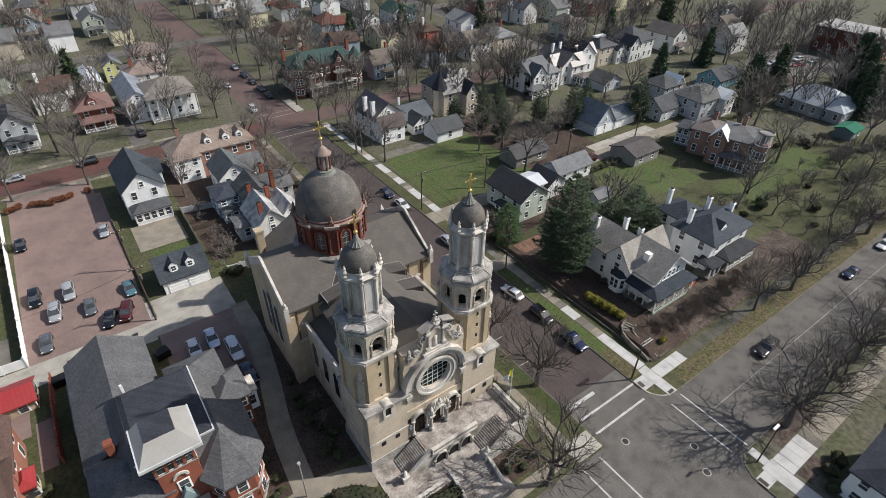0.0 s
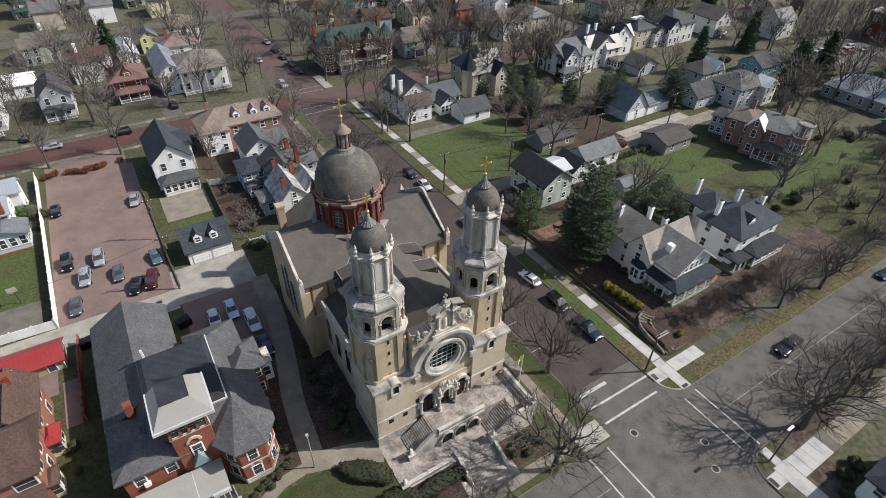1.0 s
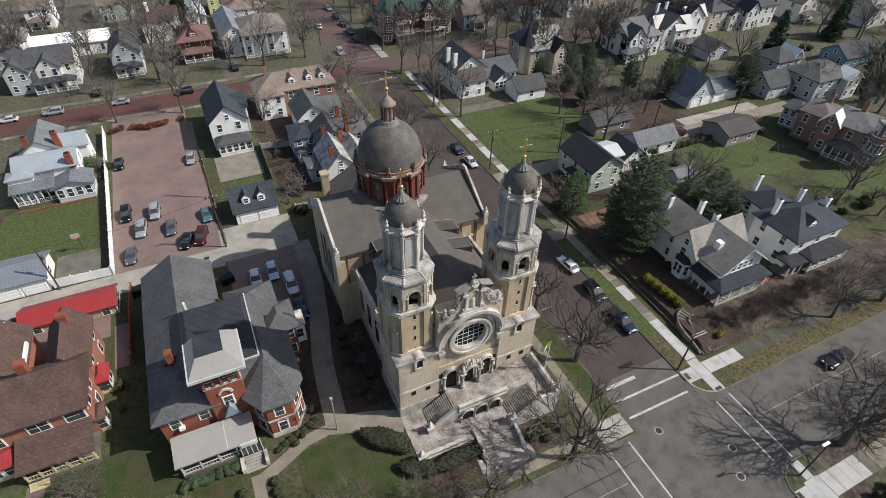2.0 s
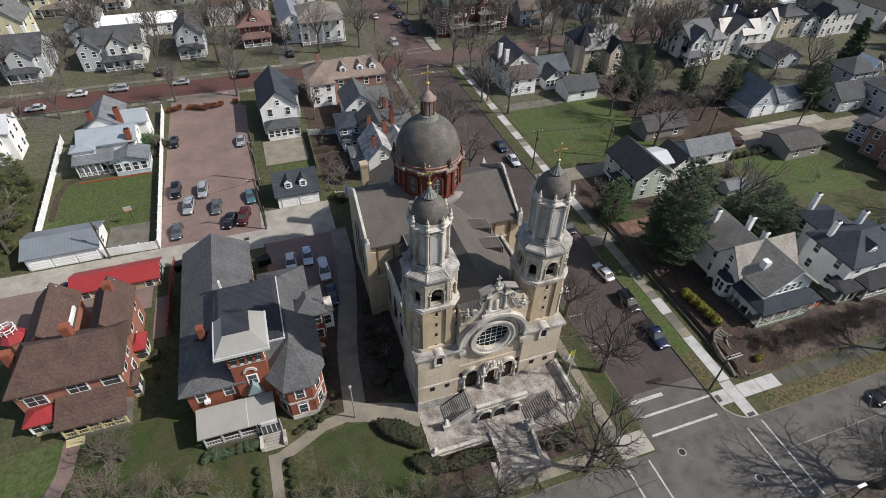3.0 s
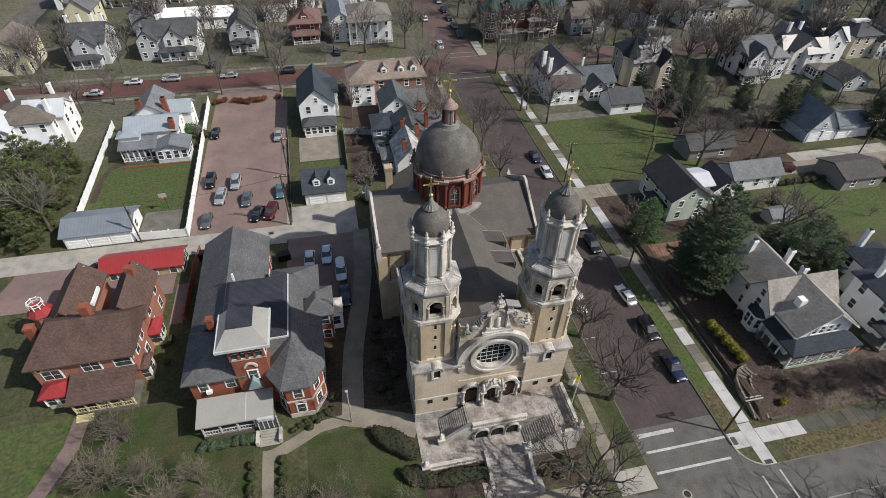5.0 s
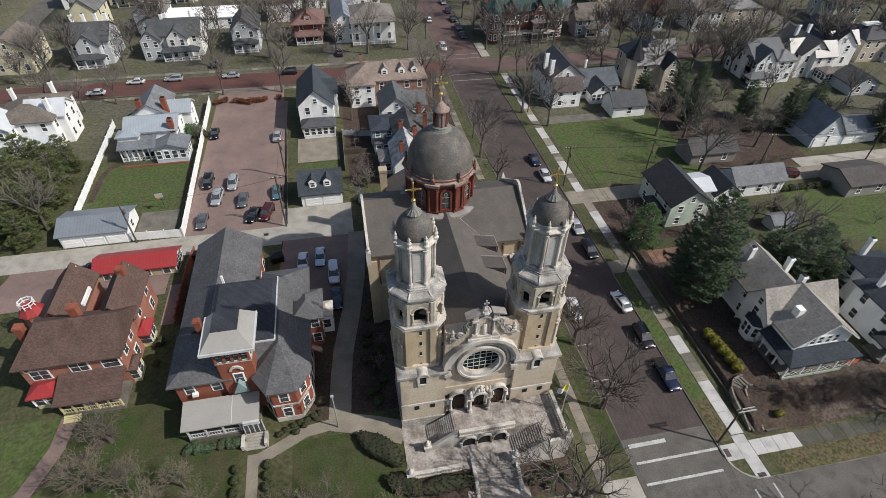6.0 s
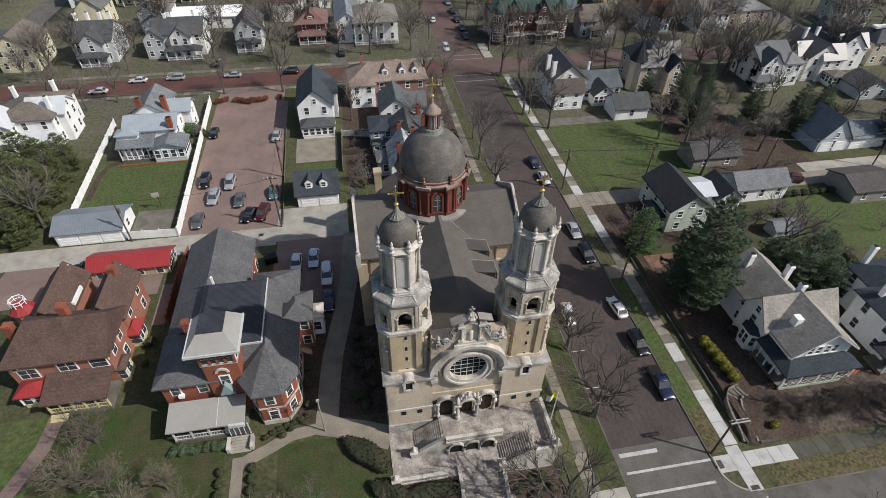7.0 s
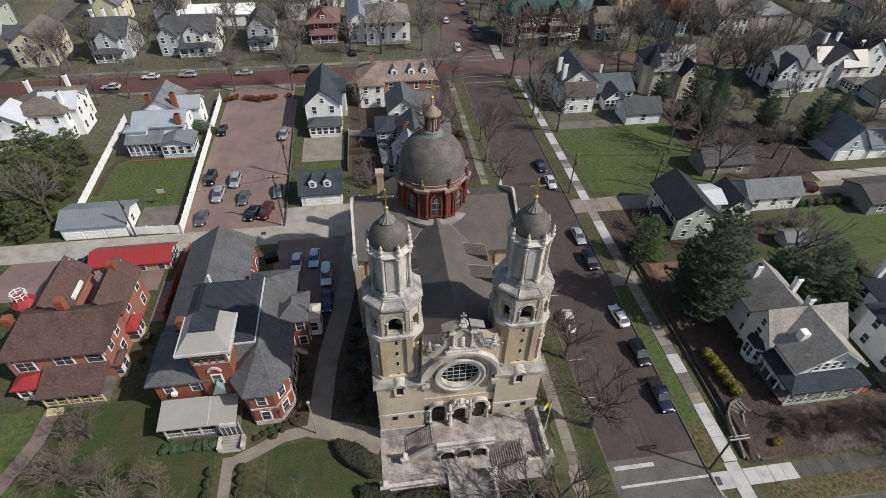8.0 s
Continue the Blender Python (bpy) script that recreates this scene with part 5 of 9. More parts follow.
# terrace, landing and stairs
stairs = thing("church_stairs", "pale weathered stone terrace with stairs and balustrades before the church doors", "stairs")
bm = bmesh.new()
prism(bm, [(-9.2, -7.2), (3.25, -7.2), (3.25, -0.9), (-9.2, -0.9)], 0.1, CZ + 0.1, "z")
part("lower_terrace", bm, M["paving"], stairs)
bm = bmesh.new()
prism(bm, [(-3.1, -4.3), (6.7, -4.3), (6.7, -7.0), (9.1, -7.0), (9.1, -0.85), (-3.1, -0.85)], 0.05, FZ - 0.1, "z")
part("landing", bm, M["paving"], stairs, "stained pale stone landing")
NS = 14
for i in range(NS):
    h = CZ + 0.1 + (FZ - CZ - 0.25) * (i + 1) / NS
    x0, x1 = -6.3 + 3.2 * i / NS, -6.3 + 3.2 * (i + 1) / NS
    part("stair_tread", boxes((x0, x1 + 0.02, -3.9, -1.2, CZ - 0.2, h)), M["paving"], stairs)
    x0, x1 = 3.2 + 3.5 * i / NS, 3.2 + 3.5 * (i + 1) / NS
    part("stair_tread", boxes((x0, x1 + 0.02, -6.8, -4.35, CZ - 0.9, h)), M["paving"], stairs)


def balustrade(a, b, z0, z1, count, name="balustrade"):
    """A stone balustrade from a to b (x, y), its foot at z0 and z1."""
    bm = bmesh.new()
    (ax, ay), (bx, by) = a, b
    ln = math.hypot(bx - ax, by - ay)
    nx, ny = -(by - ay) / ln * 0.17, (bx - ax) / ln * 0.17
    for lo, hi, k in ((0.0, 0.2, 1.1), (0.8, 1.0, 1.2)):
        v = [bm.verts.new(p) for p in (
            (ax - nx * k, ay - ny * k, z0 + lo), (bx - nx * k, by - ny * k, z1 + lo), (bx + nx * k, by + ny * k, z1 + lo), (ax + nx * k, ay + ny * k, z0 + lo),
            (ax - nx * k, ay - ny * k, z0 + hi), (bx - nx * k, by - ny * k, z1 + hi), (bx + nx * k, by + ny * k, z1 + hi), (ax + nx * k, ay + ny * k, z0 + hi))]
        for f in ((3, 2, 1, 0), (4, 5, 6, 7), (0, 1, 5, 4), (1, 2, 6, 5), (2, 3, 7, 6), (3, 0, 4, 7)):
            bm.faces.new([v[i] for i in f])
    rail = part(name, bm, M["stone_trim"], stairs)
    shape = bmesh.new()
    lathe(shape, [(0.07, 0.15), (0.13, 0.35), (0.06, 0.6), (0.1, 0.85)], 6)
    shared = mesh("baluster", shape, M["stone_trim"])
    for k in range(count):
        u = (k + 0.5) / count
        part("baluster", shared, None, rail, at=pose(ax + (bx - ax) * u, ay + (by - ay) * u, z0 + (z1 - z0) * u))


balustrade((-3.0, -4.35), (3.6, -4.35), FZ - 0.1, FZ - 0.1, 26)
balustrade((9.0, -6.7), (9.0, -1.0), FZ - 0.1, FZ - 0.1, 18)
balustrade((-8.9, -7.1), (-3.2, -7.1), CZ + 0.1, CZ + 0.1, 18)
bm = bmesh.new()
# raking side walls of the stairs
prism(bm, [(-6.6, CZ), (-6.6, CZ + 0.5), (-3.1, FZ + 0.8), (-3.1, CZ)], -4.3, -3.95)
part("raking_wall", bm, M["stone_trim"], stairs)
bm = bmesh.new()
prism(bm, [(3.2, 0.4), (3.2, CZ + 0.8), (6.7, FZ + 0.7), (9.2, FZ + 0.7), (9.2, 0.2)], -7.3, -6.95)
part("raking_wall", bm, M["stone_trim"], stairs)
for x, y, z in ((9.0, -7.0, FZ), (-9.0, -7.1, CZ + 0.2), (3.0, -7.1, CZ + 0.2), (-6.6, -4.1, CZ)):
    bm = bmesh.new()
    box(bm, x - 0.35, x + 0.35, y - 0.35, y + 0.35, z - 2.0, z + 1.0)
    box(bm, x - 0.45, x + 0.45, y - 0.45, y + 0.45, z + 1.0, z + 1.2)
    lathe(bm, [(0.2, z + 1.2), (0.3, z + 1.4), (0.12, z + 1.7), (0.2, z + 1.9), (0.03, z + 2.2)], 8, (x, y))
    part("pier", bm, M["stone_trim"], stairs)
# arched front of the landing
for x in (-1.75, 0.1, 1.95):
    bm = bmesh.new()
    prism(bm, moved(arch_poly(1.5, CZ + 0.1, CZ + 1.15), x, 0), -4.42, -4.25)
    a = part("grotto_recess", bm, M["dark_void"], stairs, "dark arched recess under the landing")
    bm = bmesh.new()
    ring_poly(bm, 0.75, 0.92, -4.6, -4.28, x, CZ + 1.15, 0, math.pi, 10)
    for sx in (-0.92, 0.92):
        lathe(bm, [(0.2, CZ), (0.14, CZ + 0.2), (0.13, CZ + 1.0), (0.2, CZ + 1.2)], 8, (x + sx, -4.55))
    part("grotto_arch", bm, M["stone_trim"], a)
# steps from the terrace down to the street
for i in range(7):
    z = 0.25 + i * 0.18
    part("street_step", boxes((-1.6, 3.0, -9.6 + i * 0.36, -7.2, 0.0, z)), M["paving"], stairs)
for x0, x1 in ((-2.0, -1.6), (3.0, 3.4)):
    bm = bmesh.new()
    prism(bm, [(-10.2, 0.1), (-10.2, 0.45), (-7.2, 1.85), (-6.2, 1.85), (-6.2, 0.1)], x0, x1, "x")
    part("cheek_wall", bm, M["stone_trim"], stairs)
drape("church_front_walk", -3, 4, -11.6, -9.4, "paving", "stained pale stone walk at the foot of the church steps", "pavement", 0.05, 1.0)



# ---- houses ----
SHARED = {}


def window_mesh(w, h, frame_mat):
    key = ("window", round(w, 2), round(h, 2), frame_mat.name)
    if key not in SHARED:
        bm = bmesh.new()
        t = 0.11
        for r in ((-w / 2 - t, -w / 2, -0.07, 0.03, -t, h + t), (w / 2, w / 2 + t, -0.07, 0.03, -t, h + t), (-w / 2, w / 2, -0.07, 0.03, h, h + t * 1.4), (-w / 2 - t * 1.5, w / 2 + t * 1.5, -0.12, 0.03, -t * 1.2, 0), (-w / 2, w / 2, -0.055, 0.02, h * 0.5 - 0.035, h * 0.5 + 0.035)):
            box(bm, *r)
        bp = boxes((-w / 2, w / 2, -0.02, 0.02, 0, h))
        SHARED[key] = (mesh("window", bm, frame_mat), mesh("pane", bp, M["window_glass"]))
    return SHARED[key]


FAR = [False]


def add_window(parent, m, w=0.9, h=1.5, frame_mat=None):
    if FAR[0]:
        key = "far window"
        if key not in SHARED:
            bm = boxes((-0.62, 0.62, -0.06, 0.03, -0.12, 1.62))
            n0 = len(bm.faces)
            box(bm, -0.45, 0.45, -0.075, 0.0, 0.0, 0.72)
            box(bm, -0.45, 0.45, -0.075, 0.0, 0.8, 1.5)
            bm.faces.ensure_lookup_table()
            for f in bm.faces[n0:]:
                f.material_index = 1
            SHARED[key] = mesh("window", bm, [M["white_paint"], M["window_glass"]])
        part("window", SHARED[key], None, parent, at=m)
        return
    a, b = window_mesh(w, h, frame_mat or M["white_paint"])
    f = part("window", a, None, parent, at=m)
    part("pane", b, None, f)


def roof_bm(kind, w, d, z, rise, over=0.4, thick=0.2, axis="y"):
    """A roof over a box w by d, its eaves at z. gable: ridge along the axis; hip: all four sides slope."""
    bm = bmesh.new()
    if kind == "gable":
        s, ln = (w / 2, d / 2) if axis == "y" else (d / 2, w / 2)
        k = rise / s
        poly = [(-s - over, z - over * k), (0, z + rise), (s + over, z - over * k), (s + over, z - over * k - thick), (0, z + rise - thick * 1.2), (-s - over, z - over * k - thick)]
        prism(bm, [(u, v + 0.12) for u, v in poly], -ln - over, ln + over, axis)
    else:
        X, Y = w / 2 + over, d / 2 + over
        r = max(0.05, abs(X - Y)) if kind == "hip" else max(0.05, min(X, Y) * 0.45)
        if kind == "hip":
            rx, ry = (X - Y, 0.03) if X > Y else (0.03, Y - X)
            rx, ry = max(rx, 0.03), max(ry, 0.03)
        else:
            rx, ry = X * 0.45, Y * 0.45
        low = [bm.verts.new((sx * X, sy * Y, z - thick)) for sx, sy in ((-1, -1), (1, -1), (1, 1), (-1, 1))]
        mid = [bm.verts.new((sx * X, sy * Y, z + 0.02)) for sx, sy in ((-1, -1), (1, -1), (1, 1), (-1, 1))]
        top = [bm.verts.new((sx * rx, sy * ry, z + rise)) for sx, sy in ((-1, -1), (1, -1), (1, 1), (-1, 1))]
        bm.faces.new(low[::-1])
        bm.faces.new(top)
        for k in range(4):
            j = (k + 1) % 4
            bm.faces.new((low[k], low[j], mid[j], mid[k]))
            bm.faces.new((mid[k], mid[j], top[j], top[k]))
    return bm


def wing(parent, x, y, w, d, h, roof="gable", axis="y", rise=None, wall=None, tiles=None, z0=0.0, storeys=2, faces="flrb", over=0.4, cols=None, others=(), trim=None, gable_window=True):
    """A block of a house: walls, roof and windows, in the house's own frame; the front looks to -y."""
    rise = rise if rise is not None else 0.55 * (w if axis == "y" else d) / 2 * 1.3
    bm = bmesh.new()
    if roof == "gable":
        if axis == "y":
            prism(bm, [(x - w / 2, z0), (x + w / 2, z0), (x + w / 2, h), (x, h + rise), (x - w / 2, h)], y - d / 2, y + d / 2, "y")
        else:
            prism(bm, [(y - d / 2, z0), (y + d / 2, z0), (y + d / 2, h), (y, h + rise), (y - d / 2, h)], x - w / 2, x + w / 2, "x")
    else:
        box(bm, x - w / 2, x + w / 2, y - d / 2, y + d / 2, z0, h)
    wl = part("wall", bm, wall, parent)
    part("roof", roof_bm(roof, w, d, h, rise, over, axis=axis), tiles, parent, at=pose(x, y, 0))
    sh = (h - z0) / storeys
    for face in faces:
        ln = w if face in "fb" else d
        n = cols or max(1, int(ln / 2.9))
        turn = {"f": 0, "r": 90, "b": 180, "l": -90}[face]
        for st in range(storeys):
            for k in range(n):
                u = (k + 0.5) / n * ln - ln / 2
                px, py = {"f": (x + u, y - d / 2), "b": (x - u, y + d / 2), "r": (x + w / 2, y + u), "l": (x - w / 2, y - u)}[face]
                pz = z0 + st * sh + sh * 0.32
                if any(ox - ow / 2 - 0.3 < px < ox + ow / 2 + 0.3 and oy - od / 2 - 0.3 < py < oy + od / 2 + 0.3 and pz < oh for ox, oy, ow, od, oh in others):
                    continue
                add_window(wl, pose(px, py, pz, 0, 0, turn), 0.9, min(1.6, sh * 0.5), trim)
        if roof == "gable" and gable_window and rise > 1.6 and ((axis == "y") == (face in "fb")):
            px, py = {"f": (x, y - d / 2), "b": (x, y + d / 2), "r": (x + w / 2, y), "l": (x - w / 2, y)}[face]
            add_window(wl, pose(px, py, h + 0.25, 0, 0, turn), 0.7, 1.0, trim)
    return wl


def chimney(parent, x, y, z0, z1, material, s=0.5):
    bm = bmesh.new()
    box(bm, x - s / 2, x + s / 2, y - s / 2, y + s / 2, z0, z1)
    box(bm, x - s / 2 - 0.07, x + s / 2 + 0.07, y - s / 2 - 0.07, y + s / 2 + 0.07, z1 - 0.35, z1 - 0.15)
    c = part("chimney", bm, material, parent)
    if not FAR[0]:
        bm = boxes((x - s / 2 + 0.1, x + s / 2 - 0.1, y - s / 2 + 0.1, y + s / 2 - 0.1, z1, z1 + 0.12))
        part("flue", bm, M["dark_void"], c)


def dormer(parent, x, y, z, wall, tiles, w=1.3, h=1.3, deep=2.6, turn=0):
    """A gabled roof window whose face is at (x, y), its foot at z, looking to -y before it is turned."""
    bm = bmesh.new()
    prism(bm, [(-w / 2, 0), (w / 2, 0), (w / 2, h), (0, h + w * 0.45), (-w / 2, h)], 0, deep)
    m = pose(x, y, z, 0, 0, turn)
    d = part("dormer", bm, wall, parent, at=m)
    bm = bmesh.new()
    s = w / 2
    prism(bm, [(-s - 0.2, h - 0.12), (0, h + s * 0.9 + 0.1), (s + 0.2, h - 0.12), (s + 0.2, h - 0.24), (0, h + s * 0.9 - 0.05), (-s - 0.2, h - 0.24)], -0.06, deep)
    part("dormer_roof", bm, tiles, d)
    add_window(d, pose(0, 0, 0.25), w * 0.5, h * 0.65)


def porch(parent, x, y, w, d, h, tiles, wood=None, posts=4, rise=0.7, floor=0.5, style="hip", rail=True):
    """An open porch whose house side is at y + d / 2."""
    wood = wood or M["white_paint"]
    part("porch_floor", boxes((x - w / 2, x + w / 2, y - d / 2, y + d / 2, 0, floor)), M["old_concrete"], parent)
    if style == "hip":
        bm = bmesh.new()
        low = [(-w / 2 - 0.3, -d / 2 - 0.3), (w / 2 + 0.3, -d / 2 - 0.3), (w / 2 + 0.3, d / 2), (-w / 2 - 0.3, d / 2)]
        v0 = [bm.verts.new((x + a, y + b, h)) for a, b in low]
        v1 = [bm.verts.new((x + a, y + b, h + 0.18)) for a, b in low]
        i = min(d * 0.7, w * 0.3)
        v2 = [bm.verts.new((x + a, y + b, h + 0.18 + rise)) for a, b in ((-w / 2 + i, d / 2 - 0.1), (w / 2 - i, d / 2 - 0.1), (w / 2 - i, d / 2), (-w / 2 + i, d / 2))]
        bm.faces.new(v0[::-1])
        bm.faces.new(v2)
        for p, q in ((v0, v1), (v1, v2)):
            for k in range(4):
                bm.faces.new((p[k], p[(k + 1) % 4], q[(k + 1) % 4], q[k]))
    else:
        bm = bmesh.new()
        prism(bm, [(y - d / 2 - 0.3, h), (y + d / 2, h + rise), (y + d / 2, h + rise + 0.18), (y - d / 2 - 0.3, h + 0.18)], x - w / 2 - 0.3, x + w / 2 + 0.3, "x")
    part("porch_roof", bm, tiles, parent)
    for k in range(posts):
        u = x - w / 2 + 0.15 + (w - 0.3) * k / max(1, posts - 1)
        part("porch_post", boxes((u - 0.09, u + 0.09, y - d / 2 + 0.06, y - d / 2 + 0.24, floor, h), (u - 0.14, u + 0.14, y - d / 2 + 0.01, y - d / 2 + 0.29, h - 0.2, h)), wood, parent)
    if rail:
        bm = boxes((x - w / 2, x + w / 2, y - d / 2 + 0.1, y - d / 2 + 0.18, floor + 0.75, floor + 0.85), (x - w / 2, x + w / 2, y - d / 2 + 0.1, y - d / 2 + 0.18, floor + 0.1, floor + 0.18))
        n = int(w / 0.3)
        for k in range(n):
            u = x - w / 2 + w * (k + 0.5) / n
            box(bm, u - 0.03, u + 0.03, y - d / 2 + 0.12, y - d / 2 + 0.16, floor + 0.1, floor + 0.8)
        part("porch_rail", bm, wood, parent)


def garage_doors(parent, y, xs, w=2.5, h=2.2):
    for x in xs:
        bm = bmesh.new()
        side = [(y + 0.05, h), (y + 0.05, 0.02)]
        for i in range(4):
            z = 0.02 + (h - 0.02) * i / 4
            side += [(y - 0.03, z), (y - 0.03, z + 0.05), (y - 0.08, z + 0.08), (y - 0.08, z + (h - 0.02) / 4 - 0.06)]
        side += [(y - 0.03, h)]
        prism(bm, side, x - w / 2, x + w / 2, "x")
        d = part("garage_door", bm, M["white_paint"], parent, "white panelled garage door")
        part("door_frame", boxes((x - w / 2 - 0.12, x - w / 2, y - 0.1, y + 0.03, 0, h + 0.12), (x + w / 2, x + w / 2 + 0.12, y - 0.1, y + 0.03, 0, h + 0.12), (x - w / 2, x + w / 2, y - 0.1, y + 0.03, h, h + 0.12)), M["white_paint"], d)


def house(name, label, x, y, turn=0, category="house"):
    return thing(name, label, category, pose(x, y, hgt(x, y) - 0.05, 0, 0, turn))


WHITE, OFFWHITE, GREYW, YELLOW, TAN, SAGE = (0.84, 0.84, 0.82), (0.74, 0.73, 0.69), (0.50, 0.52, 0.53), (0.66, 0.61, 0.42), (0.54, 0.47, 0.37), (0.42, 0.46, 0.38)
SLATE, BLUE_ROOF, DARK, GREY_ROOF, BROWN_ROOF, TAN_ROOF, PINK_ROOF = (0.12, 0.125, 0.13), (0.075, 0.09, 0.105), (0.055, 0.058, 0.065), (0.17, 0.165, 0.16), (0.13, 0.085, 0.065), (0.24, 0.205, 0.17), (0.37, 0.29, 0.24)

# white gable-fronted house behind the lot
A = house("house", "white gabled house with blue-grey roof and glazed rear porch", -17.4, 81)
wing(A, 0, 0, 7.4, 13, 6.3, "gable", "y", 3.3, siding(WHITE), shingle(BLUE_ROOF), faces="flr", others=[(0, -8, 7, 3.5, 4)])
wing(A, 0.2, -8, 6.6, 3.2, 2.9, "hip", "y", 1.2, siding(WHITE), shingle(SLATE), storeys=1, faces="flr", cols=5)
wing(A, 2.2, 1.5, 5.0, 4.5, 6.3, "gable", "x", 2.0, siding(WHITE), shingle(BLUE_ROOF), faces="r")
# garage with two dormers
G = house("garage", "white two-door garage with dark roof and two dormers", -17.35, 50.4, category="garage")
wing(G, 0, 0, 7.3, 6.6, 2.9, "gable", "x", 2.7, siding(WHITE), shingle(BLUE_ROOF), storeys=1, faces="l", cols=1)
garage_doors(G, -3.3, (-1.6, 1.6))
for x in (-1.3, 1.3):
    dormer(G, x, -2.5, 3.45, M["white_paint"], shingle(BLUE_ROOF), 1.35, 1.35, 2.2)
# grey metal-roofed house
B = house("house", "white house with pale grey metal roof and long sun porch", -50.5, 78.5)
metal = courses(mat("metal_roof", (0.34, 0.38, 0.41), 0.4, 0.1, 3, 6, 0.05), "x", 0.5, 0.3, 0.15)
wing(B, 0.2, -4.2, 9.8, 7.0, 5.2, "gable", "x", 1.5, siding(WHITE), metal, faces="flr", others=[(0, -9, 13, 5, 3.6)])
wing(B, -1.0, 3.2, 6.4, 9.0, 5.6, "gable", "y", 2.2, siding(WHITE), shingle((0.26, 0.27, 0.28)), faces="lr")
wing(B, 4.2, 2.6, 4.6, 4.6, 5.0, "gable", "x", 1.6, siding(WHITE), metal, faces="fr")
wing(B, -3.9, -7.8, 4.0, 2.6, 5.0, "hip", "x", 0.5, siding(WHITE), metal, storeys=1, faces="f", cols=3, over=0.3)
wing(B, 3.9, -9.6, 6.0, 4.4, 3.2, "gable", "y", 1.1, siding((0.62, 0.67, 0.72)), shingle((0.25, 0.27, 0.29)), storeys=1, faces="fr", cols=4, over=0.5, gable_window=False)
porch(B, -2.4, -9.4, 6.6, 3.4, 3.2, shingle((0.25, 0.27, 0.29)), posts=7, rise=1.1, style="shed")
part("terrace_wall", boxes((-5.6, 6.8, -12.6, -12.4, -0.1, 0.35)), M["red_brick"], B, "low curved brick terrace edge")
for x, y, z in ((-2.6, -0.6, 8.6), (2.2, -0.2, 8.6), (4.4, -7.4, 7.4)):
    chimney(B, x, y, 4.5, z, M["red_brick"], 0.95)
# long white garage on the alley
W = house("garage", "white triple garage with blue-grey metal roof", -54.7, 45.6, category="garage")
dull_metal = courses(mat("dull_metal_roof", (0.20, 0.225, 0.25), 0.45, 0.12, 3, 6, 0.05), "x", 0.5, 0.3, 0.15)
wing(W, 0, 0, 10.4, 6.4, 2.7, "gable", "x", 1.2, siding(WHITE), dull_metal, storeys=1, faces="r", cols=1)
garage_doors(W, -3.2, (-3.4, 0, 3.4), 2.8)
# white villa
C = house("house", "large white villa with tan roofs and a wide verandah", -75.2, 82.5)
wing(C, 0, 0, 11, 13, 6.4, "hip", "y", 2.0, siding(WHITE), shingle(TAN_ROOF), faces="flr")
wing(C, 3.5, -1, 7, 6, 6.4, "gable", "x", 2.2, siding(WHITE), M["pale_metal"], faces="r")
wing(C, -5, -6, 7, 6, 6.2, "gable", "y", 2.2, siding(WHITE), M["pale_metal"], faces="flr")
porch(C, 0, -8.2, 12, 3.4, 3.0, M["pale_metal"], posts=7, rise=0.6)
for x, y in ((-4, 3), (3, 5), (4.5, -3)):
    chimney(C, x, y, 6, 9.6, M["white_paint"], 0.7)
# long brick house with the pinkish roof
D = house("house", "red brick house with pinkish tiled roof and dormers", -0.7, 89.5)
wing(D, 0, 0, 18, 9.5, 6.0, "hip", "x", 2.6, M["pale_brick"], shingle(PINK_ROOF), faces="flr")
wing(D, -6, -4.5, 5.6, 2.2, 5.6, "hip", "x", 0.8, M["white_paint"], shingle(PINK_ROOF), faces="f", cols=2)
for x in (-0.5, 3.5, 6.5):
    dormer(D, x, -3.4, 6.6, M["white_paint"], shingle(PINK_ROOF), 1.5, 1.3, 2.6)
chimney(D, -5.5, 1.5, 7, 9.8, M["pale_brick"], 0.8)
# cluster of small gabled houses beside the side street
E1 = house("house", "small white house with grey-blue gabled roof", -0.2, 76.2)
wing(E1, 0, 0, 6.6, 8.4, 5.0, "gable", "y", 2.7, siding(WHITE), shingle((0.16, 0.175, 0.18)), faces="flr")
wing(E1, 4.4, 1.0, 4.4, 6.0, 4.8, "gable", "x", 1.8, siding(GREYW), shingle((0.20, 0.205, 0.21)), faces="fr")
E2 = house("house", "blue-grey clapboard house with flat navy roof", -4.0, 68.0)
wing(E2, 0, 0, 4.8, 6.2, 4.4, "hip", "y", 0.7, siding((0.25, 0.32, 0.38)), shingle((0.065, 0.078, 0.10)), faces="fl", cols=2, over=0.3)
wing(E2, -0.6, -4.2, 3.0, 2.4, 2.6, "hip", "x", 0.5, siding((0.30, 0.36, 0.42)), shingle(SLATE), storeys=1, faces="fl", cols=2, over=0.2)
EM = house("house", "old house with dark grey gabled roof and red chimneys", 1.0, 64.5)
wing(EM, 0, 0, 5.8, 8.0, 5.0, "gable", "y", 2.3, siding(GREYW), shingle((0.13, 0.13, 0.13)), faces="fl")
wing(EM, 4.4, 1.8, 6.0, 7.0, 4.6, "gable", "x", 1.9, siding(OFFWHITE), shingle((0.21, 0.21, 0.21)), faces="fr")
dormer(EM, -1.6, -0.6, 5.4, M["white_paint"], shingle((0.13, 0.13, 0.13)), 1.2, 0.9, 1.8, -90)
for x, y, z in ((-1.8, -3.2, 8.0), (2.9, 2.6, 8.6), (3.4, -1.6, 8.6)):
    chimney(EM, x, y, 4.5, z, M["red_brick"], 0.75)
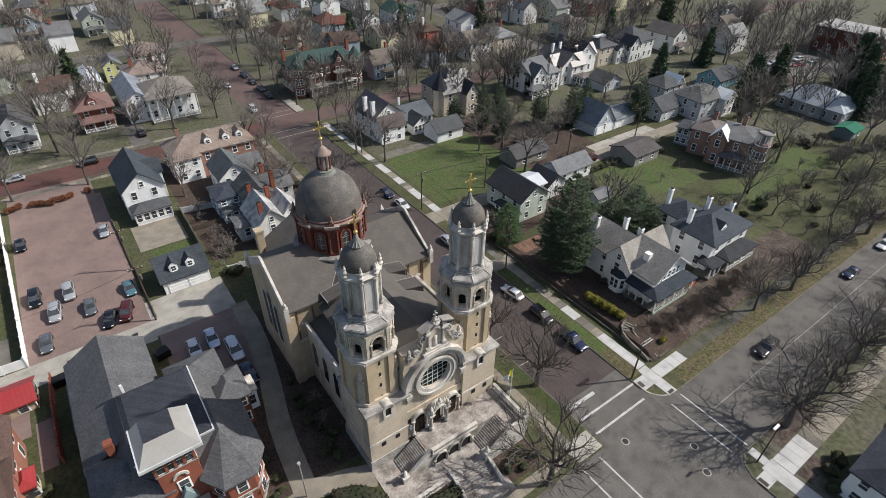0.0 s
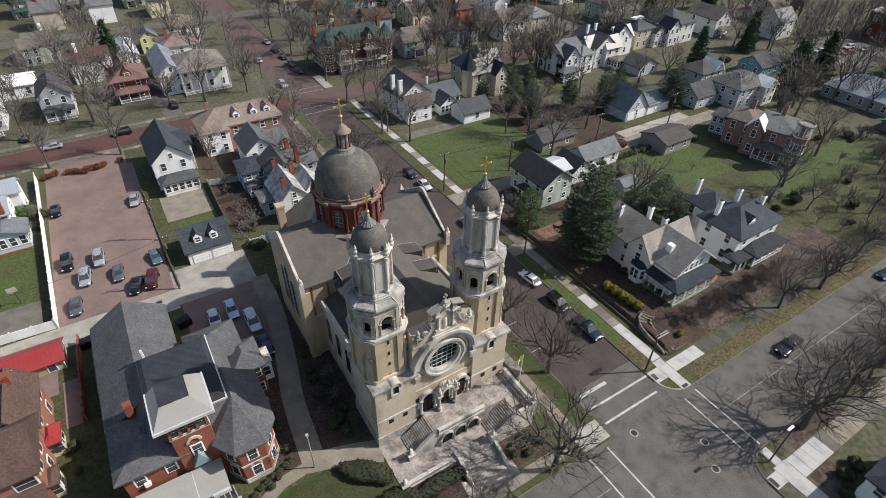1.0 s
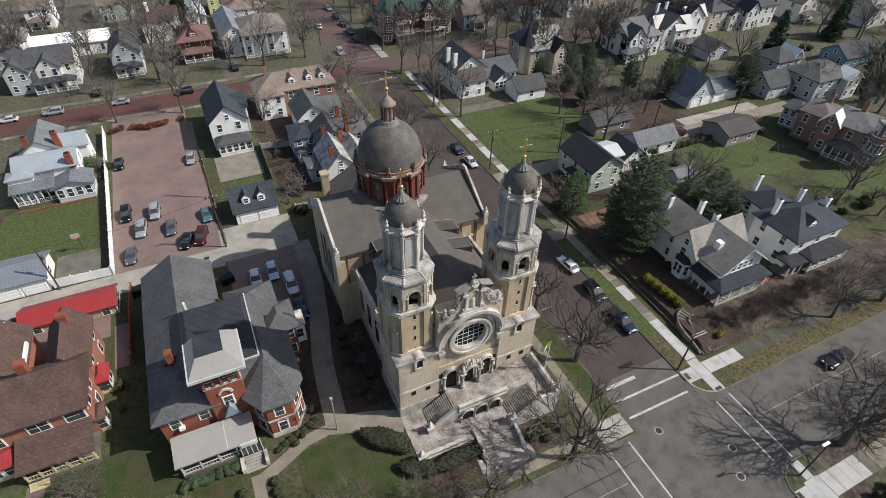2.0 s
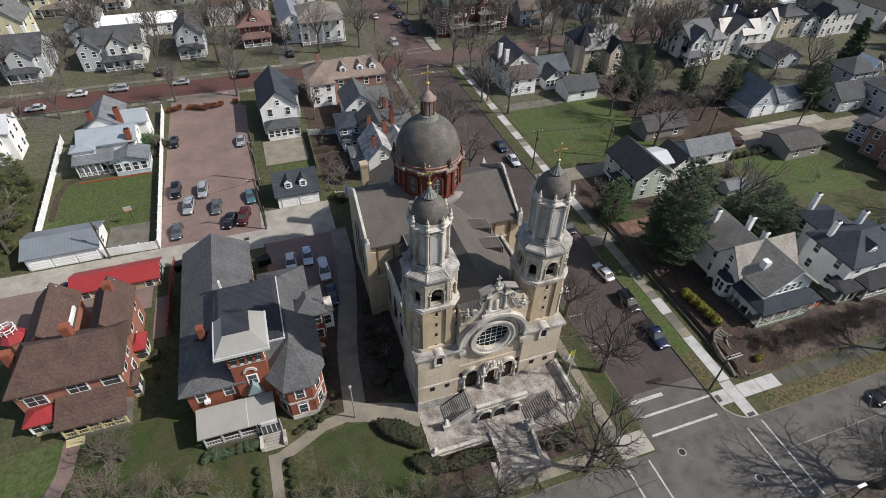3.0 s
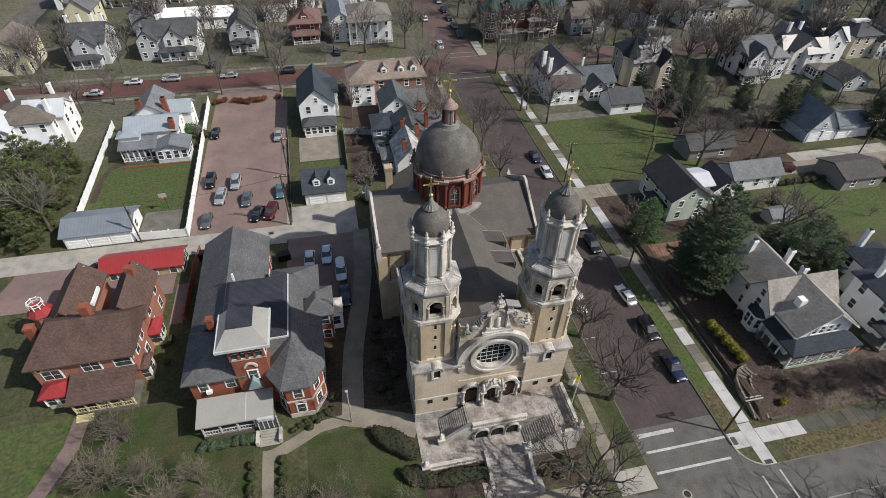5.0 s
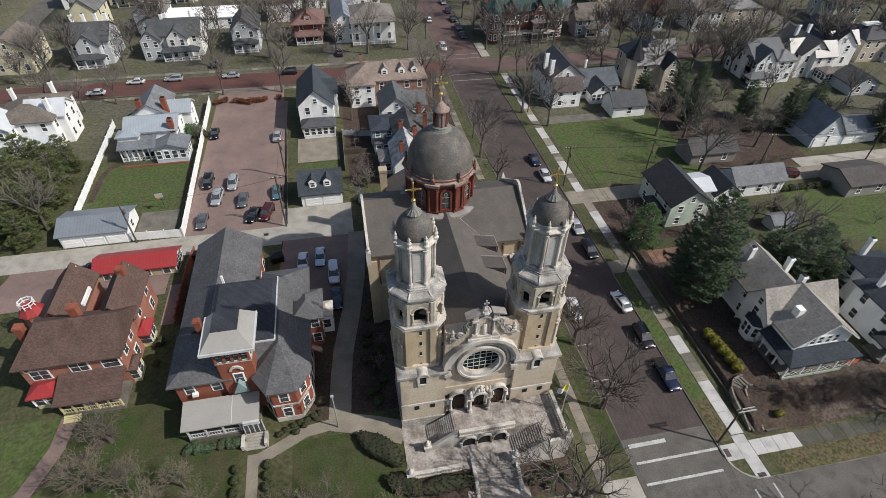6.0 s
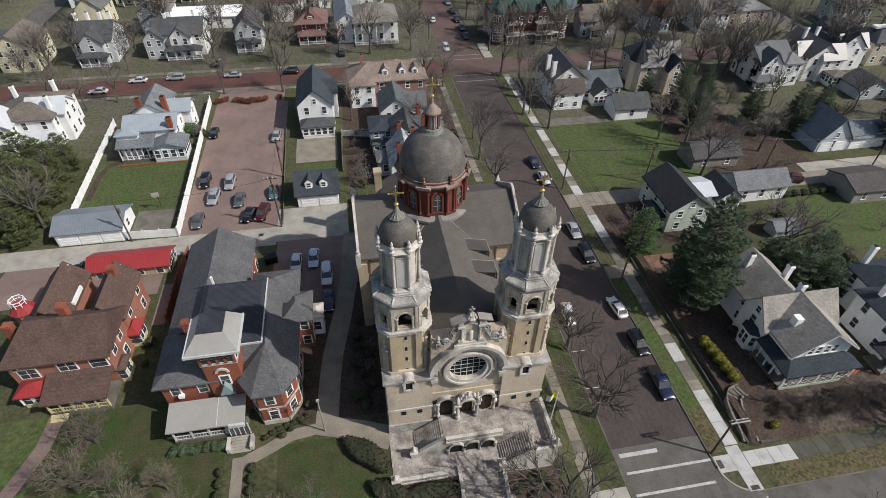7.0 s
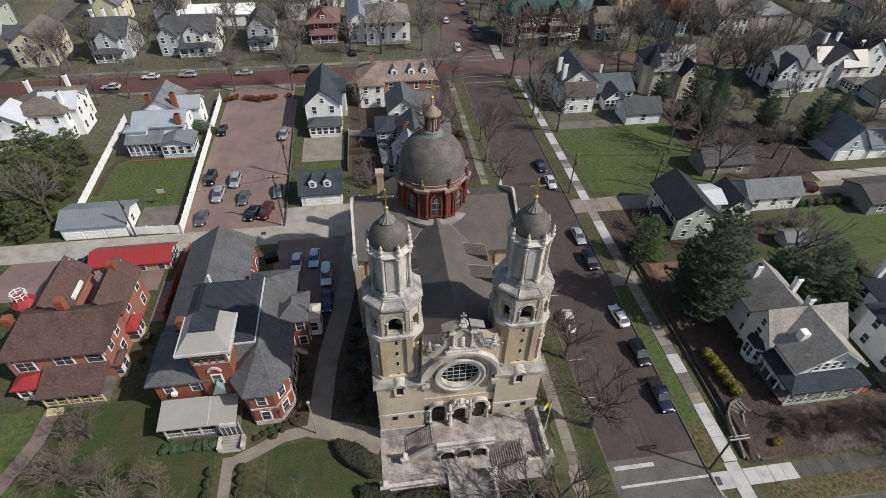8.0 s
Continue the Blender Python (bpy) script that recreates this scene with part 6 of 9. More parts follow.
E3 = house("house", "weathered grey house with red chimneys and roofs coloured pale for sun glint", -0.6, 54.6)
wing(E3, 0, 0, 5.6, 8.4, 5.0, "gable", "y", 3.0, siding(OFFWHITE), M["glint_roof"], faces="flr")
wing(E3, 4.0, -0.4, 4.6, 6.4, 5.0, "gable", "y", 2.6, siding(WHITE), M["glint_roof"], faces="fr", cols=1)
wing(E3, -3.6, 2.4, 2.8, 4.2, 3.2, "hip", "y", 0.8, siding(GREYW), shingle((0.30, 0.29, 0.28)), storeys=1, faces="fl")
for x, y, z in ((-1.2, -2.4, 8.8), (2.2, 3.2, 8.6)):
    chimney(E3, x, y, 5, z, M["red_brick"], 0.75)
# house by the green lawn, with its garage
L1 = house("house", "white house with dark roof, white chimneys and a low link", 41.4, 84)
wing(L1, 0, 0.6, 8.8, 11, 6.0, "gable", "y", 3.4, siding(OFFWHITE), slate((0.06, 0.05, 0.055)), faces="flr")
wing(L1, -0.6, -6.2, 6.8, 3.6, 4.6, "gable", "x", 2.2, siding(WHITE), shingle((0.16, 0.13, 0.12)), faces="fr", cols=2)
wing(L1, 9.2, 0.2, 9.6, 9.0, 3.2, "gable", "x", 2.4, siding(WHITE), shingle((0.15, 0.17, 0.185)), storeys=1, faces="f", cols=5)
wing(L1, 8.4, -5.2, 5.0, 4.6, 3.0, "gable", "y", 2.0, siding(WHITE), shingle((0.085, 0.095, 0.105)), storeys=1, faces="f", cols=4)
chimney(L1, 8.6, 4.2, 4.0, 6.2, M["white_paint"], 0.5)
for y in (-3.6, 0.4):
    chimney(L1, -3.7, y, 6, 10.2, M["white_paint"], 0.9)
L2 = house("garage", "white garage with grey pitched roof", 53.7, 72.3, category="garage")
wing(L2, 0, 0, 8, 6.2, 2.9, "gable", "x", 2.2, siding(WHITE), shingle(SLATE), storeys=1, faces="f", cols=1)
# spired villa
F = house("house", "tan villa with dark steep slate roofs and a pointed turret", 66.4, 88)
FS = slate((0.05, 0.05, 0.058))
wing(F, 0, 0, 10.5, 11, 6.8, "hip", "y", 4.6, siding(TAN), FS, faces="flr")
wing(F, -1.2, -3.6, 8.6, 4.6, 6.8, "gable", "x", 2.9, siding(TAN), FS, faces="flr", cols=2)
wing(F, 2.6, -6.0, 4.0, 4.6, 6.4, "gable", "y", 2.6, siding(TAN), FS, faces="fr", cols=1)
wing(F, 4.6, 1.0, 4.6, 4.4, 6.8, "gable", "x", 2.9, siding(TAN), FS, faces="fr", cols=1)
bm = bmesh.new()
lathe(bm, [(2.0, 0), (2.0, 7.6)], 8, (-5.2, -3.4))
tw = part("turret", bm, siding(TAN), F)
bm = bmesh.new()
lathe(bm, [(2.5, 7.5), (1.2, 9.8), (0.15, 12.0), (0.03, 13.2)], 8, (-5.2, -3.4))
part("turret_roof", bm, shingle(DARK), tw)
# row with the dark roof, behind the pine
G1 = house("house", "pale green house with black roof and low rear wings", 46.2, 35.4)
wing(G1, -0.4, -0.3, 7.4, 10.2, 4.9, "gable", "y", 2.6, siding((0.55, 0.62, 0.52)), shingle(DARK), faces="flr")
wing(G1, -4.9, -2.0, 1.7, 4.6, 2.8, "hip", "y", 0.6, siding(WHITE), shingle(DARK), storeys=1, faces="fl", cols=3, over=0.3)
wing(G1, 5.0, 1.6, 3.8, 5.4, 3.9, "gable", "x", 0.9, siding(WHITE), M["pale_metal"], faces="f")
wing(G1, 9.4, 1.0, 5, 6.0, 3.4, "gable", "y", 2.0, siding(WHITE), shingle(DARK), storeys=1, faces="fr")
G2 = house("garage", "long white outbuilding with pale grey roof", 64.3, 38.6, category="garage")
wing(G2, 0, 0, 10.4, 5.4, 3.2, "gable", "x", 1.9, siding(WHITE), shingle((0.26, 0.27, 0.28)), storeys=1, faces="fr", cols=3)
G3 = house("garage", "weathered grey garage with brown roof", 62, 50.5, category="garage")
wing(G3, 0, 0, 10, 6.0, 2.8, "gable", "x", 1.8, siding((0.25, 0.23, 0.20)), shingle((0.12, 0.115, 0.115)), storeys=1, faces="f", cols=2)
J = house("barn", "tall grey-roofed carriage barn with white garage doors", 89.9, 53.4, category="barn")
wing(J, 0.4, 0, 7.4, 7.6, 3.2, "gable", "y", 4.4, siding((0.50, 0.54, 0.57)), shingle((0.27, 0.30, 0.32)), storeys=1, faces="f", cols=1)
garage_doors(J, -3.8, (-1.3, 2.1), 2.7)
J2 = house("garage", "low grey garage with white doors beside the barn", 98.6, 53.2, category="garage")
wing(J2, 0, 0, 9, 7.0, 2.8, "gable", "x", 1.8, siding((0.50, 0.54, 0.57)), shingle((0.27, 0.30, 0.32)), storeys=1, faces="r", cols=1)
garage_doors(J2, -3.5, (-2.6, 0.3, 3.1), 2.5)
K = house("garage", "brown-roofed garage with a red door", 85.5, 36, category="garage")
wing(K, 0, 0, 9, 7.5, 2.8, "gable", "x", 1.3, siding((0.30, 0.28, 0.26)), shingle((0.13, 0.115, 0.11)), storeys=1, faces="f", cols=2)
S1 = house("garden_shed", "small grey garden shed with pale roof", 62.3, 26.8, category="shed")
wing(S1, 0, 0, 4.2, 2.8, 1.9, "gable", "x", 0.8, siding((0.45, 0.47, 0.48)), shingle((0.24, 0.25, 0.26)), storeys=1, faces="f", cols=1)

# white corner house
Q = house("house", "white gabled house with weathered grey-tan shingle roofs and wrap-round verandah", 46.2, 2.0)
QR, QV = shingle((0.46, 0.425, 0.375)), shingle((0.055, 0.068, 0.085))
wing(Q, 0, 0.1, 8.4, 6.2, 5.5, "gable", "y", 3.2, siding(WHITE), QR, faces="flr", over=0.65, others=[(0, -4, 10.4, 2.4, 4.4), (-4.8, 0, 1.4, 8, 4.4)], gable_window=False)
wing(Q, -0.1, 3.6, 10.0, 4.8, 5.5, "gable", "x", 3.1, siding(WHITE), QR, faces="lr", over=0.55)
wing(Q, -0.7, 8.6, 7.4, 8.0, 5.4, "gable", "y", 2.9, siding(WHITE), QR, faces="lrb", over=0.5)
wing(Q, -1.0, 13.6, 5.0, 3.0, 3.0, "gable", "y", 1.6, siding(WHITE), QR, storeys=1, faces="lrb", over=0.4)
for x in (-1.7, -0.6, 0.6, 1.7):
    add_window(Q, pose(x, -3.02, 4.4, 0, 0, 0), 0.7, 1.3)
for x0, z0 in ((-4.85, 5.02), (4.85, 5.02)):
    for i in range(16):
        u, v = i / 16, (i + 0.55) / 16
        bm = bmesh.new()
        prism(bm, [(x0 * (1 - u), z0 + 3.7 * u), (x0 * (1 - v), z0 + 3.7 * v), (x0 * (1 - v), z0 + 3.7 * v - 0.28), (x0 * (1 - u), z0 + 3.7 * u - 0.28)], -3.66, -3.58)
        part("gable_bracket", bm, M["white_paint"], Q)
bm = bmesh.new()
prism(bm, [(-4.9, 1.3), (-6.0, 2.0), (-6.0, 3.6), (-4.9, 4.3)], 0, 3.3, "z")
by = part("bay_window", bm, siding(WHITE), Q, "white canted bay window")
bm = bmesh.new()
lo = [bm.verts.new((x, y, 3.25)) for x, y in ((-4.85, 1.0), (-6.25, 1.85), (-6.25, 3.75), (-4.85, 4.6))]
hi = [bm.verts.new((x, y, 4.0)) for x, y in ((-4.85, 1.9), (-5.2, 2.3), (-5.2, 3.3), (-4.85, 3.7))]
bm.faces.new(lo[::-1])
bm.faces.new(hi)
for k in range(4):
    bm.faces.new((lo[k], lo[(k + 1) % 4], hi[(k + 1) % 4], hi[k]))
part("bay_roof", bm, QV, by, "dark metal bay roof")
add_window(by, pose(-6.0, 2.4, 1.0, 0, 0, -90), 0.6, 1.7)
add_window(by, pose(-6.0, 3.2, 1.0, 0, 0, -90), 0.6, 1.7)
add_window(by, pose(-5.45, 1.65, 1.0, 0, 0, -32), 0.6, 1.7)
add_window(by, pose(-5.45, 3.95, 1.0, 0, 0, -148), 0.6, 1.7)
porch(Q, -0.15, -3.9, 10.3, 1.9, 2.85, QV, posts=5, rise=0.95, rail=False)
part("porch_skirt", boxes((-5.3, 3.6, -4.9, -4.84, 0.0, 0.52), (-5.36, -5.3, -4.9, -3.4, 0.0, 0.52)), plain((0.42, 0.52, 0.42), 0.7), Q, "pale sage-green porch skirt")
part("side_porch_floor", boxes((-5.3, -4.2, -3.0, 1.2, 0, 0.5)), M["old_concrete"], Q)
bm = bmesh.new()
prism(bm, [(-5.6, 2.86), (-4.2, 3.7), (-4.2, 3.86), (-5.6, 3.02)], -2.95, 1.2)
part("side_porch_roof", bm, QV, Q, "dark metal verandah roof")
for y in (-2.6, -1.2, 0.2, 1.1):
    part("porch_post", boxes((-5.25, -5.07, y - 0.09, y + 0.09, 0.5, 2.9)), M["white_paint"], Q)
for i in range(9):
    # crossed lattice braces between the verandah posts
    x0 = -5.0 + i * 1.1
    bm = bmesh.new()
    tube(bm, (x0, -4.72, 0.6), (x0 + 1.0, -4.72, 1.35), 0.035, 0.035, 4)
    tube(bm, (x0, -4.72, 1.35), (x0 + 1.0, -4.72, 0.6), 0.035, 0.035, 4)
    part("lattice", bm, M["white_paint"], Q)
for i in range(4):
    part("porch_step", boxes((-6.5 + i * 0.3, -5.3, -4.6, -3.4, -0.1, 0.14 + i * 0.12)), M["dark_wood"], Q)
for x, y in ((1.5, 8.0), (0.8, 4.5), (-2.4, 11.0)):
    chimney(Q, x, y, 6.0, 9.2, M["white_paint"], 0.7)
part("skylight", boxes((-2.85, -1.95, -0.2, 0.8, 6.5, 7.95)), M["white_paint"], Q, "white boxed roof hatch")
net = thing("safety_fence", "orange plastic safety mesh beside the verandah", "fence", pose(51.9, -2.4, hgt(51.9, -2.4)))
for i in range(5):
    part("mesh_strip", boxes((-1.0, 1.0, -0.02, 0.02, 0.15 + i * 0.2, 0.24 + i * 0.2)), plain((0.55, 0.13, 0.06)), net)
for x in (-1.0, 0.0, 1.0):
    part("stake", boxes((x - 0.03, x + 0.03, -0.05, -0.02, 0, 1.2)), M["iron"], net)
# second white house with the blue-grey roof
R = house("house", "white house with slate-blue roof, white chimneys and black shutters", 63, 3)
RR = shingle((0.085, 0.098, 0.118))
wing(R, 0, -0.4, 11.4, 7.6, 6.1, "hip", "x", 2.9, siding(WHITE), RR, faces="flr", over=0.6)
wing(R, -0.2, 5.4, 6.0, 6.0, 6.0, "hip", "y", 2.2, siding(WHITE), RR, faces="lr", over=0.5)
porch(R, 1.4, -5.4, 9.0, 2.6, 2.8, shingle(DARK), posts=5, rise=0.7)
porch(R, -5.6, -4.6, 3.4, 3.0, 2.7, shingle(DARK), posts=3, rise=0.5, rail=False)
for x, y in ((-4.6, 1.6), (1.6, 2.2), (3.2, -1.2), (-1.6, 8.0)):
    chimney(R, x, y, 6.4, 9.9, M["white_paint"], 0.66)
dormer(R, -1.6, -3.2, 6.6, M["white_paint"], RR, 1.8, 1.0, 2.6)
dormer(R, 4.4, 0.2, 6.6, M["white_paint"], RR, 1.4, 1.0, 2.4, 90)
# brick mansion with a round turret
S = house("house", "pale red brick mansion with a round turret and a porch", 104.5, 23.3, -74)
wing(S, 2.6, 0, 9.6, 10.5, 7.0, "hip", "x", 1.3, M["pale_brick"], shingle((0.20, 0.20, 0.20)), faces="flr", over=0.5)
wing(S, -5.2, 0.8, 6.2, 8.5, 6.4, "hip", "x", 1.6, M["pale_brick"], shingle((0.24, 0.20, 0.18)), faces="fl")
wing(S, -1.4, -4.6, 3.6, 3.2, 7.0, "gable", "y", 2.2, M["pale_brick"], M["white_paint"], faces="f", cols=1)
wing(S, -10.2, 2.5, 4.6, 5.5, 4.6, "hip", "y", 1.2, siding((0.36, 0.40, 0.43)), shingle(SLATE), storeys=2, faces="fl", cols=3)
porch(S, 3.0, -6.6, 6, 2.8, 3.2, shingle(GREY_ROOF), posts=5)
bm = bmesh.new()
lathe(bm, [(1.5, 0), (1.5, 7.6), (1.75, 7.8), (1.75, 8.0)], 16, (7.6, -5.2))
tw = part("turret", bm, M["pale_brick"], S)
bm = bmesh.new()
lathe(bm, [(0.9, 8.0), (0.9, 10.0), (1.75, 10.1), (1.85, 10.4), (1.6, 10.6), (1.55, 10.3), (0.2, 10.2)], 16, (7.6, -5.2))
part("turret_crown", bm, M["lead"], tw, "pale weathered turret crown")
for k in range(10):
    bm = bmesh.new()
    lathe(bm, [(0.14, 8.0), (0.11, 8.2), (0.11, 9.9), (0.16, 10.1)], 6, (7.6 + 1.55 * math.cos(k * 0.628), -5.2 + 1.55 * math.sin(k * 0.628)))
    part("turret_column", bm, M["white_paint"], tw)
for z in (3.6, 7.4):
    bm = bmesh.new()
    lathe(bm, [(1.52, z), (1.75, z + 0.1), (1.75, z + 0.35), (1.52, z + 0.45)], 16, (7.6, -5.2))
    part("turret_band", bm, M["white_paint"], tw)
for k in range(5):
    a = radians(-150 + 30 * k)
    for z in (1.2, 4.4):
        add_window(tw, Matrix.Translation((7.6 + 1.5 * math.cos(a), -5.2 + 1.5 * math.sin(a), z)) @ Matrix.Rotation(a + math.pi / 2, 4, "Z"), 0.8, 1.6)
for x, y in ((-5, 2), (1.5, 3.5)):
    chimney(S, x, y, 7, 9.8, M["pale_brick"], 0.9)
S2 = house("house", "weathered grey house with a broad grey hipped roof", 125, 45)
wing(S2, 0, 0, 13, 10, 5.4, "hip", "x", 2.6, siding(GREYW), shingle((0.20, 0.20, 0.19)), faces="fl")
wing(S2, 4.5, -5.0, 5, 4, 5.4, "gable", "y", 1.8, siding(OFFWHITE), M["white_paint"], faces="fr", cols=2)
S3 = house("house", "small grey house with dark hipped roof and white gable", 126, 58)
wing(S3, 0, 0, 9, 8, 4.6, "hip", "x", 2.4, siding(GREYW), shingle(SLATE), faces="fl")
wing(S3, 3.6, -1, 4, 5, 4.6, "gable", "y", 2.2, siding(WHITE), M["white_paint"], faces="fr", cols=1)
BW = house("brick_hall", "large red brick hall with a pale parapet roof", 228, 46)
wing(BW, 0, 0, 16, 24, 9.0, "hip", "y", 0.5, M["dark_brick"], M["tin_roof"], faces="fl", storeys=2, cols=5)
DB = house("house", "low house with a dark brown pyramid roof", 164, 42)
wing(DB, 0, 0, 9, 9, 2.8, "hip", "x", 2.8, siding((0.2, 0.17, 0.15)), shingle((0.10, 0.075, 0.065)), storeys=1, faces="fl")
# red brick row with the green roof
P = house("brick_row", "long dark red brick terrace with green roof and pale porches", 43.8, 123.8)
GREEN = shingle((0.062, 0.112, 0.098))
wing(P, 0, 0, 22, 10.5, 8.4, "hip", "x", 3.0, M["dark_brick"], GREEN, faces="fl", cols=9, over=0.3)
for x in (-5.0, 3.6):
    wing(P, x, -5.0, 3.4, 2.2, 8.4, "gable", "y", 2.9, M["dark_brick"], shingle((0.05, 0.06, 0.06)), faces="f", cols=2, over=0.25)
for x in (-9.6, 9.2):
    bm = bmesh.new()
    lathe(bm, [(1.9, 0), (1.9, 8.6)], 8, (x, -5.2), math.pi / 8)
    t = part("corner_turret", bm, M["dark_brick"], P, "eight-sided brick corner turret")
    bm = bmesh.new()
    lathe(bm, [(2.15, 8.5), (2.2, 8.7), (1.5, 10.2), (0.1, 12.2)], 8, (x, -5.2), math.pi / 8)
    part("turret_roof", bm, GREEN, t, "green pointed turret roof")
    for k in range(-1, 2):
        for z in (1.2, 4.2, 6.6):
            a = radians(-90 + 45 * k)
            add_window(t, Matrix.Translation((x + 1.76 * math.cos(a), -5.2 + 1.76 * math.sin(a), z)) @ Matrix.Rotation(a + math.pi / 2, 4, "Z"), 0.8, 1.5)
    for z in (3.4, 8.2):
        bm = bmesh.new()
        lathe(bm, [(1.92, z), (2.02, z + 0.05), (2.02, z + 0.25), (1.92, z + 0.3)], 8, (x, -5.2), math.pi / 8)
        part("stone_band", bm, M["stone_trim"], t)
for x in (-5.0, 3.6):
    porch(P, x, -7.4, 5.0, 2.6, 2.9, M["stone_trim"], M["stone_trim"], posts=4, rise=0.2)
    porch(P, x, -7.2, 4.6, 2.2, 5.9, M["stone_trim"], M["stone_trim"], posts=4, floor=3.2, rise=0.2)
for x in (-0.7, 7.0):
    porch(P, x, -6.4, 2.6, 2.0, 2.8, M["stone_trim"], M["stone_trim"], posts=2, rise=0.2)
for x in (-10.6, -4, 5, 10.4):
    chimney(P, x, 2, 9, 12.2, M["red_brick"], 0.9)
# houses across the red street
N1 = house("house", "white two-storey house with a tall columned porch", -1.0, 129.0)
wing(N1, 0.4, 0, 12.4, 11, 7.0, "hip", "x", 2.6, siding(WHITE), shingle((0.30, 0.27, 0.24)), faces="flr")
wing(N1, -7.4, 5.0, 6.6, 19, 6.0, "gable", "y", 2.4, siding(WHITE), shingle((0.33, 0.36, 0.41)), faces="flr")
porch(N1, 0.4, -6.9, 12.4, 2.8, 6.6, shingle((0.30, 0.27, 0.24)), posts=7, rise=0.6)
N2 = house("house", "dark red bungalow with wide eaves and a porch", -18.8, 131.5)
wing(N2, 0, 0, 8, 10, 5.4, "hip", "y", 2.6, siding((0.20, 0.07, 0.06)), shingle((0.275, 0.165, 0.145)), faces="flr", over=0.9)
porch(N2, 0, -6.6, 7.4, 3.2, 2.8, shingle((0.275, 0.165, 0.145)), posts=4)
dormer(N2, 0, -4.4, 5.8, siding((0.20, 0.07, 0.06)), shingle((0.23, 0.135, 0.115)), 2.2, 1.3, 3)
N9 = house("house", "white house with a weathered tan hipped roof and brick chimneys", -1.6, 153)
wing(N9, 0, 0, 11, 11, 5.6, "hip", "x", 2.6, siding(OFFWHITE), shingle((0.36, 0.28, 0.24)), faces="fr")
for x, y in ((-3.0, -1.0), (3.0, 0.6)):
    chimney(N9, x, y, 6.4, 9.4, M["red_brick"], 0.8)
N10 = house("house", "white house with a tan roof beside the red street", 2.6, 173)
wing(N10, 0, 0, 10, 11, 5.6, "hip", "y", 2.6, siding(OFFWHITE), shingle((0.34, 0.27, 0.235)), faces="fr")
N11 = house("house", "small lime-yellow gabled house", -8.6, 167)
wing(N11, 0, 0, 5.2, 8, 5.0, "gable", "y", 2.0, siding((0.62, 0.62, 0.27)), shingle((0.26, 0.27, 0.28)), faces="f", cols=2)
N12 = house("garage", "long white garage with a pale metal roof", -16.0, 163.5, category="garage")
wing(N12, 0, 0, 5.4, 16, 2.8, "gable", "y", 1.3, siding(WHITE), M["pale_metal"], storeys=1, faces="f", cols=2)
N3 = house("house", "grey clapboard house with a steep narrow gable", -36, 128)
wing(N3, 0, 0, 7, 11, 6.0, "gable", "y", 3.2, siding(GREYW), shingle(SLATE), faces="flr")
porch(N3, 0, -6.8, 6.4, 2.4, 2.8, shingle(SLATE), posts=4)
N4 = house("house", "long white and grey house with porches and white chimneys", -54, 126)
wing(N4, 0, 0, 13, 9, 6.0, "gable", "x", 2.8, siding(OFFWHITE), shingle(SLATE), faces="flr")
wing(N4, 1, -4.8, 5, 4, 6.0, "gable", "y", 2.4, siding(OFFWHITE), shingle(SLATE), faces="f", cols=2)
wing(N4, -6, -4, 5, 4, 5.4, "gable", "y", 2.4, siding(GREYW), shingle(SLATE), faces="fl", cols=2)
porch(N4, 1.5, -7.6, 9, 2.6, 2.9, shingle(SLATE), posts=5)
chimney(N4, -3, 0, 7, 10, M["white_paint"], 0.7)
N5 = house("house", "grey gabled house with white chimneys", -75, 125)
wing(N5, 0, 0, 10, 11, 6.2, "gable", "x", 3.0, siding(GREYW), shingle(SLATE), faces="flr")
wing(N5, 0.5, -5, 5.5, 5, 6.0, "gable", "y", 2.6, siding(GREYW), shingle(SLATE), faces="flr")
porch(N5, 0.5, -8.4, 7, 2.4, 2.9, shingle(SLATE), posts=4)
for x in (-4, -1, 2, 4.4):
    chimney(N5, x, 1, 7.5, 11.0, M["white_paint"], 0.7)
N6 = house("house", "pale yellow house with a cream gabled front", -92.5, 122)
wing(N6, 0, 0, 9, 12, 6.4, "gable", "y", 3.0, siding(YELLOW), shingle(TAN_ROOF), faces="flr")
wing(N6, -5, 2, 6, 6, 6.0, "gable", "x", 2.2, siding(OFFWHITE), shingle(SLATE), faces="fl")
N7 = house("barn", "long white outbuilding with a pale metal roof", -50, 146, category="barn")
wing(N7, 0, 0, 19, 9, 3.6, "gable", "x", 1.6, siding(WHITE), M["white_paint"], storeys=1, faces="f", cols=5)
N8 = house("house", "small grey-white gabled house before the long barn", -63.5, 143)
wing(N8, 0, 0, 8, 9, 3.4, "gable", "y", 2.2, siding((0.60, 0.64, 0.67)), shingle((0.17, 0.175, 0.18)), storeys=1, faces="fr")
for x in (-3.5, 3.0):
    chimney(N4, x + 1.2, 1.0, 7, 10, M["white_paint"], 0.6)
# houses to the north-east
O1 = house("house", "white house of many gables with grey roofs and a porch", 97, 86.5)
wing(O1, 0, 0, 9, 11, 6.4, "gable", "x", 3.0, siding(WHITE), slate((0.13, 0.135, 0.14)), faces="flr")
wing(O1, -2, -5, 5, 4, 6.4, "gable", "y", 2.8, siding(WHITE), slate((0.13, 0.135, 0.14)), faces="fl", cols=2)
wing(O1, 4.5, -4, 5, 5, 6.0, "hip", "y", 2.0, siding(WHITE), shingle((0.3, 0.3, 0.3)), faces="fr", cols=2)
porch(O1, -3.5, -8.2, 7, 2.6, 2.9, slate((0.13, 0.135, 0.14)), posts=4)
O2 = house("house", "tan house with white gables and a rear sunroom", 111, 88)
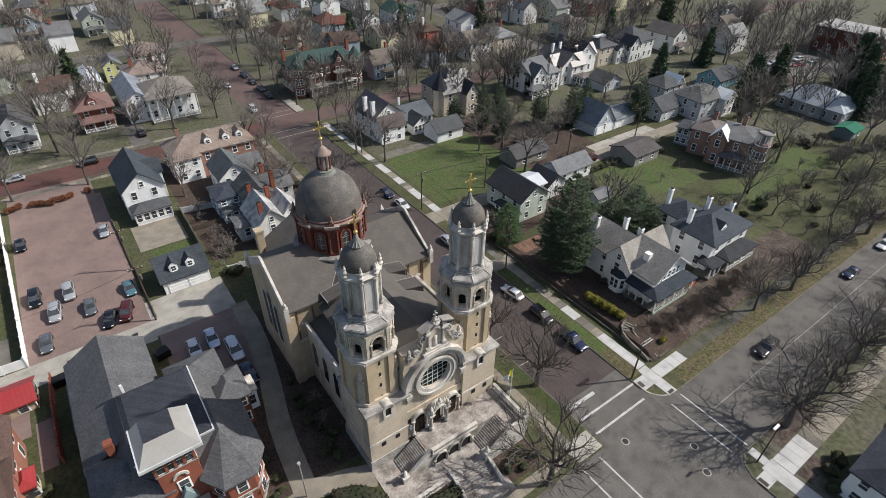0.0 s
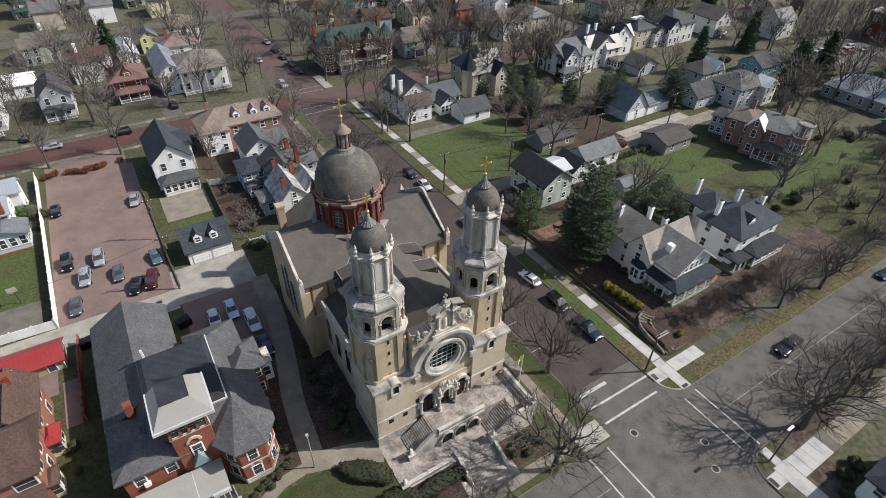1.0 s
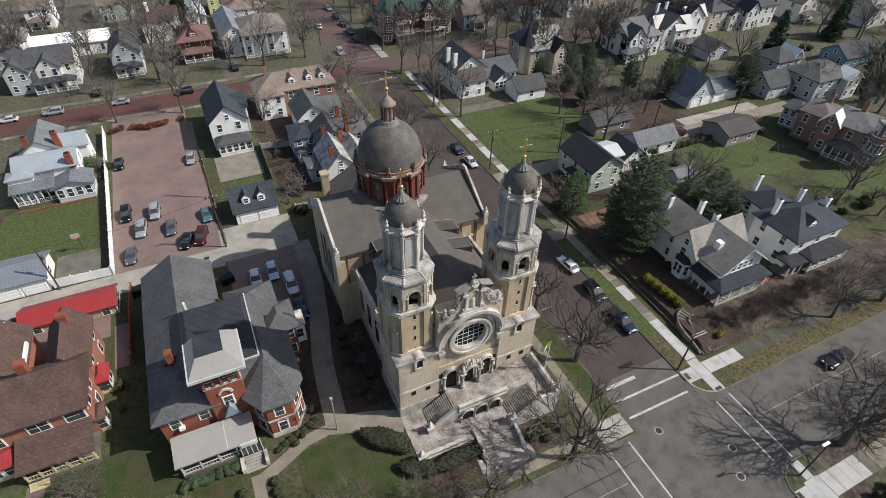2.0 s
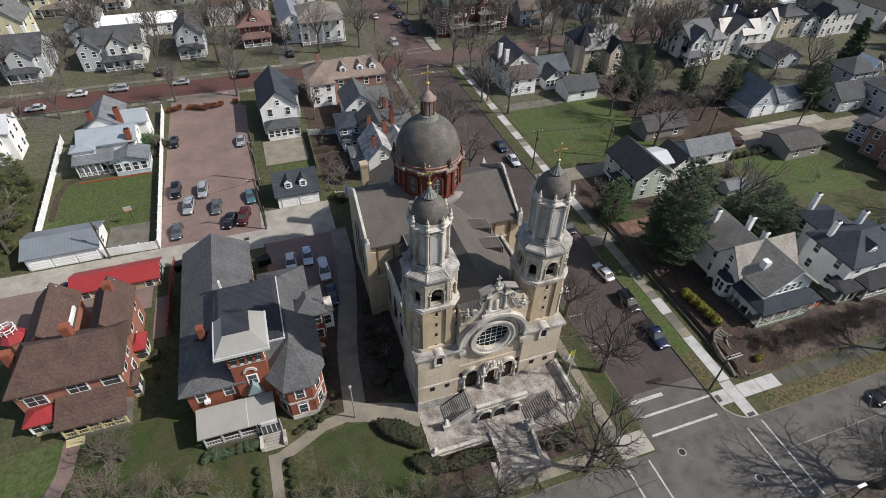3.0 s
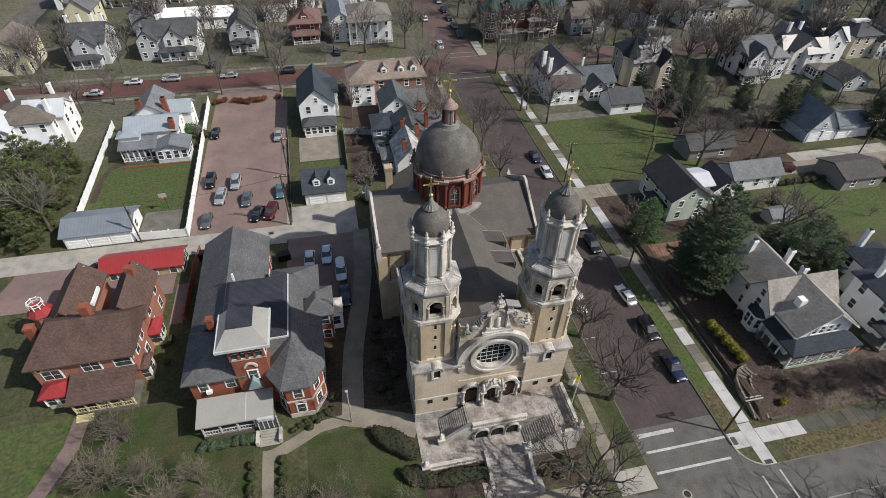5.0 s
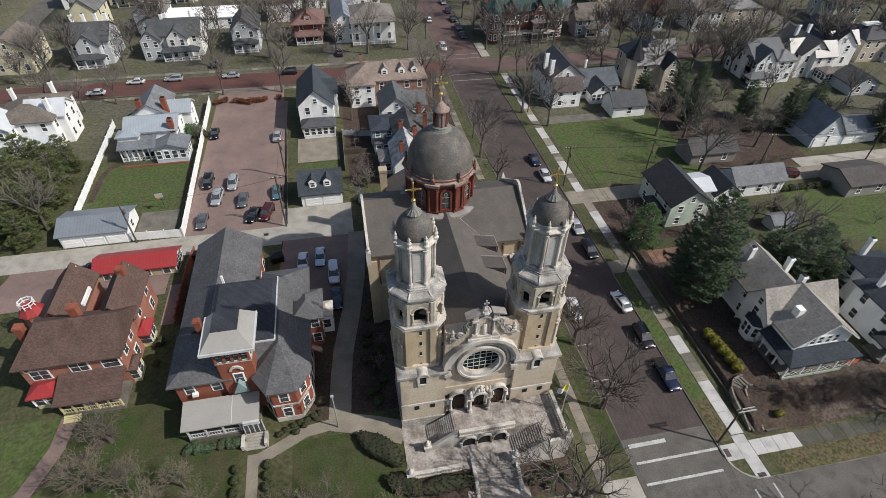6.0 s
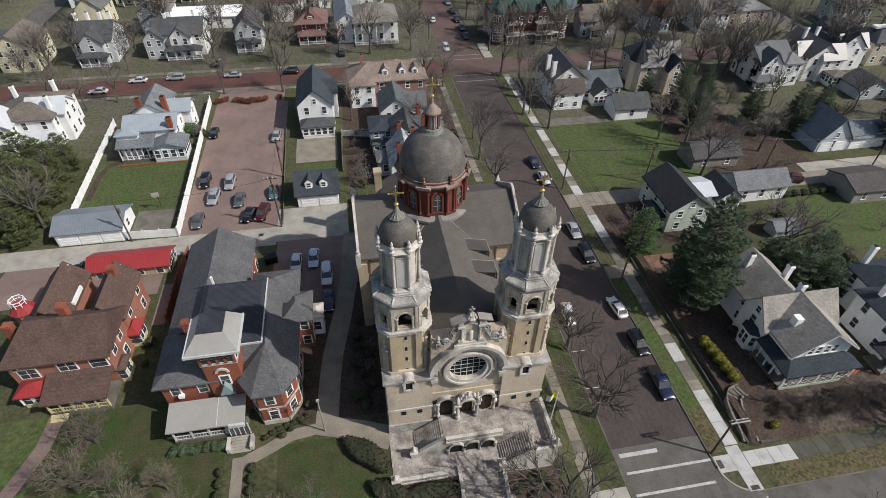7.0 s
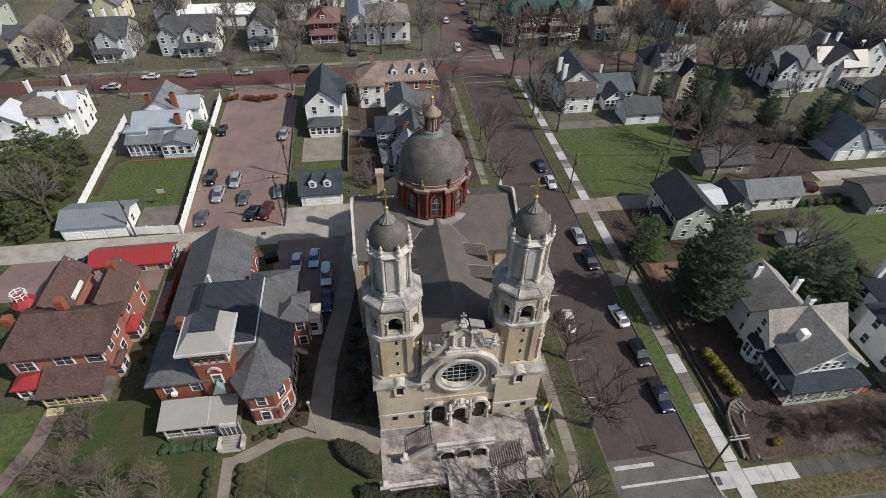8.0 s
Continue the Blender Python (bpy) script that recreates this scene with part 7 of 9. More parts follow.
wing(O2, 0, 0, 8, 12, 6.4, "gable", "y", 3.2, siding(OFFWHITE), slate((0.12, 0.105, 0.095)), faces="flr")
wing(O2, 2.6, -4.5, 6, 5.0, 6.0, "gable", "x", 2.9, siding(OFFWHITE), slate((0.12, 0.105, 0.095)), faces="fr")
wing(O2, -3.2, -1.5, 4.4, 4.4, 6.2, "gable", "x", 2.6, siding(OFFWHITE), slate((0.12, 0.105, 0.095)), faces="fl")
for x in (-1.5, 1.8):
    chimney(O2, x, 1.5, 8, 11.2, M["white_paint"], 0.7)
wing(O2, 3, -9, 4, 3.5, 3.0, "hip", "y", 0.8, siding(OFFWHITE), shingle((0.25, 0.22, 0.2)), storeys=1, faces="flr", cols=3)
O3 = house("house", "white house with black steep roofs", 123, 93)
wing(O3, 0, 0, 8, 13, 6.4, "gable", "y", 3.6, siding(WHITE), slate((0.045, 0.047, 0.055)), faces="flr")
wing(O3, 1.5, -3.5, 8, 5, 6.0, "gable", "x", 2.8, siding(WHITE), slate((0.045, 0.047, 0.055)), faces="fr")
O5 = house("house", "cream house with a black roof and white roof deck", 136, 93)
wing(O5, 0, 0, 9, 10, 6.4, "hip", "x", 2.6, siding(TAN), slate((0.045, 0.047, 0.055)), faces="flr")
part("roof_deck", boxes((-2.5, 2.5, -0.8, 0.8, 8.6, 9.2)), M["white_paint"], O5, "white roof deck")
wing(O5, 5.5, -3, 4, 7, 5.2, "gable", "y", 1.8, siding(OFFWHITE), shingle(SLATE), faces="fr", cols=2)
O6 = house("house", "large white house with steep dark slate hipped roofs", 152, 92)
wing(O6, 0, 0, 12, 13, 6.6, "hip", "y", 4.0, siding(OFFWHITE), shingle(SLATE), faces="flr")
wing(O6, -5, -4.6, 5, 5, 6.2, "gable", "y", 2.6, siding(OFFWHITE), slate((0.045, 0.047, 0.055)), faces="fl", cols=2)
O4 = house("garage", "grey garage with a dark roof and green lawn", 118, 73.5, category="garage")
wing(O4, 0, 0, 8, 7, 2.8, "gable", "y", 2.2, siding(GREYW), shingle(SLATE), storeys=1, faces="fr", cols=2)
U = house("house", "wide low house with a blue-grey metal hipped roof", 156, 25)
wing(U, 0, 0, 13, 18, 3.4, "hip", "y", 3.8, siding((0.35, 0.36, 0.36)), metal, storeys=1, faces="fl")
T = house("pavilion", "small open pavilion with a bright green roof", 143.5, 11.5, category="pavilion")
wing(T, 0, 0, 6, 4.5, 2.6, "gable", "x", 0.7, siding((0.16, 0.2, 0.2)), shingle((0.03, 0.22, 0.13)), storeys=1, faces="f")
V = house("house", "bright blue clapboard house with grey roof", 152.5, 55)
wing(V, 0, 0, 12, 8, 3.0, "gable", "x", 2.6, siding((0.16, 0.34, 0.42)), shingle(SLATE), storeys=1, faces="flr")
V2 = house("house", "small dark grey-roofed house with pale trim", 113, 49)
wing(V2, 0, 0, 8, 7, 3.4, "gable", "x", 2.6, siding(GREYW), shingle(SLATE), faces="flr")

X1 = house("house", "white house across the street with dark navy roof", 38.9, -38.3, 180)
wing(X1, 0, 0, 9, 9, 4.6, "hip", "x", 2.6, siding(WHITE), shingle((0.06, 0.065, 0.085)), faces="flr")
X2 = house("house", "white house across the street with a columned porch", 60, -42, 180)
wing(X2, 0, 0, 10, 11, 6.0, "hip", "y", 2.8, siding(WHITE), shingle(SLATE), faces="flr")
porch(X2, 0, -6.9, 9, 2.8, 2.8, shingle(SLATE), posts=5)

# far town: plain houses on a loose grid, each a thing of its own
rng = random.Random(11)
far_walls = [WHITE, WHITE, OFFWHITE, GREYW, YELLOW, TAN, SAGE, (0.30, 0.12, 0.09), (0.35, 0.42, 0.47), WHITE]
far_names = ["white", "white", "cream", "grey", "pale yellow", "tan", "sage green", "red brick", "pale blue", "white"]
far_roofs = [SLATE, GREY_ROOF, DARK, BROWN_ROOF, TAN_ROOF, (0.22, 0.22, 0.22), (0.32, 0.30, 0.27), (0.34, 0.34, 0.33), (0.26, 0.22, 0.19), (0.20, 0.08, 0.06), (0.06, 0.12, 0.10)]


def far_house(x, y, turn):
    FAR[0] = True
    i = rng.randrange(len(far_walls))
    wall, tiles = siding(far_walls[i]), shingle(rng.choice(far_roofs))
    h = house("house", "%s clapboard house with a pitched roof among bare trees" % far_names[i], x, y, turn)
    w, d, e = rng.uniform(7, 10), rng.uniform(9, 13), rng.uniform(5.2, 6.6)
    kind = rng.choice(("gable", "gable", "hip"))
    wing(h, 0, 0, w, d, e, kind, rng.choice("yx"), rng.uniform(2.2, 3.4), wall, tiles, faces="flr" if y < 160 else ("f" if y < 240 else ""), cols=2)
    if rng.random() < 0.6:
        wing(h, rng.choice((-1, 1)) * w * 0.4, -d * 0.3, w * 0.6, d * 0.5, e * 0.95, "gable", "x", 2.0, wall, tiles, faces="f", cols=2)
    if rng.random() < 0.7:
        porch(h, 0, -d / 2 - 1.3, w * 0.8, 2.6, 2.8, tiles, posts=3, rail=False)
    if rng.random() < 0.7:
        chimney(h, w * 0.2, 1, e + 1, e + 4.2, M["red_brick"] if rng.random() < 0.5 else M["white_paint"], 0.7)


for y, turn in ((148, 180), (174, 0), (209, 180), (232, 0), (262, 180), (298, 0)):
    x = -190
    while x < 250:
        x += rng.uniform(15, 22)
        if 8 < x < 36 or -115 < x < -93 or 121 < x < 143 or (y == 148 and -62 < x < -36) or (y == 148 and 28 < x < 60) or (y in (148, 174) and -24 < x < 13):
            rng.random()
            continue
        if y > 240 and -60 > x:
            continue
        far_house(x, y + rng.uniform(-3, 3), turn + rng.uniform(-3, 3))
for x, y, t in ((66, 124, 0), (84, 125, 0), (101, 122, 0), (116, 124, 0), (150, 122, 0), (172, 90, 0), (190, 74, 90), (208, 88, 0), (-122, 86, 0), (-125, 124, 0), (-142, 122, 0), (222, 96, 0), (195, 16, 0), (-118, 60, 0)):
    far_house(x, y, t)



# ---- trees ----
def bare_tree(seed, height, spread, levels=5, fine=0.022, kids=3, trunk=0.24, twig="twig", crook=0.13, limbs_from_trunk=0, open_out=1.0):
    """A leafless tree: a mesh of trunk and limbs, and a mesh of twigs. crook: how much the limbs bend."""
    r = random.Random(seed)
    limbs, twigs = bmesh.new(), bmesh.new()

    def grow(p, way, ln, rad, level):
        if level == levels:
            spike(twigs, p, Vector(p) + (Vector(way) + Vector((r.uniform(-1, 1), r.uniform(-1, 1), r.uniform(-0.4, 0.7))) * 0.15) * ln, fine * 1.25)
            return
        steps = 3 if level < 2 else 2
        q, v = Vector(p), Vector(way)
        for k in range(steps):
            v = (v + Vector((r.uniform(-1, 1), r.uniform(-1, 1), r.uniform(-0.4, 0.7))) * (0.06 if level == 0 else crook)).normalized()
            n = q + v * ln / steps
            r0, r1 = rad * (1 - 0.45 * k / steps), rad * (1 - 0.45 * (k + 1) / steps)
            tube(limbs if level < 3 else twigs, q, n, max(r0, fine), max(r1, fine * 0.8), 6 if level == 0 else (5 if level < 2 else 3), False)
            q = n
            if level and level < levels and k < steps - 1:
                side = v.orthogonal().normalized()
                side.rotate(Matrix.Rotation(r.uniform(0, 6.28), 3, v))
                grow(q, (v * 0.75 + side * r.uniform(0.5, 0.9)).normalized(), ln * r.uniform(0.5, 0.7), rad * 0.55, level + 1)
        if level < levels:
            n = limbs_from_trunk if limbs_from_trunk and level == 0 else kids + (1 if level == 0 else 0) + (r.random() < 0.4)
            turn0 = r.uniform(0, 6.28)
            for k in range(n):
                side = v.orthogonal().normalized()
                side.rotate(Matrix.Rotation(turn0 + 6.28 * k / n + r.uniform(-0.4, 0.4), 3, v))
                tilt = r.uniform(0.35, 0.75) * spread * (1.0 if level == 0 else open_out)
                grow(q, (v + side * tilt + Vector((0, 0, 0.12))).normalized(), ln * r.uniform(0.62, 0.82), rad * 0.58, level + 1)

    first = height * 0.27
    grow((0, 0, -0.2), (0, 0, 1), first, trunk, 0)
    top = max(v.co.z for v in twigs.verts)
    for b in (limbs, twigs):
        bmesh.ops.scale(b, vec=(height / top,) * 3, verts=b.verts)
    return mesh("trunk", limbs, M["bark"]), mesh("crown", twigs, M[twig])


def leafy(bm, centre, radius, count, size, r, flat=0.8):
    """Scatters small folded leaves or needle tufts in a clump."""
    for _ in range(count):
        d = Vector((r.gauss(0, 1), r.gauss(0, 1), r.gauss(0, 1))).normalized() * radius * r.uniform(0.55, 1.0)
        d.z *= flat
        p = Vector(centre) + d
        a = Vector((r.uniform(-1, 1), r.uniform(-1, 1), r.uniform(-0.3, 0.6))).normalized() * size * r.uniform(0.6, 1.3)
        b = a.orthogonal().normalized() * size * 0.45
        b.rotate(Matrix.Rotation(r.uniform(0, 6.28), 3, a.normalized()))
        v = [bm.verts.new(p + w) for w in (-b - a * 0.3, b - a * 0.3, a * 1.1)]
        bm.faces.new(v)


def conifer(seed, height, width, material, tufts=34, size=0.42, tiers=15, droop=0.15, rough=0.3):
    """An evergreen: a trunk with whorls of boughs, each carrying clumps of needles."""
    r = random.Random(seed)
    t, c = bmesh.new(), bmesh.new()
    tube(t, (0, 0, -0.2), (0, 0, height * 0.95), width * 0.045 + 0.08, 0.04, 7)
    for k in range(tiers):
        u = (k + 0.5) / tiers
        z = height * (0.08 + 0.9 * u)
        reach = width * (1 - u) ** 0.75 * r.uniform(1 - rough, 1 + rough * 0.4) + 0.25
        n = max(4, int(9 * (1 - u) + 3))
        for i in range(n):
            a = 6.28 * (i + r.random() * 0.8) / n
            ln = reach * r.uniform(0.7, 1.08)
            end = Vector((math.cos(a) * ln, math.sin(a) * ln, z - droop * ln + r.uniform(-0.3, 0.3)))
            tube(t, (0, 0, z), end, 0.06, 0.02, 3)
            m = max(2, int(ln / (width * 0.2)))
            for j in range(m):
                f = (j + 1) / m
                leafy(c, end * f + Vector((0, 0, z * (1 - f) + 0.1)), 0.35 + 0.22 * width * 0.5 * (1 - 0.4 * f), tufts, size, r, 0.6)
    return mesh("trunk", t, M["bark"]), mesh("crown", c, material)


def pine_mesh(seed, height, reach, material, whorls=17, needles=11, size=0.55, base=0.1, lift=0.12):
    """A pine: whorls of uneven boughs that carry flat sprays of needles, with gaps between the layers."""
    r = random.Random(seed)
    t, verts, faces = bmesh.new(), [], []
    tube(t, (0, 0, -0.2), (0, 0, height * 0.96), reach * 0.05 + 0.08, 0.04, 7)

    def tuft(p, way):
        for _ in range(needles):
            d = (way + Vector((r.gauss(0, 0.7), r.gauss(0, 0.7), r.gauss(0.25, 0.35)))).normalized() * size * r.uniform(0.6, 1.2)
            e = d.cross(Vector((r.uniform(-0.5, 0.5), r.uniform(-0.5, 0.5), 1))).normalized() * size * 0.13
            n = len(verts)
            verts.extend(tuple(v) for v in (p - e, p + e, p + d))
            faces.append((n, n + 1, n + 2))

    for k in range(whorls):
        u = k / (whorls - 1)
        z = height * (base + (0.97 - base) * u)
        wide = reach * (0.68 + 0.32 * min(1.0, u / 0.3)) * (1 - u) ** 0.55 + 0.3
        n = r.choice((5, 6, 7)) if u < 0.8 else 4
        turn = r.uniform(0, 6.28)
        for i in range(n):
            a = turn + 6.28 * (i + r.uniform(-0.25, 0.25)) / n
            ln = wide * r.choice((0.55, 0.8, 0.95, 1.0, 1.12)) * r.uniform(0.9, 1.05)
            out = Vector((math.cos(a), math.sin(a), 0))
            side = Vector((-out.y, out.x, 0))
            droop = r.uniform(-0.05, 0.12)
            curve = lambda f: Vector((0, 0, z)) + out * ln * f + Vector((0, 0, ln * (lift * f * f * 2.2 - droop * f)))
            for f0, f1 in ((0, 0.5), (0.5, 1.0)):
                tube(t, curve(f0), curve(f1), 0.07 * (1.1 - f0), 0.07 * (1.1 - f1), 3, False)
            m = max(3, int(ln * 1.9))
            for j in range(m):
                f = 0.3 + 0.7 * (j + 0.5) / m
                p = curve(f)
                span = ln * 0.42 * (1.15 - f) + 0.25
                for sgn in (-1, 1):
                    q = max(1, int(span / 0.5))
                    for x in range(q):
                        way = (out * 0.8 + side * sgn * 0.8).normalized()
                        tuft(p + way * span * (x + 0.6) / q + Vector((0, 0, r.uniform(-0.12, 0.18))), way)
            tuft(curve(1.0), out)
    d = bpy.data.meshes.new("crown")
    d.from_pydata(verts, [], faces)
    d.materials.append(material)
    return mesh("trunk", t, M["bark"]), d


def shrub_mesh(seed, w, d, h, material, count=260, size=0.16, core=0.0):
    r = random.Random(seed)
    c = bmesh.new()
    if core:
        bmesh.ops.create_icosphere(c, subdivisions=3, radius=1.0)
        for v in c.verts:
            k = core * (1 + 0.1 * math.sin(5 * v.co.x + 3 * v.co.y) + r.uniform(-0.05, 0.05))
            v.co = Vector((v.co.x * w * 0.5 * k, v.co.y * d * 0.5 * k, max(0.0, h * 0.5 + v.co.z * h * 0.5 * k)))
        skin = [v.co.copy() for v in c.verts if v.co.z > 0.03]
        for _ in range(count):
            p = r.choice(skin) + Vector((r.uniform(-1, 1), r.uniform(-1, 1), r.uniform(-1, 1))) * size * 0.7
            a = Vector((r.uniform(-1, 1), r.uniform(-1, 1), r.uniform(-0.2, 0.9))).normalized() * size
            e = a.orthogonal().normalized() * size * 0.5
            e.rotate(Matrix.Rotation(r.uniform(0, 6.28), 3, a.normalized()))
            c.faces.new([c.verts.new(p + q) for q in (-e, e, a)])
        return mesh("leaves", c, material)
    for _ in range(count // 12):
        p = (r.uniform(-w, w) * 0.36, r.uniform(-d, d) * 0.36, h * r.uniform(0.3, 0.72))
        leafy(c, p, min(w, d, h * 2) * 0.26, 12, size, r)
    return mesh("leaves", c, material)


def plant(name, label, category, meshes, x, y, s=1.0, turn=0.0, group="", z=None):
    top = thing(name, label, category, Matrix.Translation((x, y, hgt(x, y) if z is None else z)) @ Matrix.Rotation(turn, 4, "Z") @ Matrix.Scale(s, 4), group)
    for m in meshes:
        part(m.name.split(".")[0], m, None, top)
    return top


NEAR = [bare_tree(s, 9, sp, 6, 0.010, 2, tr, "near_twig", 0.07, 4, 0.72) for s, sp, tr in ((3, 1.6, 0.3), (8, 1.45, 0.28), (21, 1.7, 0.3))]
THIN = [bare_tree(s, 13, sp, 4, 0.036, 3, 0.26) for s, sp in ((61, 1.05), (62, 0.9), (65, 1.2), (66, 0.85))]
WOOD = [bare_tree(s, 13, sp, 4, 0.05, 2, 0.26) for s, sp in ((71, 1.2), (72, 1.0), (75, 1.3), (76, 0.95))]
MID = [bare_tree(s, 13, sp, 5, 0.022, 2, 0.26) for s, sp in ((31, 1.1), (32, 0.95), (35, 1.25), (36, 0.85))]
BUSH = [bare_tree(s, 4.0, 1.5, 4, 0.024, 2, 0.09) for s in (41, 42)]
THICKET = [bare_tree(s, 3.2, 1.6, 5, 0.014, 3, 0.05, "hedge_twig") for s in (43, 46)]
tr = random.Random(5)

for x, y, s, k in ((7.6, -13.4, 1.4, 1), (16.4, -1.9, 1.3, 1), (16.4, 8.4, 1.15, 2)):
    plant("bare_tree", "leafless spreading street tree beside the kerb", "tree", NEAR[k], x, y, s, k * 2.0, "bare street trees")
for x, y, s, k in ((-3.6, -13.2, 0.7, 1), (-8.5, -13.2, 0.75, 2), (-42.6, 3.6, 0.75, 2), (-18, -9.5, 0.7, 2), (-60, 2, 0.8, 1)):
    plant("bare_tree", "leafless tree standing on the front lawn", "tree", NEAR[k], x, y, s, x, "bare trees on the lawn")
LAWN = [bare_tree(s, 7.5, 1.15, 6, 0.012, 2, 0.17, "lawn_twig") for s in (51, 54)]
for n, (x, y, s) in enumerate(((-42.9, -2.2, 1.05), (-39, -3, 0.95), (-36, -7, 1.0), (-54, -8, 1.0), (-44, -8, 1.05), (-31, -8, 0.9), (-33.5, -3.5, 0.7), (-40, -10, 1.0), (-28.5, -10.5, 1.0), (-49, -10, 1.0), (-20, -10.6, 0.95), (-15, -11.3, 0.7), (-11.6, -10.6, 0.65), (-22.6, -9.4, 0.85))):
    plant("bare_tree", "leafless many-stemmed tan tree on the front lawn", "tree", LAWN[n % 2], x, y, s, x, "bare trees on the lawn")
for x, y, s, k in ((38.7, -25.7, 1.45, 0), (48, -25.8, 1.25, 2), (58, -25.8, 1.25, 0), (67, -12.2, 1.1, 2), (97, -12.2, 1.3, 2), (110, -12.2, 1.3, 0), (67, -27, 1.4, 2), (78, -27, 1.4, 1), (90, -27, 1.4, 2), (102, -27, 1.4, 0)):
    plant("bare_tree", "leafless street tree on the verge", "tree", NEAR[k], x, y, s, x * 1.3, "bare street trees")
FAN = [bare_tree(s, 8.5, 1.25, 6, 0.012, 2, 0.17, "near_twig") for s in (57, 58)]
for n, (x, y, s) in enumerate(((56.6, -11.3, 1.2), (81.4, -10.6, 1.25), (74.0, -11.6, 0.9), (88.0, 2.2, 1.1), (92.0, -11.0, 1.1))):
    plant("bare_tree", "leafless many-stemmed grey tree on the bank by the street", "tree", FAN[n % 2], x, y, s, x, "bare trees on the bank")
street_spots = [(33.5, 68), (33.8, 86), (29.6, 75), (29.5, 96), (15.4, 46), (15.2, 58), (15.6, 66), (13.5, 92), (9, 92), (-26, 95), (-44, 113.5), (-66, 113), (-84, 113), (-64, 95), (-78, 95), (34, 94), (44, 95), (54, 95), (46, 112), (58, 95), (64, 112), (75, 97), (30.5, 113), (29.6, 124), (29.5, 140), (15, 124), (14.8, 142), (29.5, 160), (15, 165), (-45, 137)]
yard_spots = [(-62, 137), (-30, 138), (90, 70), (60, 56), (56, 60), (75, 52), (110, 66), (116, 62), (92, 10), (84, 8), (112, 14), (120, 30), (124, 44), (108, -4), (116, 2), (98, -5), (122, -2), (134, -3), (-66, 60), (-64, 48), (-70, 92), (-96, 96), (-88, 60), (-40, 96), (4, 70), (-10, 78), (8, 66), (10, 84), (58, 45.5), (48, 26), (56, 20)]
for n, (x, y) in enumerate(street_spots + yard_spots):
    if not on_road(x, y):
        plant("bare_tree", "leafless grey-brown street tree", "tree", MID[n % 4], x, y, tr.uniform(0.7, 1.15), n * 1.7, "bare trees of the town")


def woods(name, label, places):
    """Many distant bare trees as one mesh."""
    arrays = []
    for a, b in WOOD:
        v, f, base = [], [], 0
        for m in (a, b):
            co = np.empty(len(m.vertices) * 3)
            m.vertices.foreach_get("co", co)
            v.append(co.reshape(-1, 3))
            f += [tuple(base + i for i in p.vertices) for p in m.polygons]
            base += len(m.vertices)
        arrays.append((np.concatenate(v), f))
    verts, faces, base = [], [], 0
    for n, (x, y, s, t) in enumerate(places):
        v, f = arrays[n % len(arrays)]
        c, k = math.cos(t), math.sin(t)
        verts.append(v @ np.array([[c, k, 0], [-k, c, 0], [0, 0, 1]]) * s + (x, y, hgt(x, y)))
        faces += [tuple(base + i for i in p) for p in f]
        base += len(v)
    d = bpy.data.meshes.new(name)
    d.from_pydata(np.concatenate(verts).tolist(), [], faces)
    d.materials.append(M["twig"])
    tagged(new(name, d), label, "trees", kind="stuff")


far_trees, n = [], 0
while n < 740:
    x, y = tr.uniform(-200, 260), 112 + 215 * tr.random() ** 1.2
    if tr.random() < 0.28:
        x, y = tr.uniform(62, 260), tr.uniform(-8, 112)
    if tr.random() < 0.06:
        x, y = tr.uniform(-190, -84), tr.uniform(30, 112)
    if on_road(x, y) or on_road(x + 1.5, y) or on_road(x - 1.5, y) or (x < 128 and y < 60 and x > 0) or (60 < x < 160 and 52 < y < 84):
        continue
    n += 1
    if y < 132 and -95 < x < 15 and n % 3:
        continue
    if y < 134 and x < 118:
        plant("bare_tree", "leafless grey-brown tree between the houses", "tree", THIN[n % 4], x, y, tr.uniform(0.7, 1.25), n * 1.7, "bare trees of the town")
    else:
        far_trees.append((x, y, tr.uniform(0.7, 1.3), n * 1.7))
woods("far_woods", "distant leafless grey-brown trees among the houses", far_trees)
for x, y, s in ((38, -4, 0.7), (44, -5, 0.8), (50, -5, 0.8), (57, -6, 0.7), (64, -6, 0.8), (70, -6.5, 0.9), (40, 2, 0.6), (36.8, 16, 0.8), (6, 50, 0.8), (-8, 58, 0.8), (-10, 66, 0.7), (12, 74, 0.7), (34, 30, 0.8), (37, 33, 0.8), (36, 26, 0.7), (70, 64, 0.9), (64, 62, 0.9), (-43, 75, 0.8), (66, 22, 0.8), (80, 24, 0.7), (90, 26, 0.6), (112, 22, 0.7), (-20, 4, 0.6), (-11, 8, 0.6), (-10.5, 12, 0.6), (15, 33, 0.7), (14, 30, 0.6),  (72, 44.8, 0.6), (76, 45, 0.7)):
    plant("bare_shrub", "leafless brown shrub on bare ground", "shrub", BUSH[int(x) % 2], x, y, s, x, "bare shrubs")

PINE = pine_mesh(7, 19.0, 5.6, M["pine"], 24, 13, 0.58, 0.07)
PINE3 = pine_mesh(8, 9.0, 3.9, M["pine"], 13, 12, 0.5, 0.06)
PINE2 = pine_mesh(9, 8.6, 3.2, M["juniper"], 15, 12, 0.42, 0.06, 0.05)
CEDAR = [pine_mesh(n, 8.2, 3.6, M["cedar"], 13, 12, 0.5, 0.05, 0.08) for n in (13, 14)]
BLUE = pine_mesh(18, 9.5, 3.4, M["blue_pine"], 15, 12, 0.45, 0.05, 0.05)
SPRUCE = conifer(12, 14, 3.4, M["pine"], 15, 0.55, 18, 0.25)
plant("pine_tree", "tall dense dark green pine beside the white house", "tree", PINE, 37.4, 13.9, 1.0, 0.6)
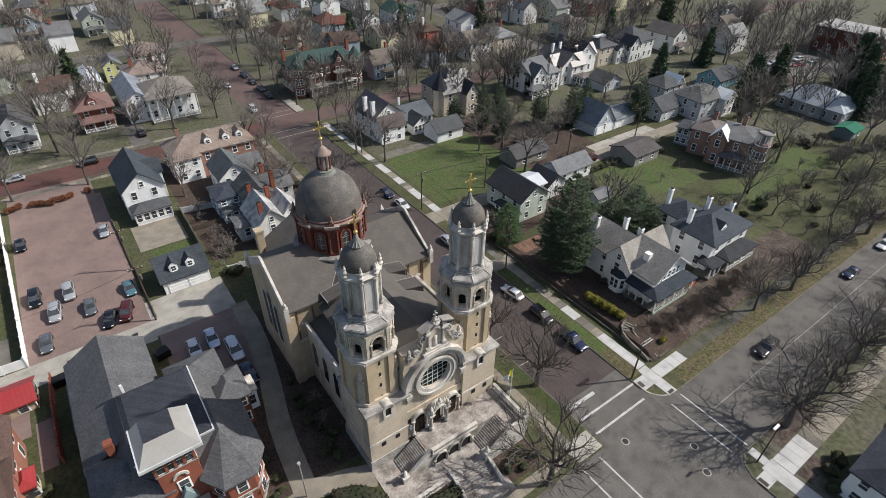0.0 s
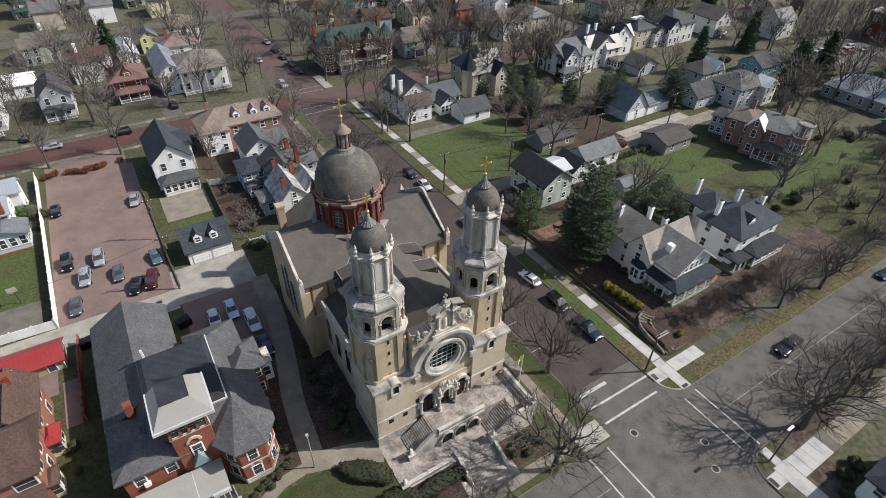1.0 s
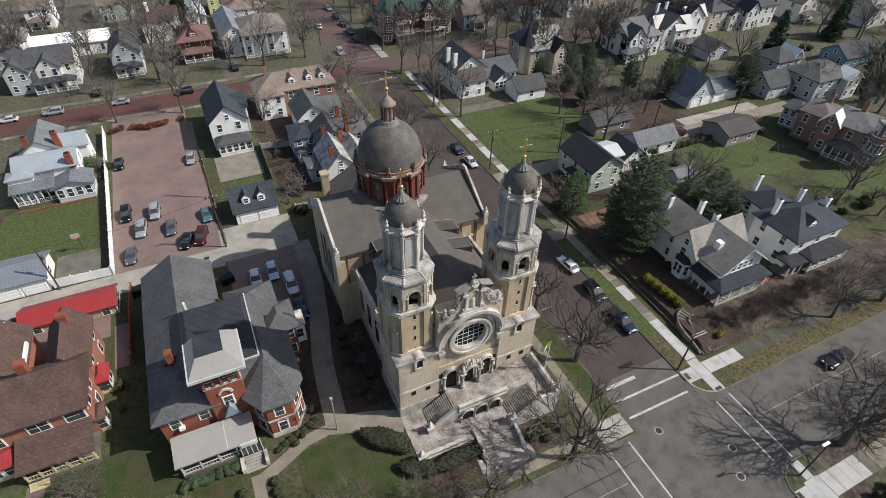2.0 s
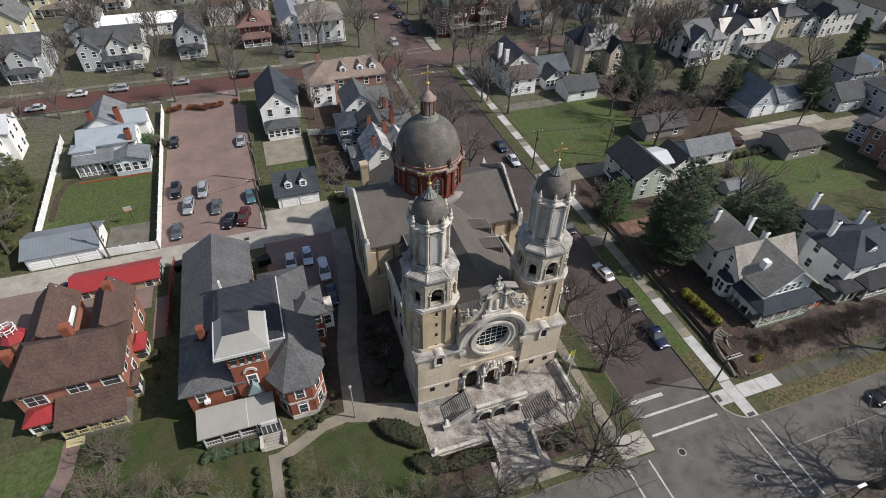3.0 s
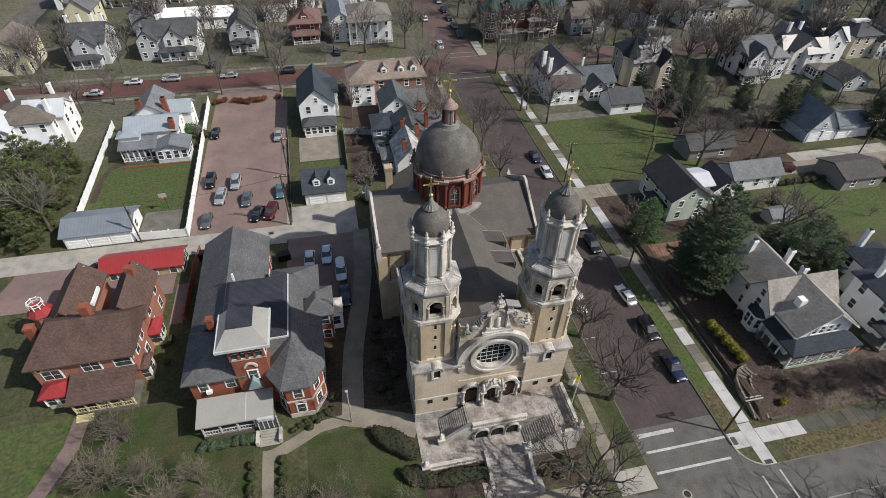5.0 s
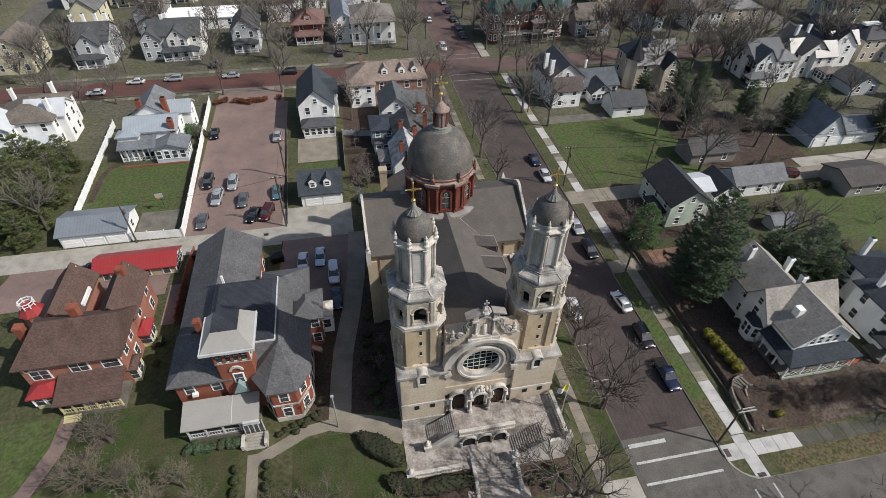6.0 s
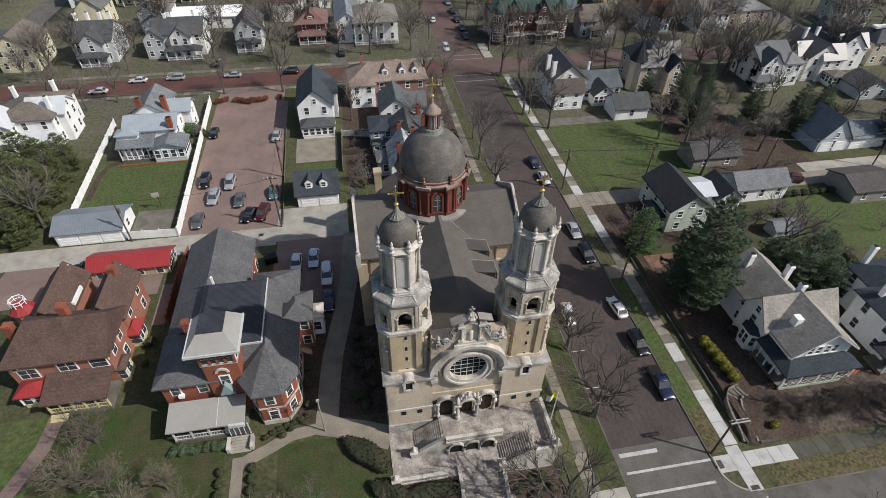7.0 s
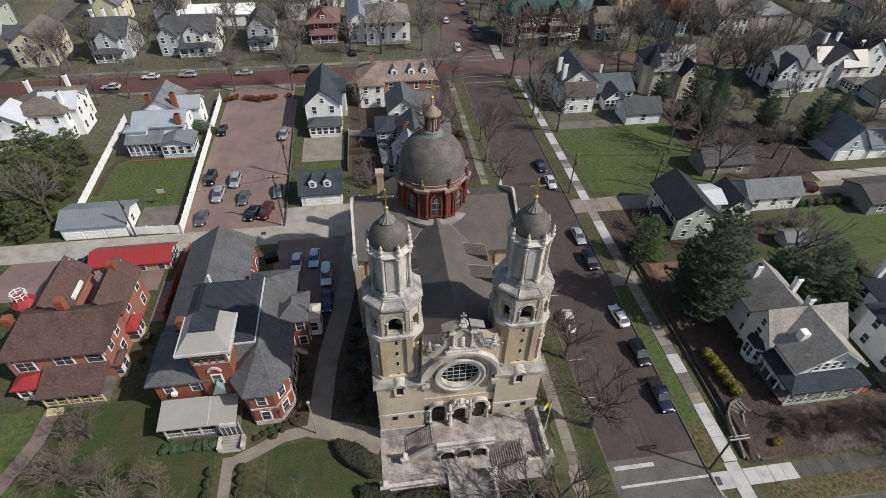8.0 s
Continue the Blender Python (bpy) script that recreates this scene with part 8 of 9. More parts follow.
for x, y, s in ((86.6, 58, 0.62), (104.3, 50, 0.66)):
    plant("pine_tree", "tall narrow dark green pine behind the alley", "tree", PINE, x, y, s, x)
plant("evergreen_tree", "bright green conical evergreen beside the street", "tree", PINE2, 35.6, 26.5, 1.0, 0.3)
for x, y, s in ((54.5, 13.0, 0.95), (57.5, 11.5, 0.85), (53.0, 17.0, 0.85), (58.5, 16.0, 0.9), (61.5, 17.5, 0.8)):
    plant("evergreen_tree", "rounded dark evergreen between the white houses", "tree", PINE3, x, y, s, x)
for x, y, s in ((140, 38, 1.1), (146, 42, 1.0), (158, 40, 1.1), (132, 64, 1.0), (160, 16, 1.1), (166, 20, 1.0), (96, 62, 0.7), (80, 64, 0.7), (64.7, 62, 0.8), (66, 71, 0.85), (74, 74, 0.7), (60, 76, 0.6), (150, 100, 1.1), (120, 140, 1.1), (90, 150, 1.0), (176, 8, 1.2), (184, 14, 1.2), (190, 4, 1.2), (68, 150, 1.0), (-20, 160, 0.9), (200, 110, 1.2), (180, 27, 1.3), (176, 23, 1.2), (187, 30, 1.2), (168, 70, 0.9), (164, 68, 0.8)):
    plant("spruce_tree" if x > 128 or y > 100 else "pine_tree", "tall dark green evergreen among the bare trees", "tree", SPRUCE if x > 128 or y > 100 else PINE, x, y, s if x > 128 or y > 100 else s * 0.72, x)
for x, y, s in ((-66, 67, 0.85), (-66.5, 61, 1.1), (-66, 55, 1.05), (-66.5, 49, 1.0), (-71, 64, 1.1), (-71.5, 58, 1.1), (-71, 52, 1.05), (-72, 46.5, 0.9), (-77, 60, 1.1), (-77, 54, 1.05), (-77.5, 48, 0.95), (-83, 57, 1.0), (-83, 51, 1.0), (-66, 44.5, 0.75), (-88, 54, 1.0)):
    plant("evergreen_tree", "dense dark green evergreen in a screen of trees", "tree", BLUE if y > 70 else CEDAR[int(x) % 2], x, y, s * 1.1, x + y, "evergreen screen")

HEDGE = shrub_mesh(3, 2.2, 1.6, 1.3, M["boxwood"], 1100, 0.12, 0.8)
GOLD = shrub_mesh(4, 2.0, 1.5, 1.3, M["gold_shrub"], 1000, 0.13, 0.8)
RUST = shrub_mesh(6, 2.0, 1.3, 1.1, M["rust_shrub"], 700, 0.15)
for x, y, s in ((35.2, 5.4, 1.15), (35.4, 4.0, 1.2), (35.6, 2.6, 1.2), (35.8, 1.2, 1.15), (36.0, -0.2, 1.1)):
    plant("golden_shrub", "clipped yellow-green golden shrub along the wall", "shrub", [GOLD], x, y, s, 1.5, "golden shrubs")
plant("golden_shrub", "round yellow-green shrub at the garden corner", "shrub", [GOLD], 37.3, -7.4, 0.75)
LONG_YEW = shrub_mesh(15, 6.6, 2.5, 1.35, M["yew"], 5200, 0.1, 1.0)
plant("yew_hedge", "long dark clipped yew mound on the lawn beside the terrace", "shrub", [LONG_YEW], -11.7, -3.3, 1.0, -0.75)
plant("yew_hedge", "dark clipped yew mound below the terrace corner", "shrub", [shrub_mesh(16, 4.6, 2.2, 1.2, M["yew"], 3400, 0.1, 1.0)], -9.6, -7.9, 1.0, -0.5)
plant("yew_hedge", "dark clipped yew hedge along the terrace wall", "shrub", [shrub_mesh(17, 6.6, 1.9, 1.1, M["yew"], 4200, 0.1, 1.0)], -5.2, -8.6, 1.0, 0.0)
for x, y, s in ((-40.4, 91, 1.25), (-35, 90.6, 1.2), (-33.2, 90.2, 1.25), (-31.3, 90.5, 1.2), (-26.6, 91.6, 1.0), (-39.0, 92.0, 1.0), (-36.6, 91.4, 1.0), (-29.8, 91.2, 1.0)):
    plant("planter_bush", "rust-brown planter bush at the end of the lot", "shrub", [RUST], x, y, s, x, "planter bushes")
for k in range(6):
    plant("hedge_bush", "clipped dark hedge bush", "shrub", [HEDGE], 70.3 + k * 1.9, 36.2, 1.0, 0, "clipped hedge")
for x, y, s in ((-11.5, 3.2, 0.9), (-12.6, 4.6, 0.9), (-10.6, 6.4, 0.8), (-12.4, 9.6, 0.9), (-10.8, 10.8, 0.9), (-12.2, 12.4, 0.8), (-18.4, 4.5, 0.7), (-18.8, 7.5, 0.7), (-18.6, 10, 0.6), (4.6, -9.4, 0.8), (5.9, -8.9, 0.9), (7.3, -8.5, 0.9), (6.4, -10.3, 0.7), (8.4, -9.8, 0.7), (-20.5, 1.6, 0.5), (-21.5, 0.8, 0.5), (-28.6, 0.6, 0.55), (-30.2, 0.7, 0.55), (-31.8, 0.9, 0.5), (-12.0, 14, 0.7), (-11.7, 17, 0.7), (-11.6, 5, 0.8), (-11.6, 8, 0.7), (-24.2, -5, 0.5), (-28.2, -5.5, 0.5), (-39.8, 17.5, 0.9), (-39.6, 14, 0.6), (-27.8, -8, 0.55), (-24.6, -8, 0.5), (36.4, -32.2, 1.1), (38.6, -32.0, 1.2), (34.2, -33.4, 1.0), (-42.5, 72, 1.0), (-41.8, 76, 1.2), (40.5, 7, 0.8), (41.6, 0, 0.7)):
    plant("dark_bush", "dark evergreen foundation bush", "shrub", [HEDGE], x, y, s, x, "foundation bushes")

plant("bare_tree", "large leafless oak before the grey house", "tree", MID[2], -29.5, 116.5, 1.6, 2.0, "bare trees of the town")
plant("bare_tree", "large leafless tree before the columned house", "tree", MID[0], -3.0, 115.5, 1.3, 1.0, "bare trees of the town")
scrub = random.Random(77)
EDGES = (((67, 11), (66, 28), 8), ((72, 8), (108, 3), 16), ((90, 38), (96, 32), 5), ((80, -3), (126, 0), 8), ((86, -6), (120, -5), 6), ((112, 8), (150, 2), 26), ((114, 20), (136, 12), 14), ((130, 34), (150, 40), 10), ((58, 57), (84, 58), 14), ((76, 61), (108, 61), 14), ((63, 71), (84, 75), 10), ((108, 58), (150, 65), 16), ((34, 29), (40, 37), 6), ((60, 31), (72, 30), 6), ((-10, 46), (-8, 74), 10), ((6, 48), (12, 72), 8))
k = 0
for (ax, ay), (bx, by), count in EDGES:
    for i in range(count):
        u, k = scrub.random(), k + 1
        x, y = ax + (bx - ax) * u + scrub.uniform(-1.6, 1.6), ay + (by - ay) * u + scrub.uniform(-1.6, 1.6)
        if k % 4:
            plant("bare_shrub", "leafless brown garden shrub at the edge of a lawn", "shrub", BUSH[k % 2], x, y, scrub.uniform(0.5, 1.2), k, "bare shrubs")
        else:
            plant("dark_bush", "dark evergreen garden bush at the edge of a lawn", "shrub", [HEDGE], x, y, scrub.uniform(0.8, 1.5), k, "garden bushes")
for n in range(20):
    x = 39.5 + n * 1.25
    plant("bare_hedge", "dense leafless red-brown hedge shrub on the bank", "shrub", THICKET[n % 2], x, -6.2 + 0.9 * math.sin(n * 2.1), 0.62 + 0.16 * math.sin(n * 1.3), n, "bare hedge on the bank")
plant("round_evergreen", "round bright green evergreen beside the white fence", "shrub", [shrub_mesh(8, 3.6, 3.4, 3.2, M["juniper"], 2600, 0.2)], -44.4, 76.5)



# ---- rectory and neighbour ----
RB, RROOF, RDARK = M["red_brick"], shingle((0.165, 0.165, 0.17)), shingle((0.055, 0.06, 0.075))


def frustum(x0, x1, y0, y1, z, tx0, tx1, ty0, ty1, zt, thick=0.25):
    """A roof from an eaves rectangle to a smaller rectangle, or a line, at zt."""
    bm = bmesh.new()
    low, mid, top = ([bm.verts.new(p) for p in ((a, c, h), (b, c, h), (b, d, h), (a, d, h))] for a, b, c, d, h in ((x0, x1, y0, y1, z - thick), (x0, x1, y0, y1, z), (tx0, tx1, ty0, ty1, zt)))
    bm.faces.new(low[::-1])
    bm.faces.new(top)
    for p, q in ((low, mid), (mid, top)):
        for k in range(4):
            bm.faces.new((p[k], p[(k + 1) % 4], q[(k + 1) % 4], q[k]))
    return bm


rect = house("rectory", "red brick rectory with grey slate roofs and a square tower", -28, 14)
wl = part("wall", boxes((-3.6, 6.4, -7, 6, 0, 6.6)), RB, rect)
part("roof", frustum(-4.1, 6.9, -7.5, 6.5, 6.6, -2.4, 5.4, -6.0, 4.6, 9.0), RROOF, rect)
part("flat_deck", frustum(-2.3, 5.3, -5.9, 4.5, 9.08, -1.8, 4.8, -5.2, 3.9, 9.35, 0.05), RDARK, rect, "dark navy flat roof deck")
part("deck_edge", boxes((5.3, 5.44, -6.04, 4.6, 8.9, 9.16), (-2.4, 5.3, -6.04, -5.9, 8.9, 9.16)), M["trim_grey"], rect, "pale grey deck edging")
wing(rect, -3.4, -5.0, 6.0, 6.6, 6.5, "hip", "y", 2.1, RB, RROOF, faces="fl", cols=2, over=0.6, trim=M["stone_trim"])
wing(rect, -2.7, 8.3, 8.4, 17.4, 5.4, "gable", "y", 2.6, RB, RROOF, faces="lrb", over=0.5)
wing(rect, -6.0, 10.5, 2.6, 8, 4.4, "hip", "y", 1.0, RB, RROOF, faces="l", over=0.4)
wing(rect, 5.9, 5.3, 5.6, 5.4, 6.6, "hip", "y", 1.8, RB, RROOF, faces="r", over=0.4)
wing(rect, 8.6, 2.0, 3.4, 4.6, 5.8, "hip", "x", 1.4, RB, RROOF, faces="fr", cols=2, over=0.4)
wing(rect, 10.8, 2.9, 1.6, 2.4, 3.6, "hip", "y", 0.5, M["white_paint"], M["stone_trim"], storeys=1, faces="fr", cols=1, over=0.2)
# square tower
bm = boxes((-0.8, 3.0, -8.8, -5.2, 0, 12.2))
tw = part("square_tower", bm, RB, rect)
part("tower_roof", frustum(-1.7, 3.9, -9.7, -4.3, 12.45, -0.6, 2.3, -7.5, -4.5, 13.35, 0.3), M["tin_roof"], rect, "pale grey metal tower roof")
part("tower_deck", boxes((-0.55, 2.25, -7.45, -4.5, 13.3, 13.42)), RDARK, rect, "dark navy flat top of the tower roof")
part("tower_gutter", boxes((-1.78, 3.98, -9.78, -9.62, 12.15, 12.5), (3.82, 3.98, -9.62, -4.22, 12.15, 12.5), (-1.78, -1.62, -9.62, -4.22, 12.15, 12.5)), M["trim_grey"], rect, "pale grey moulded gutter")
part("tower_cornice", boxes((-1.0, 3.2, -9.0, -5.0, 11.6, 12.1)), M["stone_trim"], rect)
part("tower_band", boxes((-0.9, 3.1, -8.9, -5.1, 9.5, 9.8)), M["stone_trim"], rect)
for x in (-0.15, 0.68, 1.52, 2.35):
    add_window(tw, pose(x, -8.82, 9.95), 0.42, 1.3)
for x in (-0.7, 0.27, 1.1, 1.93, 2.9):
    part("brick_pier", boxes((x - 0.13, x + 0.13, -9.0, -8.8, 9.8, 11.6)), RB, tw)
add_window(tw, pose(1.1, -8.82, 5.9), 1.0, 2.2, M["stone_trim"])
bm = bmesh.new()
ring_poly(bm, 0.5, 0.78, -8.98, -8.78, 1.1, 8.1, 0, math.pi, 12)
part("window_arch", bm, M["stone_trim"], tw, "pale stone arch over the stair window")
for y in (-8.1, -7.0, -5.9):
    add_window(tw, pose(3.02, y, 9.95, 0, 0, 90), 0.6, 1.4)
    add_window(tw, pose(-0.82, y, 9.95, 0, 0, -90), 0.6, 1.4)
bm = bmesh.new()
prism(bm, [(0.1, 4.6), (1.9, 4.6), (1.0, 6.6)], -9.5, -8.7)
part("hood", bm, M["hood_copper"], tw, "green-grey metal hood over the stair window")
# canted bay wing
outline = [(3.0, -9.0), (4.4, -11.2), (7.2, -11.2), (8.6, -9.0), (8.6, -2.0), (3.0, -2.0)]
bm = bmesh.new()
prism(bm, outline, 0, 6.5, "z")
bay = part("bay", bm, RB, rect, "two-storey canted brick bay")
bm = bmesh.new()
eave = [(2.4, -9.2), (4.1, -11.8), (7.5, -11.8), (9.2, -9.2), (9.2, -1.6), (2.4, -1.6)]
lo = [bm.verts.new((x, y, 6.35)) for x, y in eave]
hi = [bm.verts.new((x, y, 6.6)) for x, y in eave]
a, b = bm.verts.new((5.8, -6.4, 9.3)), bm.verts.new((5.8, -1.6, 9.3))
for k in range(6):
    bm.faces.new((lo[k], lo[(k + 1) % 6], hi[(k + 1) % 6], hi[k]))
bm.faces.new(lo[::-1])
for f in ((hi[0], hi[1], a), (hi[1], hi[2], a), (hi[2], hi[3], a), (hi[3], hi[4], b, a), (hi[4], hi[5], b), (hi[5], hi[0], a, b)):
    bm.faces.new(f)
part("bay_roof", bm, RROOF, bay)
bm = bmesh.new()
grown = [(2.95, -9.02), (4.35, -11.3), (7.25, -11.3), (8.7, -9.02), (8.7, -1.95), (2.95, -1.95)]
prism(bm, grown, 0.0, 0.8, "z")
prism(bm, grown, 3.2, 3.45, "z")
prism(bm, grown, 6.1, 6.35, "z")
part("stone_band", bm, M["stone_trim"], bay)
for (ax, ay), (bx, by), n in ((outline[0], outline[1], 1), (outline[1], outline[2], 1), (outline[2], outline[3], 1), (outline[3], outline[4], 3)):
    ang = math.degrees(math.atan2(by - ay, bx - ax))
    for i in range(n):
        u = (i + 0.5) / n
        for z in (1.1, 4.1):
            add_window(bay, pose(ax + (bx - ax) * u, ay + (by - ay) * u, z, 0, 0, ang), 0.85, 1.75, M["sage_trim"])
            bm = bmesh.new()
            ring_poly(bm, 0.5, 0.72, -0.1, 0.05, 0, z + 1.55, 0.2, math.pi - 0.2, 8)
            part("window_hood", bm, M["stone_trim"], bay, at=pose(ax + (bx - ax) * u, ay + (by - ay) * u, 0, 0, 0, ang))
porch(rect, -1.6, -10.6, 8.0, 3.2, 2.9, M["tin_roof"], M["trim_grey"], posts=5, rise=0.7, style="shed", floor=0.7)
bm = bmesh.new()
prism(bm, [(-12.4, 3.02), (-9.05, 3.72), (-9.05, 3.8), (-12.4, 3.1)], -0.42, -0.34, "x")
part("roof_seam", bm, M["trim_grey"], rect, "pale seam between two porch roof panels")
part("air_conditioner", boxes((-4.75, -4.15, -8.75, -8.25, 4.0, 4.45)), M["white_paint"], rect, "white window air conditioner")
for x in (0.75, 1.3, 1.85, 2.4, 2.95):
    part("entry_mullion", boxes((x - 0.05, x + 0.05, -12.55, -12.45, 0.7, 3.0)), M["trim_grey"], rect)
part("entry_glass", boxes((0.75, 2.95, -12.51, -12.49, 0.8, 2.9)), M["window_glass"], rect, "dark glazed porch entrance")
part("porch_gable", boxes((0.9, 2.7, -12.7, -12.4, 2.6, 3.1)), M["trim_grey"], rect)
for i in range(6):
    part("porch_step", boxes((0.7, 2.9, -14.4 + i * 0.32, -12.6, -0.4, 0.1 + i * 0.12)), M["concrete"], rect)
for x in (0.5, 3.1):
    part("step_pier", boxes((x - 0.18, x + 0.18, -14.3, -12.7, -0.3, 0.9)), M["stone_trim"], rect)
for x, y, z in ((-4.2, -1.0, 10.0),):
    chimney(rect, x, y, 5, z - 1.2, RB, 0.75)
part("vent_pipe", boxes((-1.6, -1.35, 4.6, 4.85, 8, 10.2)), M["white_paint"], rect)
add_window(wl, pose(-3.62, 3, 4, 0, 0, -90))
add_window(wl, pose(-3.62, 3, 1, 0, 0, -90))

brown = house("house", "faded red brick house with brown shingle roofs and cream trim", -48, 15)
BR = shingle((0.158, 0.100, 0.082))
CT = M["cream_paint"]
FB = M["faded_brick"]
bm = boxes((-5.0, 6.2, -3.2, 4.2, 0, 6.2))
prism(bm, [(-3.2, 6.2), (4.2, 6.2), (0.4, 9.2)], 1.0, 6.2, "x")
bwall = part("wall", bm, FB, brown)
bm = bmesh.new()
low, mid = ([bm.verts.new((x, y, z)) for x, y in ((-5.5, -3.75), (6.7, -3.75), (6.7, 4.7), (-5.5, 4.7))] for z in (5.75, 5.97))
ra, rb = bm.verts.new((-2.7, 0.4, 9.45)), bm.verts.new((6.7, 0.4, 9.45))
rc = bm.verts.new((6.7, 0.4, 9.2))
for f in ((low[3], low[2], low[1], low[0]), (mid[0], mid[1], rb, ra), (mid[2], mid[3], ra, rb), (mid[3], mid[0], ra), (low[0], low[1], mid[1], mid[0]), (low[2], low[3], mid[3], mid[2]), (low[3], low[0], mid[0], mid[3]), (low[1], rc, rb, mid[1]), (rc, low[2], mid[2], rb), (low[1], low[2], rc)):
    bm.faces.new(f)
part("roof", bm, BR, brown, "weathered brown shingle roof")
part("rake_board", boxes((6.66, 6.74, -3.9, -3.7, 5.6, 5.95)), CT, brown)
for x in (0.9, 1.9, 4.5, 5.4):
    add_window(bwall, pose(x, -3.22, 3.9), 0.75, 1.7, CT)
for x in (-3.6, -2.6):
    add_window(bwall, pose(x, -3.22, 3.3), 0.8, 1.8, CT)
for y, z in ((-2.0, 1.1), (-1.4, 4.0), (0.9, 4.0), (0.6, 1.1), (0.4, 6.7)):
    add_window(bwall, pose(6.22, y, z, 0, 0, 90), 0.8, 1.8 if z < 6 else 1.0, CT)
bm = bmesh.new()
ring_poly(bm, 0.26, 0.42, -3.3, -3.15, -4.2, 5.1, n=16)
oc = part("oculus", bm, CT, bwall, "round cream window surround")
bm = bmesh.new()
ring_poly(bm, 0.02, 0.26, -3.25, -3.18, -4.2, 5.1, n=12)
part("pane", bm, M["window_glass"], oc)
wing(brown, -2.8, 8.0, 4.6, 8.5, 5.6, "gable", "y", 2.2, FB, BR, faces="lb", trim=CT)
wing(brown, 4.2, 7.2, 4.2, 8.0, 5.6, "gable", "y", 2.4, FB, BR, faces="rb", trim=CT)
wing(brown, -3.0, -4.2, 2.7, 2.0, 2.6, "hip", "x", 0.8, CT, M["red_metal"], storeys=1, faces="flr", cols=2, trim=CT, over=0.4)
porch(brown, 2.5, -5.1, 6.9, 3.8, 2.6, BR, CT, posts=6, rise=1.0, style="shed", floor=0.6)
for i in range(4):
    part("porch_step", boxes((-0.9, 1.0, -7.9 + i * 0.3, -6.7, -0.2, 0.14 + i * 0.14)), CT, brown)
wing(brown, 6.75, 3.7, 1.2, 2.4, 2.7, "hip", "y", 0.8, CT, M["red_metal"], storeys=1, faces="fr", cols=2, trim=CT, over=0.35)
wing(brown, 6.6, -2.0, 0.9, 2.2, 2.6, "hip", "y", 0.3, CT, BR, storeys=1, faces="fr", cols=1, trim=CT, over=0.2)
for x, y, z in ((1.4, 1.6, 10.3), (-5.6, 1.6, 8.0), (4.4, 9.4, 8.8)):
    chimney(brown, x, y, 5, z, RB, 0.95)
part("skylight", boxes((-3.7, -3.0, 6.9, 7.6, 6.2, 6.75)), M["white_paint"], brown, "white skylight")
part("valley_flashing", boxes((-0.5, -0.2, 6.2, 9.4, 5.3, 6.0)), M["white_paint"], brown, "white side wall of the rear wing")
bm = bmesh.new()
lathe(bm, [(1.3, 0), (1.3, 4.4), (1.5, 4.5), (1.5, 4.7)], 8, (-7.4, 7.4))
turret = part("turret", bm, FB, brown, "low brick turret")
bm = bmesh.new()
lathe(bm, [(1.6, 4.65), (0.95, 5.5), (0.9, 5.7)], 8, (-7.4, 7.4))
part("turret_roof", bm, M["red_metal"], turret, "bright red metal roof")
for i in range(8):
    a, b = (Vector((-7.4 + 0.9 * math.cos(t), 7.4 + 0.9 * math.sin(t), 6.5)) for t in (i * math.pi / 4, (i + 1) * math.pi / 4))
    for name, p, q, r in (("roof_rail", a, b, 0.06), ("roof_rail", a - Vector((0, 0, 0.45)), b - Vector((0, 0, 0.45)), 0.05), ("rail_post", a - Vector((0, 0, 0.9)), a + Vector((0, 0, 0.1)), 0.07)):
        bm = bmesh.new()
        tube(bm, p, q, r, r, 4)
        part(name, bm, M["white_paint"], turret)
shed = house("shed", "long brick shed with a bright red metal roof", -45.6, 33.9, category="shed")
wing(shed, 0, 0, 11.4, 4.0, 2.4, "gable", "x", 1.0, M["buff_brick"], M["red_metal"], storeys=1, faces="fr", cols=4)
fence = thing("brick_fence", "dark red wooden screen fence beside the rectory", "fence")
for k in range(12):
    y = 21 + k * 1.35
    part("fence_panel", boxes((-38.25, -38.1, y, y + 1.25, hgt(-38, y) - 0.1, hgt(-38, y) + 1.6), (-38.3, -38.05, y - 0.1, y + 0.05, hgt(-38, y) - 0.1, hgt(-38, y) + 1.8)), M["red_brick"], fence)


# ---- fences, walls ----
def picket_fence(a, b, label, h=1.7, material=None):
    f = thing("fence", label, "fence")
    (ax, ay), (bx, by) = a, b
    ln = math.hypot(bx - ax, by - ay)
    n = max(1, round(ln / 2.4))
    ang = math.atan2(by - ay, bx - ax)
    pw = ln / n
    bm = bmesh.new()
    n2 = int(pw / 0.2)
    front = [(pw * (i + f) / n2, v) for i in range(n2) for f, v in ((0.0, -0.01), (0.06, -0.035), (0.94, -0.035))]
    prism(bm, front + [(pw, -0.01), (pw, 0.04), (0, 0.04)], 0.08, h, "z")
    panel = mesh("fence_panel", bm, material or M["white_paint"])
    bm = boxes((-0.07, 0.07, -0.07, 0.07, 0, h + 0.1), (-0.1, 0.1, -0.1, 0.1, h + 0.1, h + 0.16))
    post = mesh("post", bm, material or M["white_paint"])
    for k in range(n + 1):
        x, y = ax + (bx - ax) * k / n, ay + (by - ay) * k / n
        part("post", post, None, f, at=pose(x, y, hgt(x, y), 0, 0, math.degrees(ang)))
        if k < n:
            part("fence_panel", panel, None, f, at=pose(x, y, hgt(x, y), 0, 0, math.degrees(ang)))


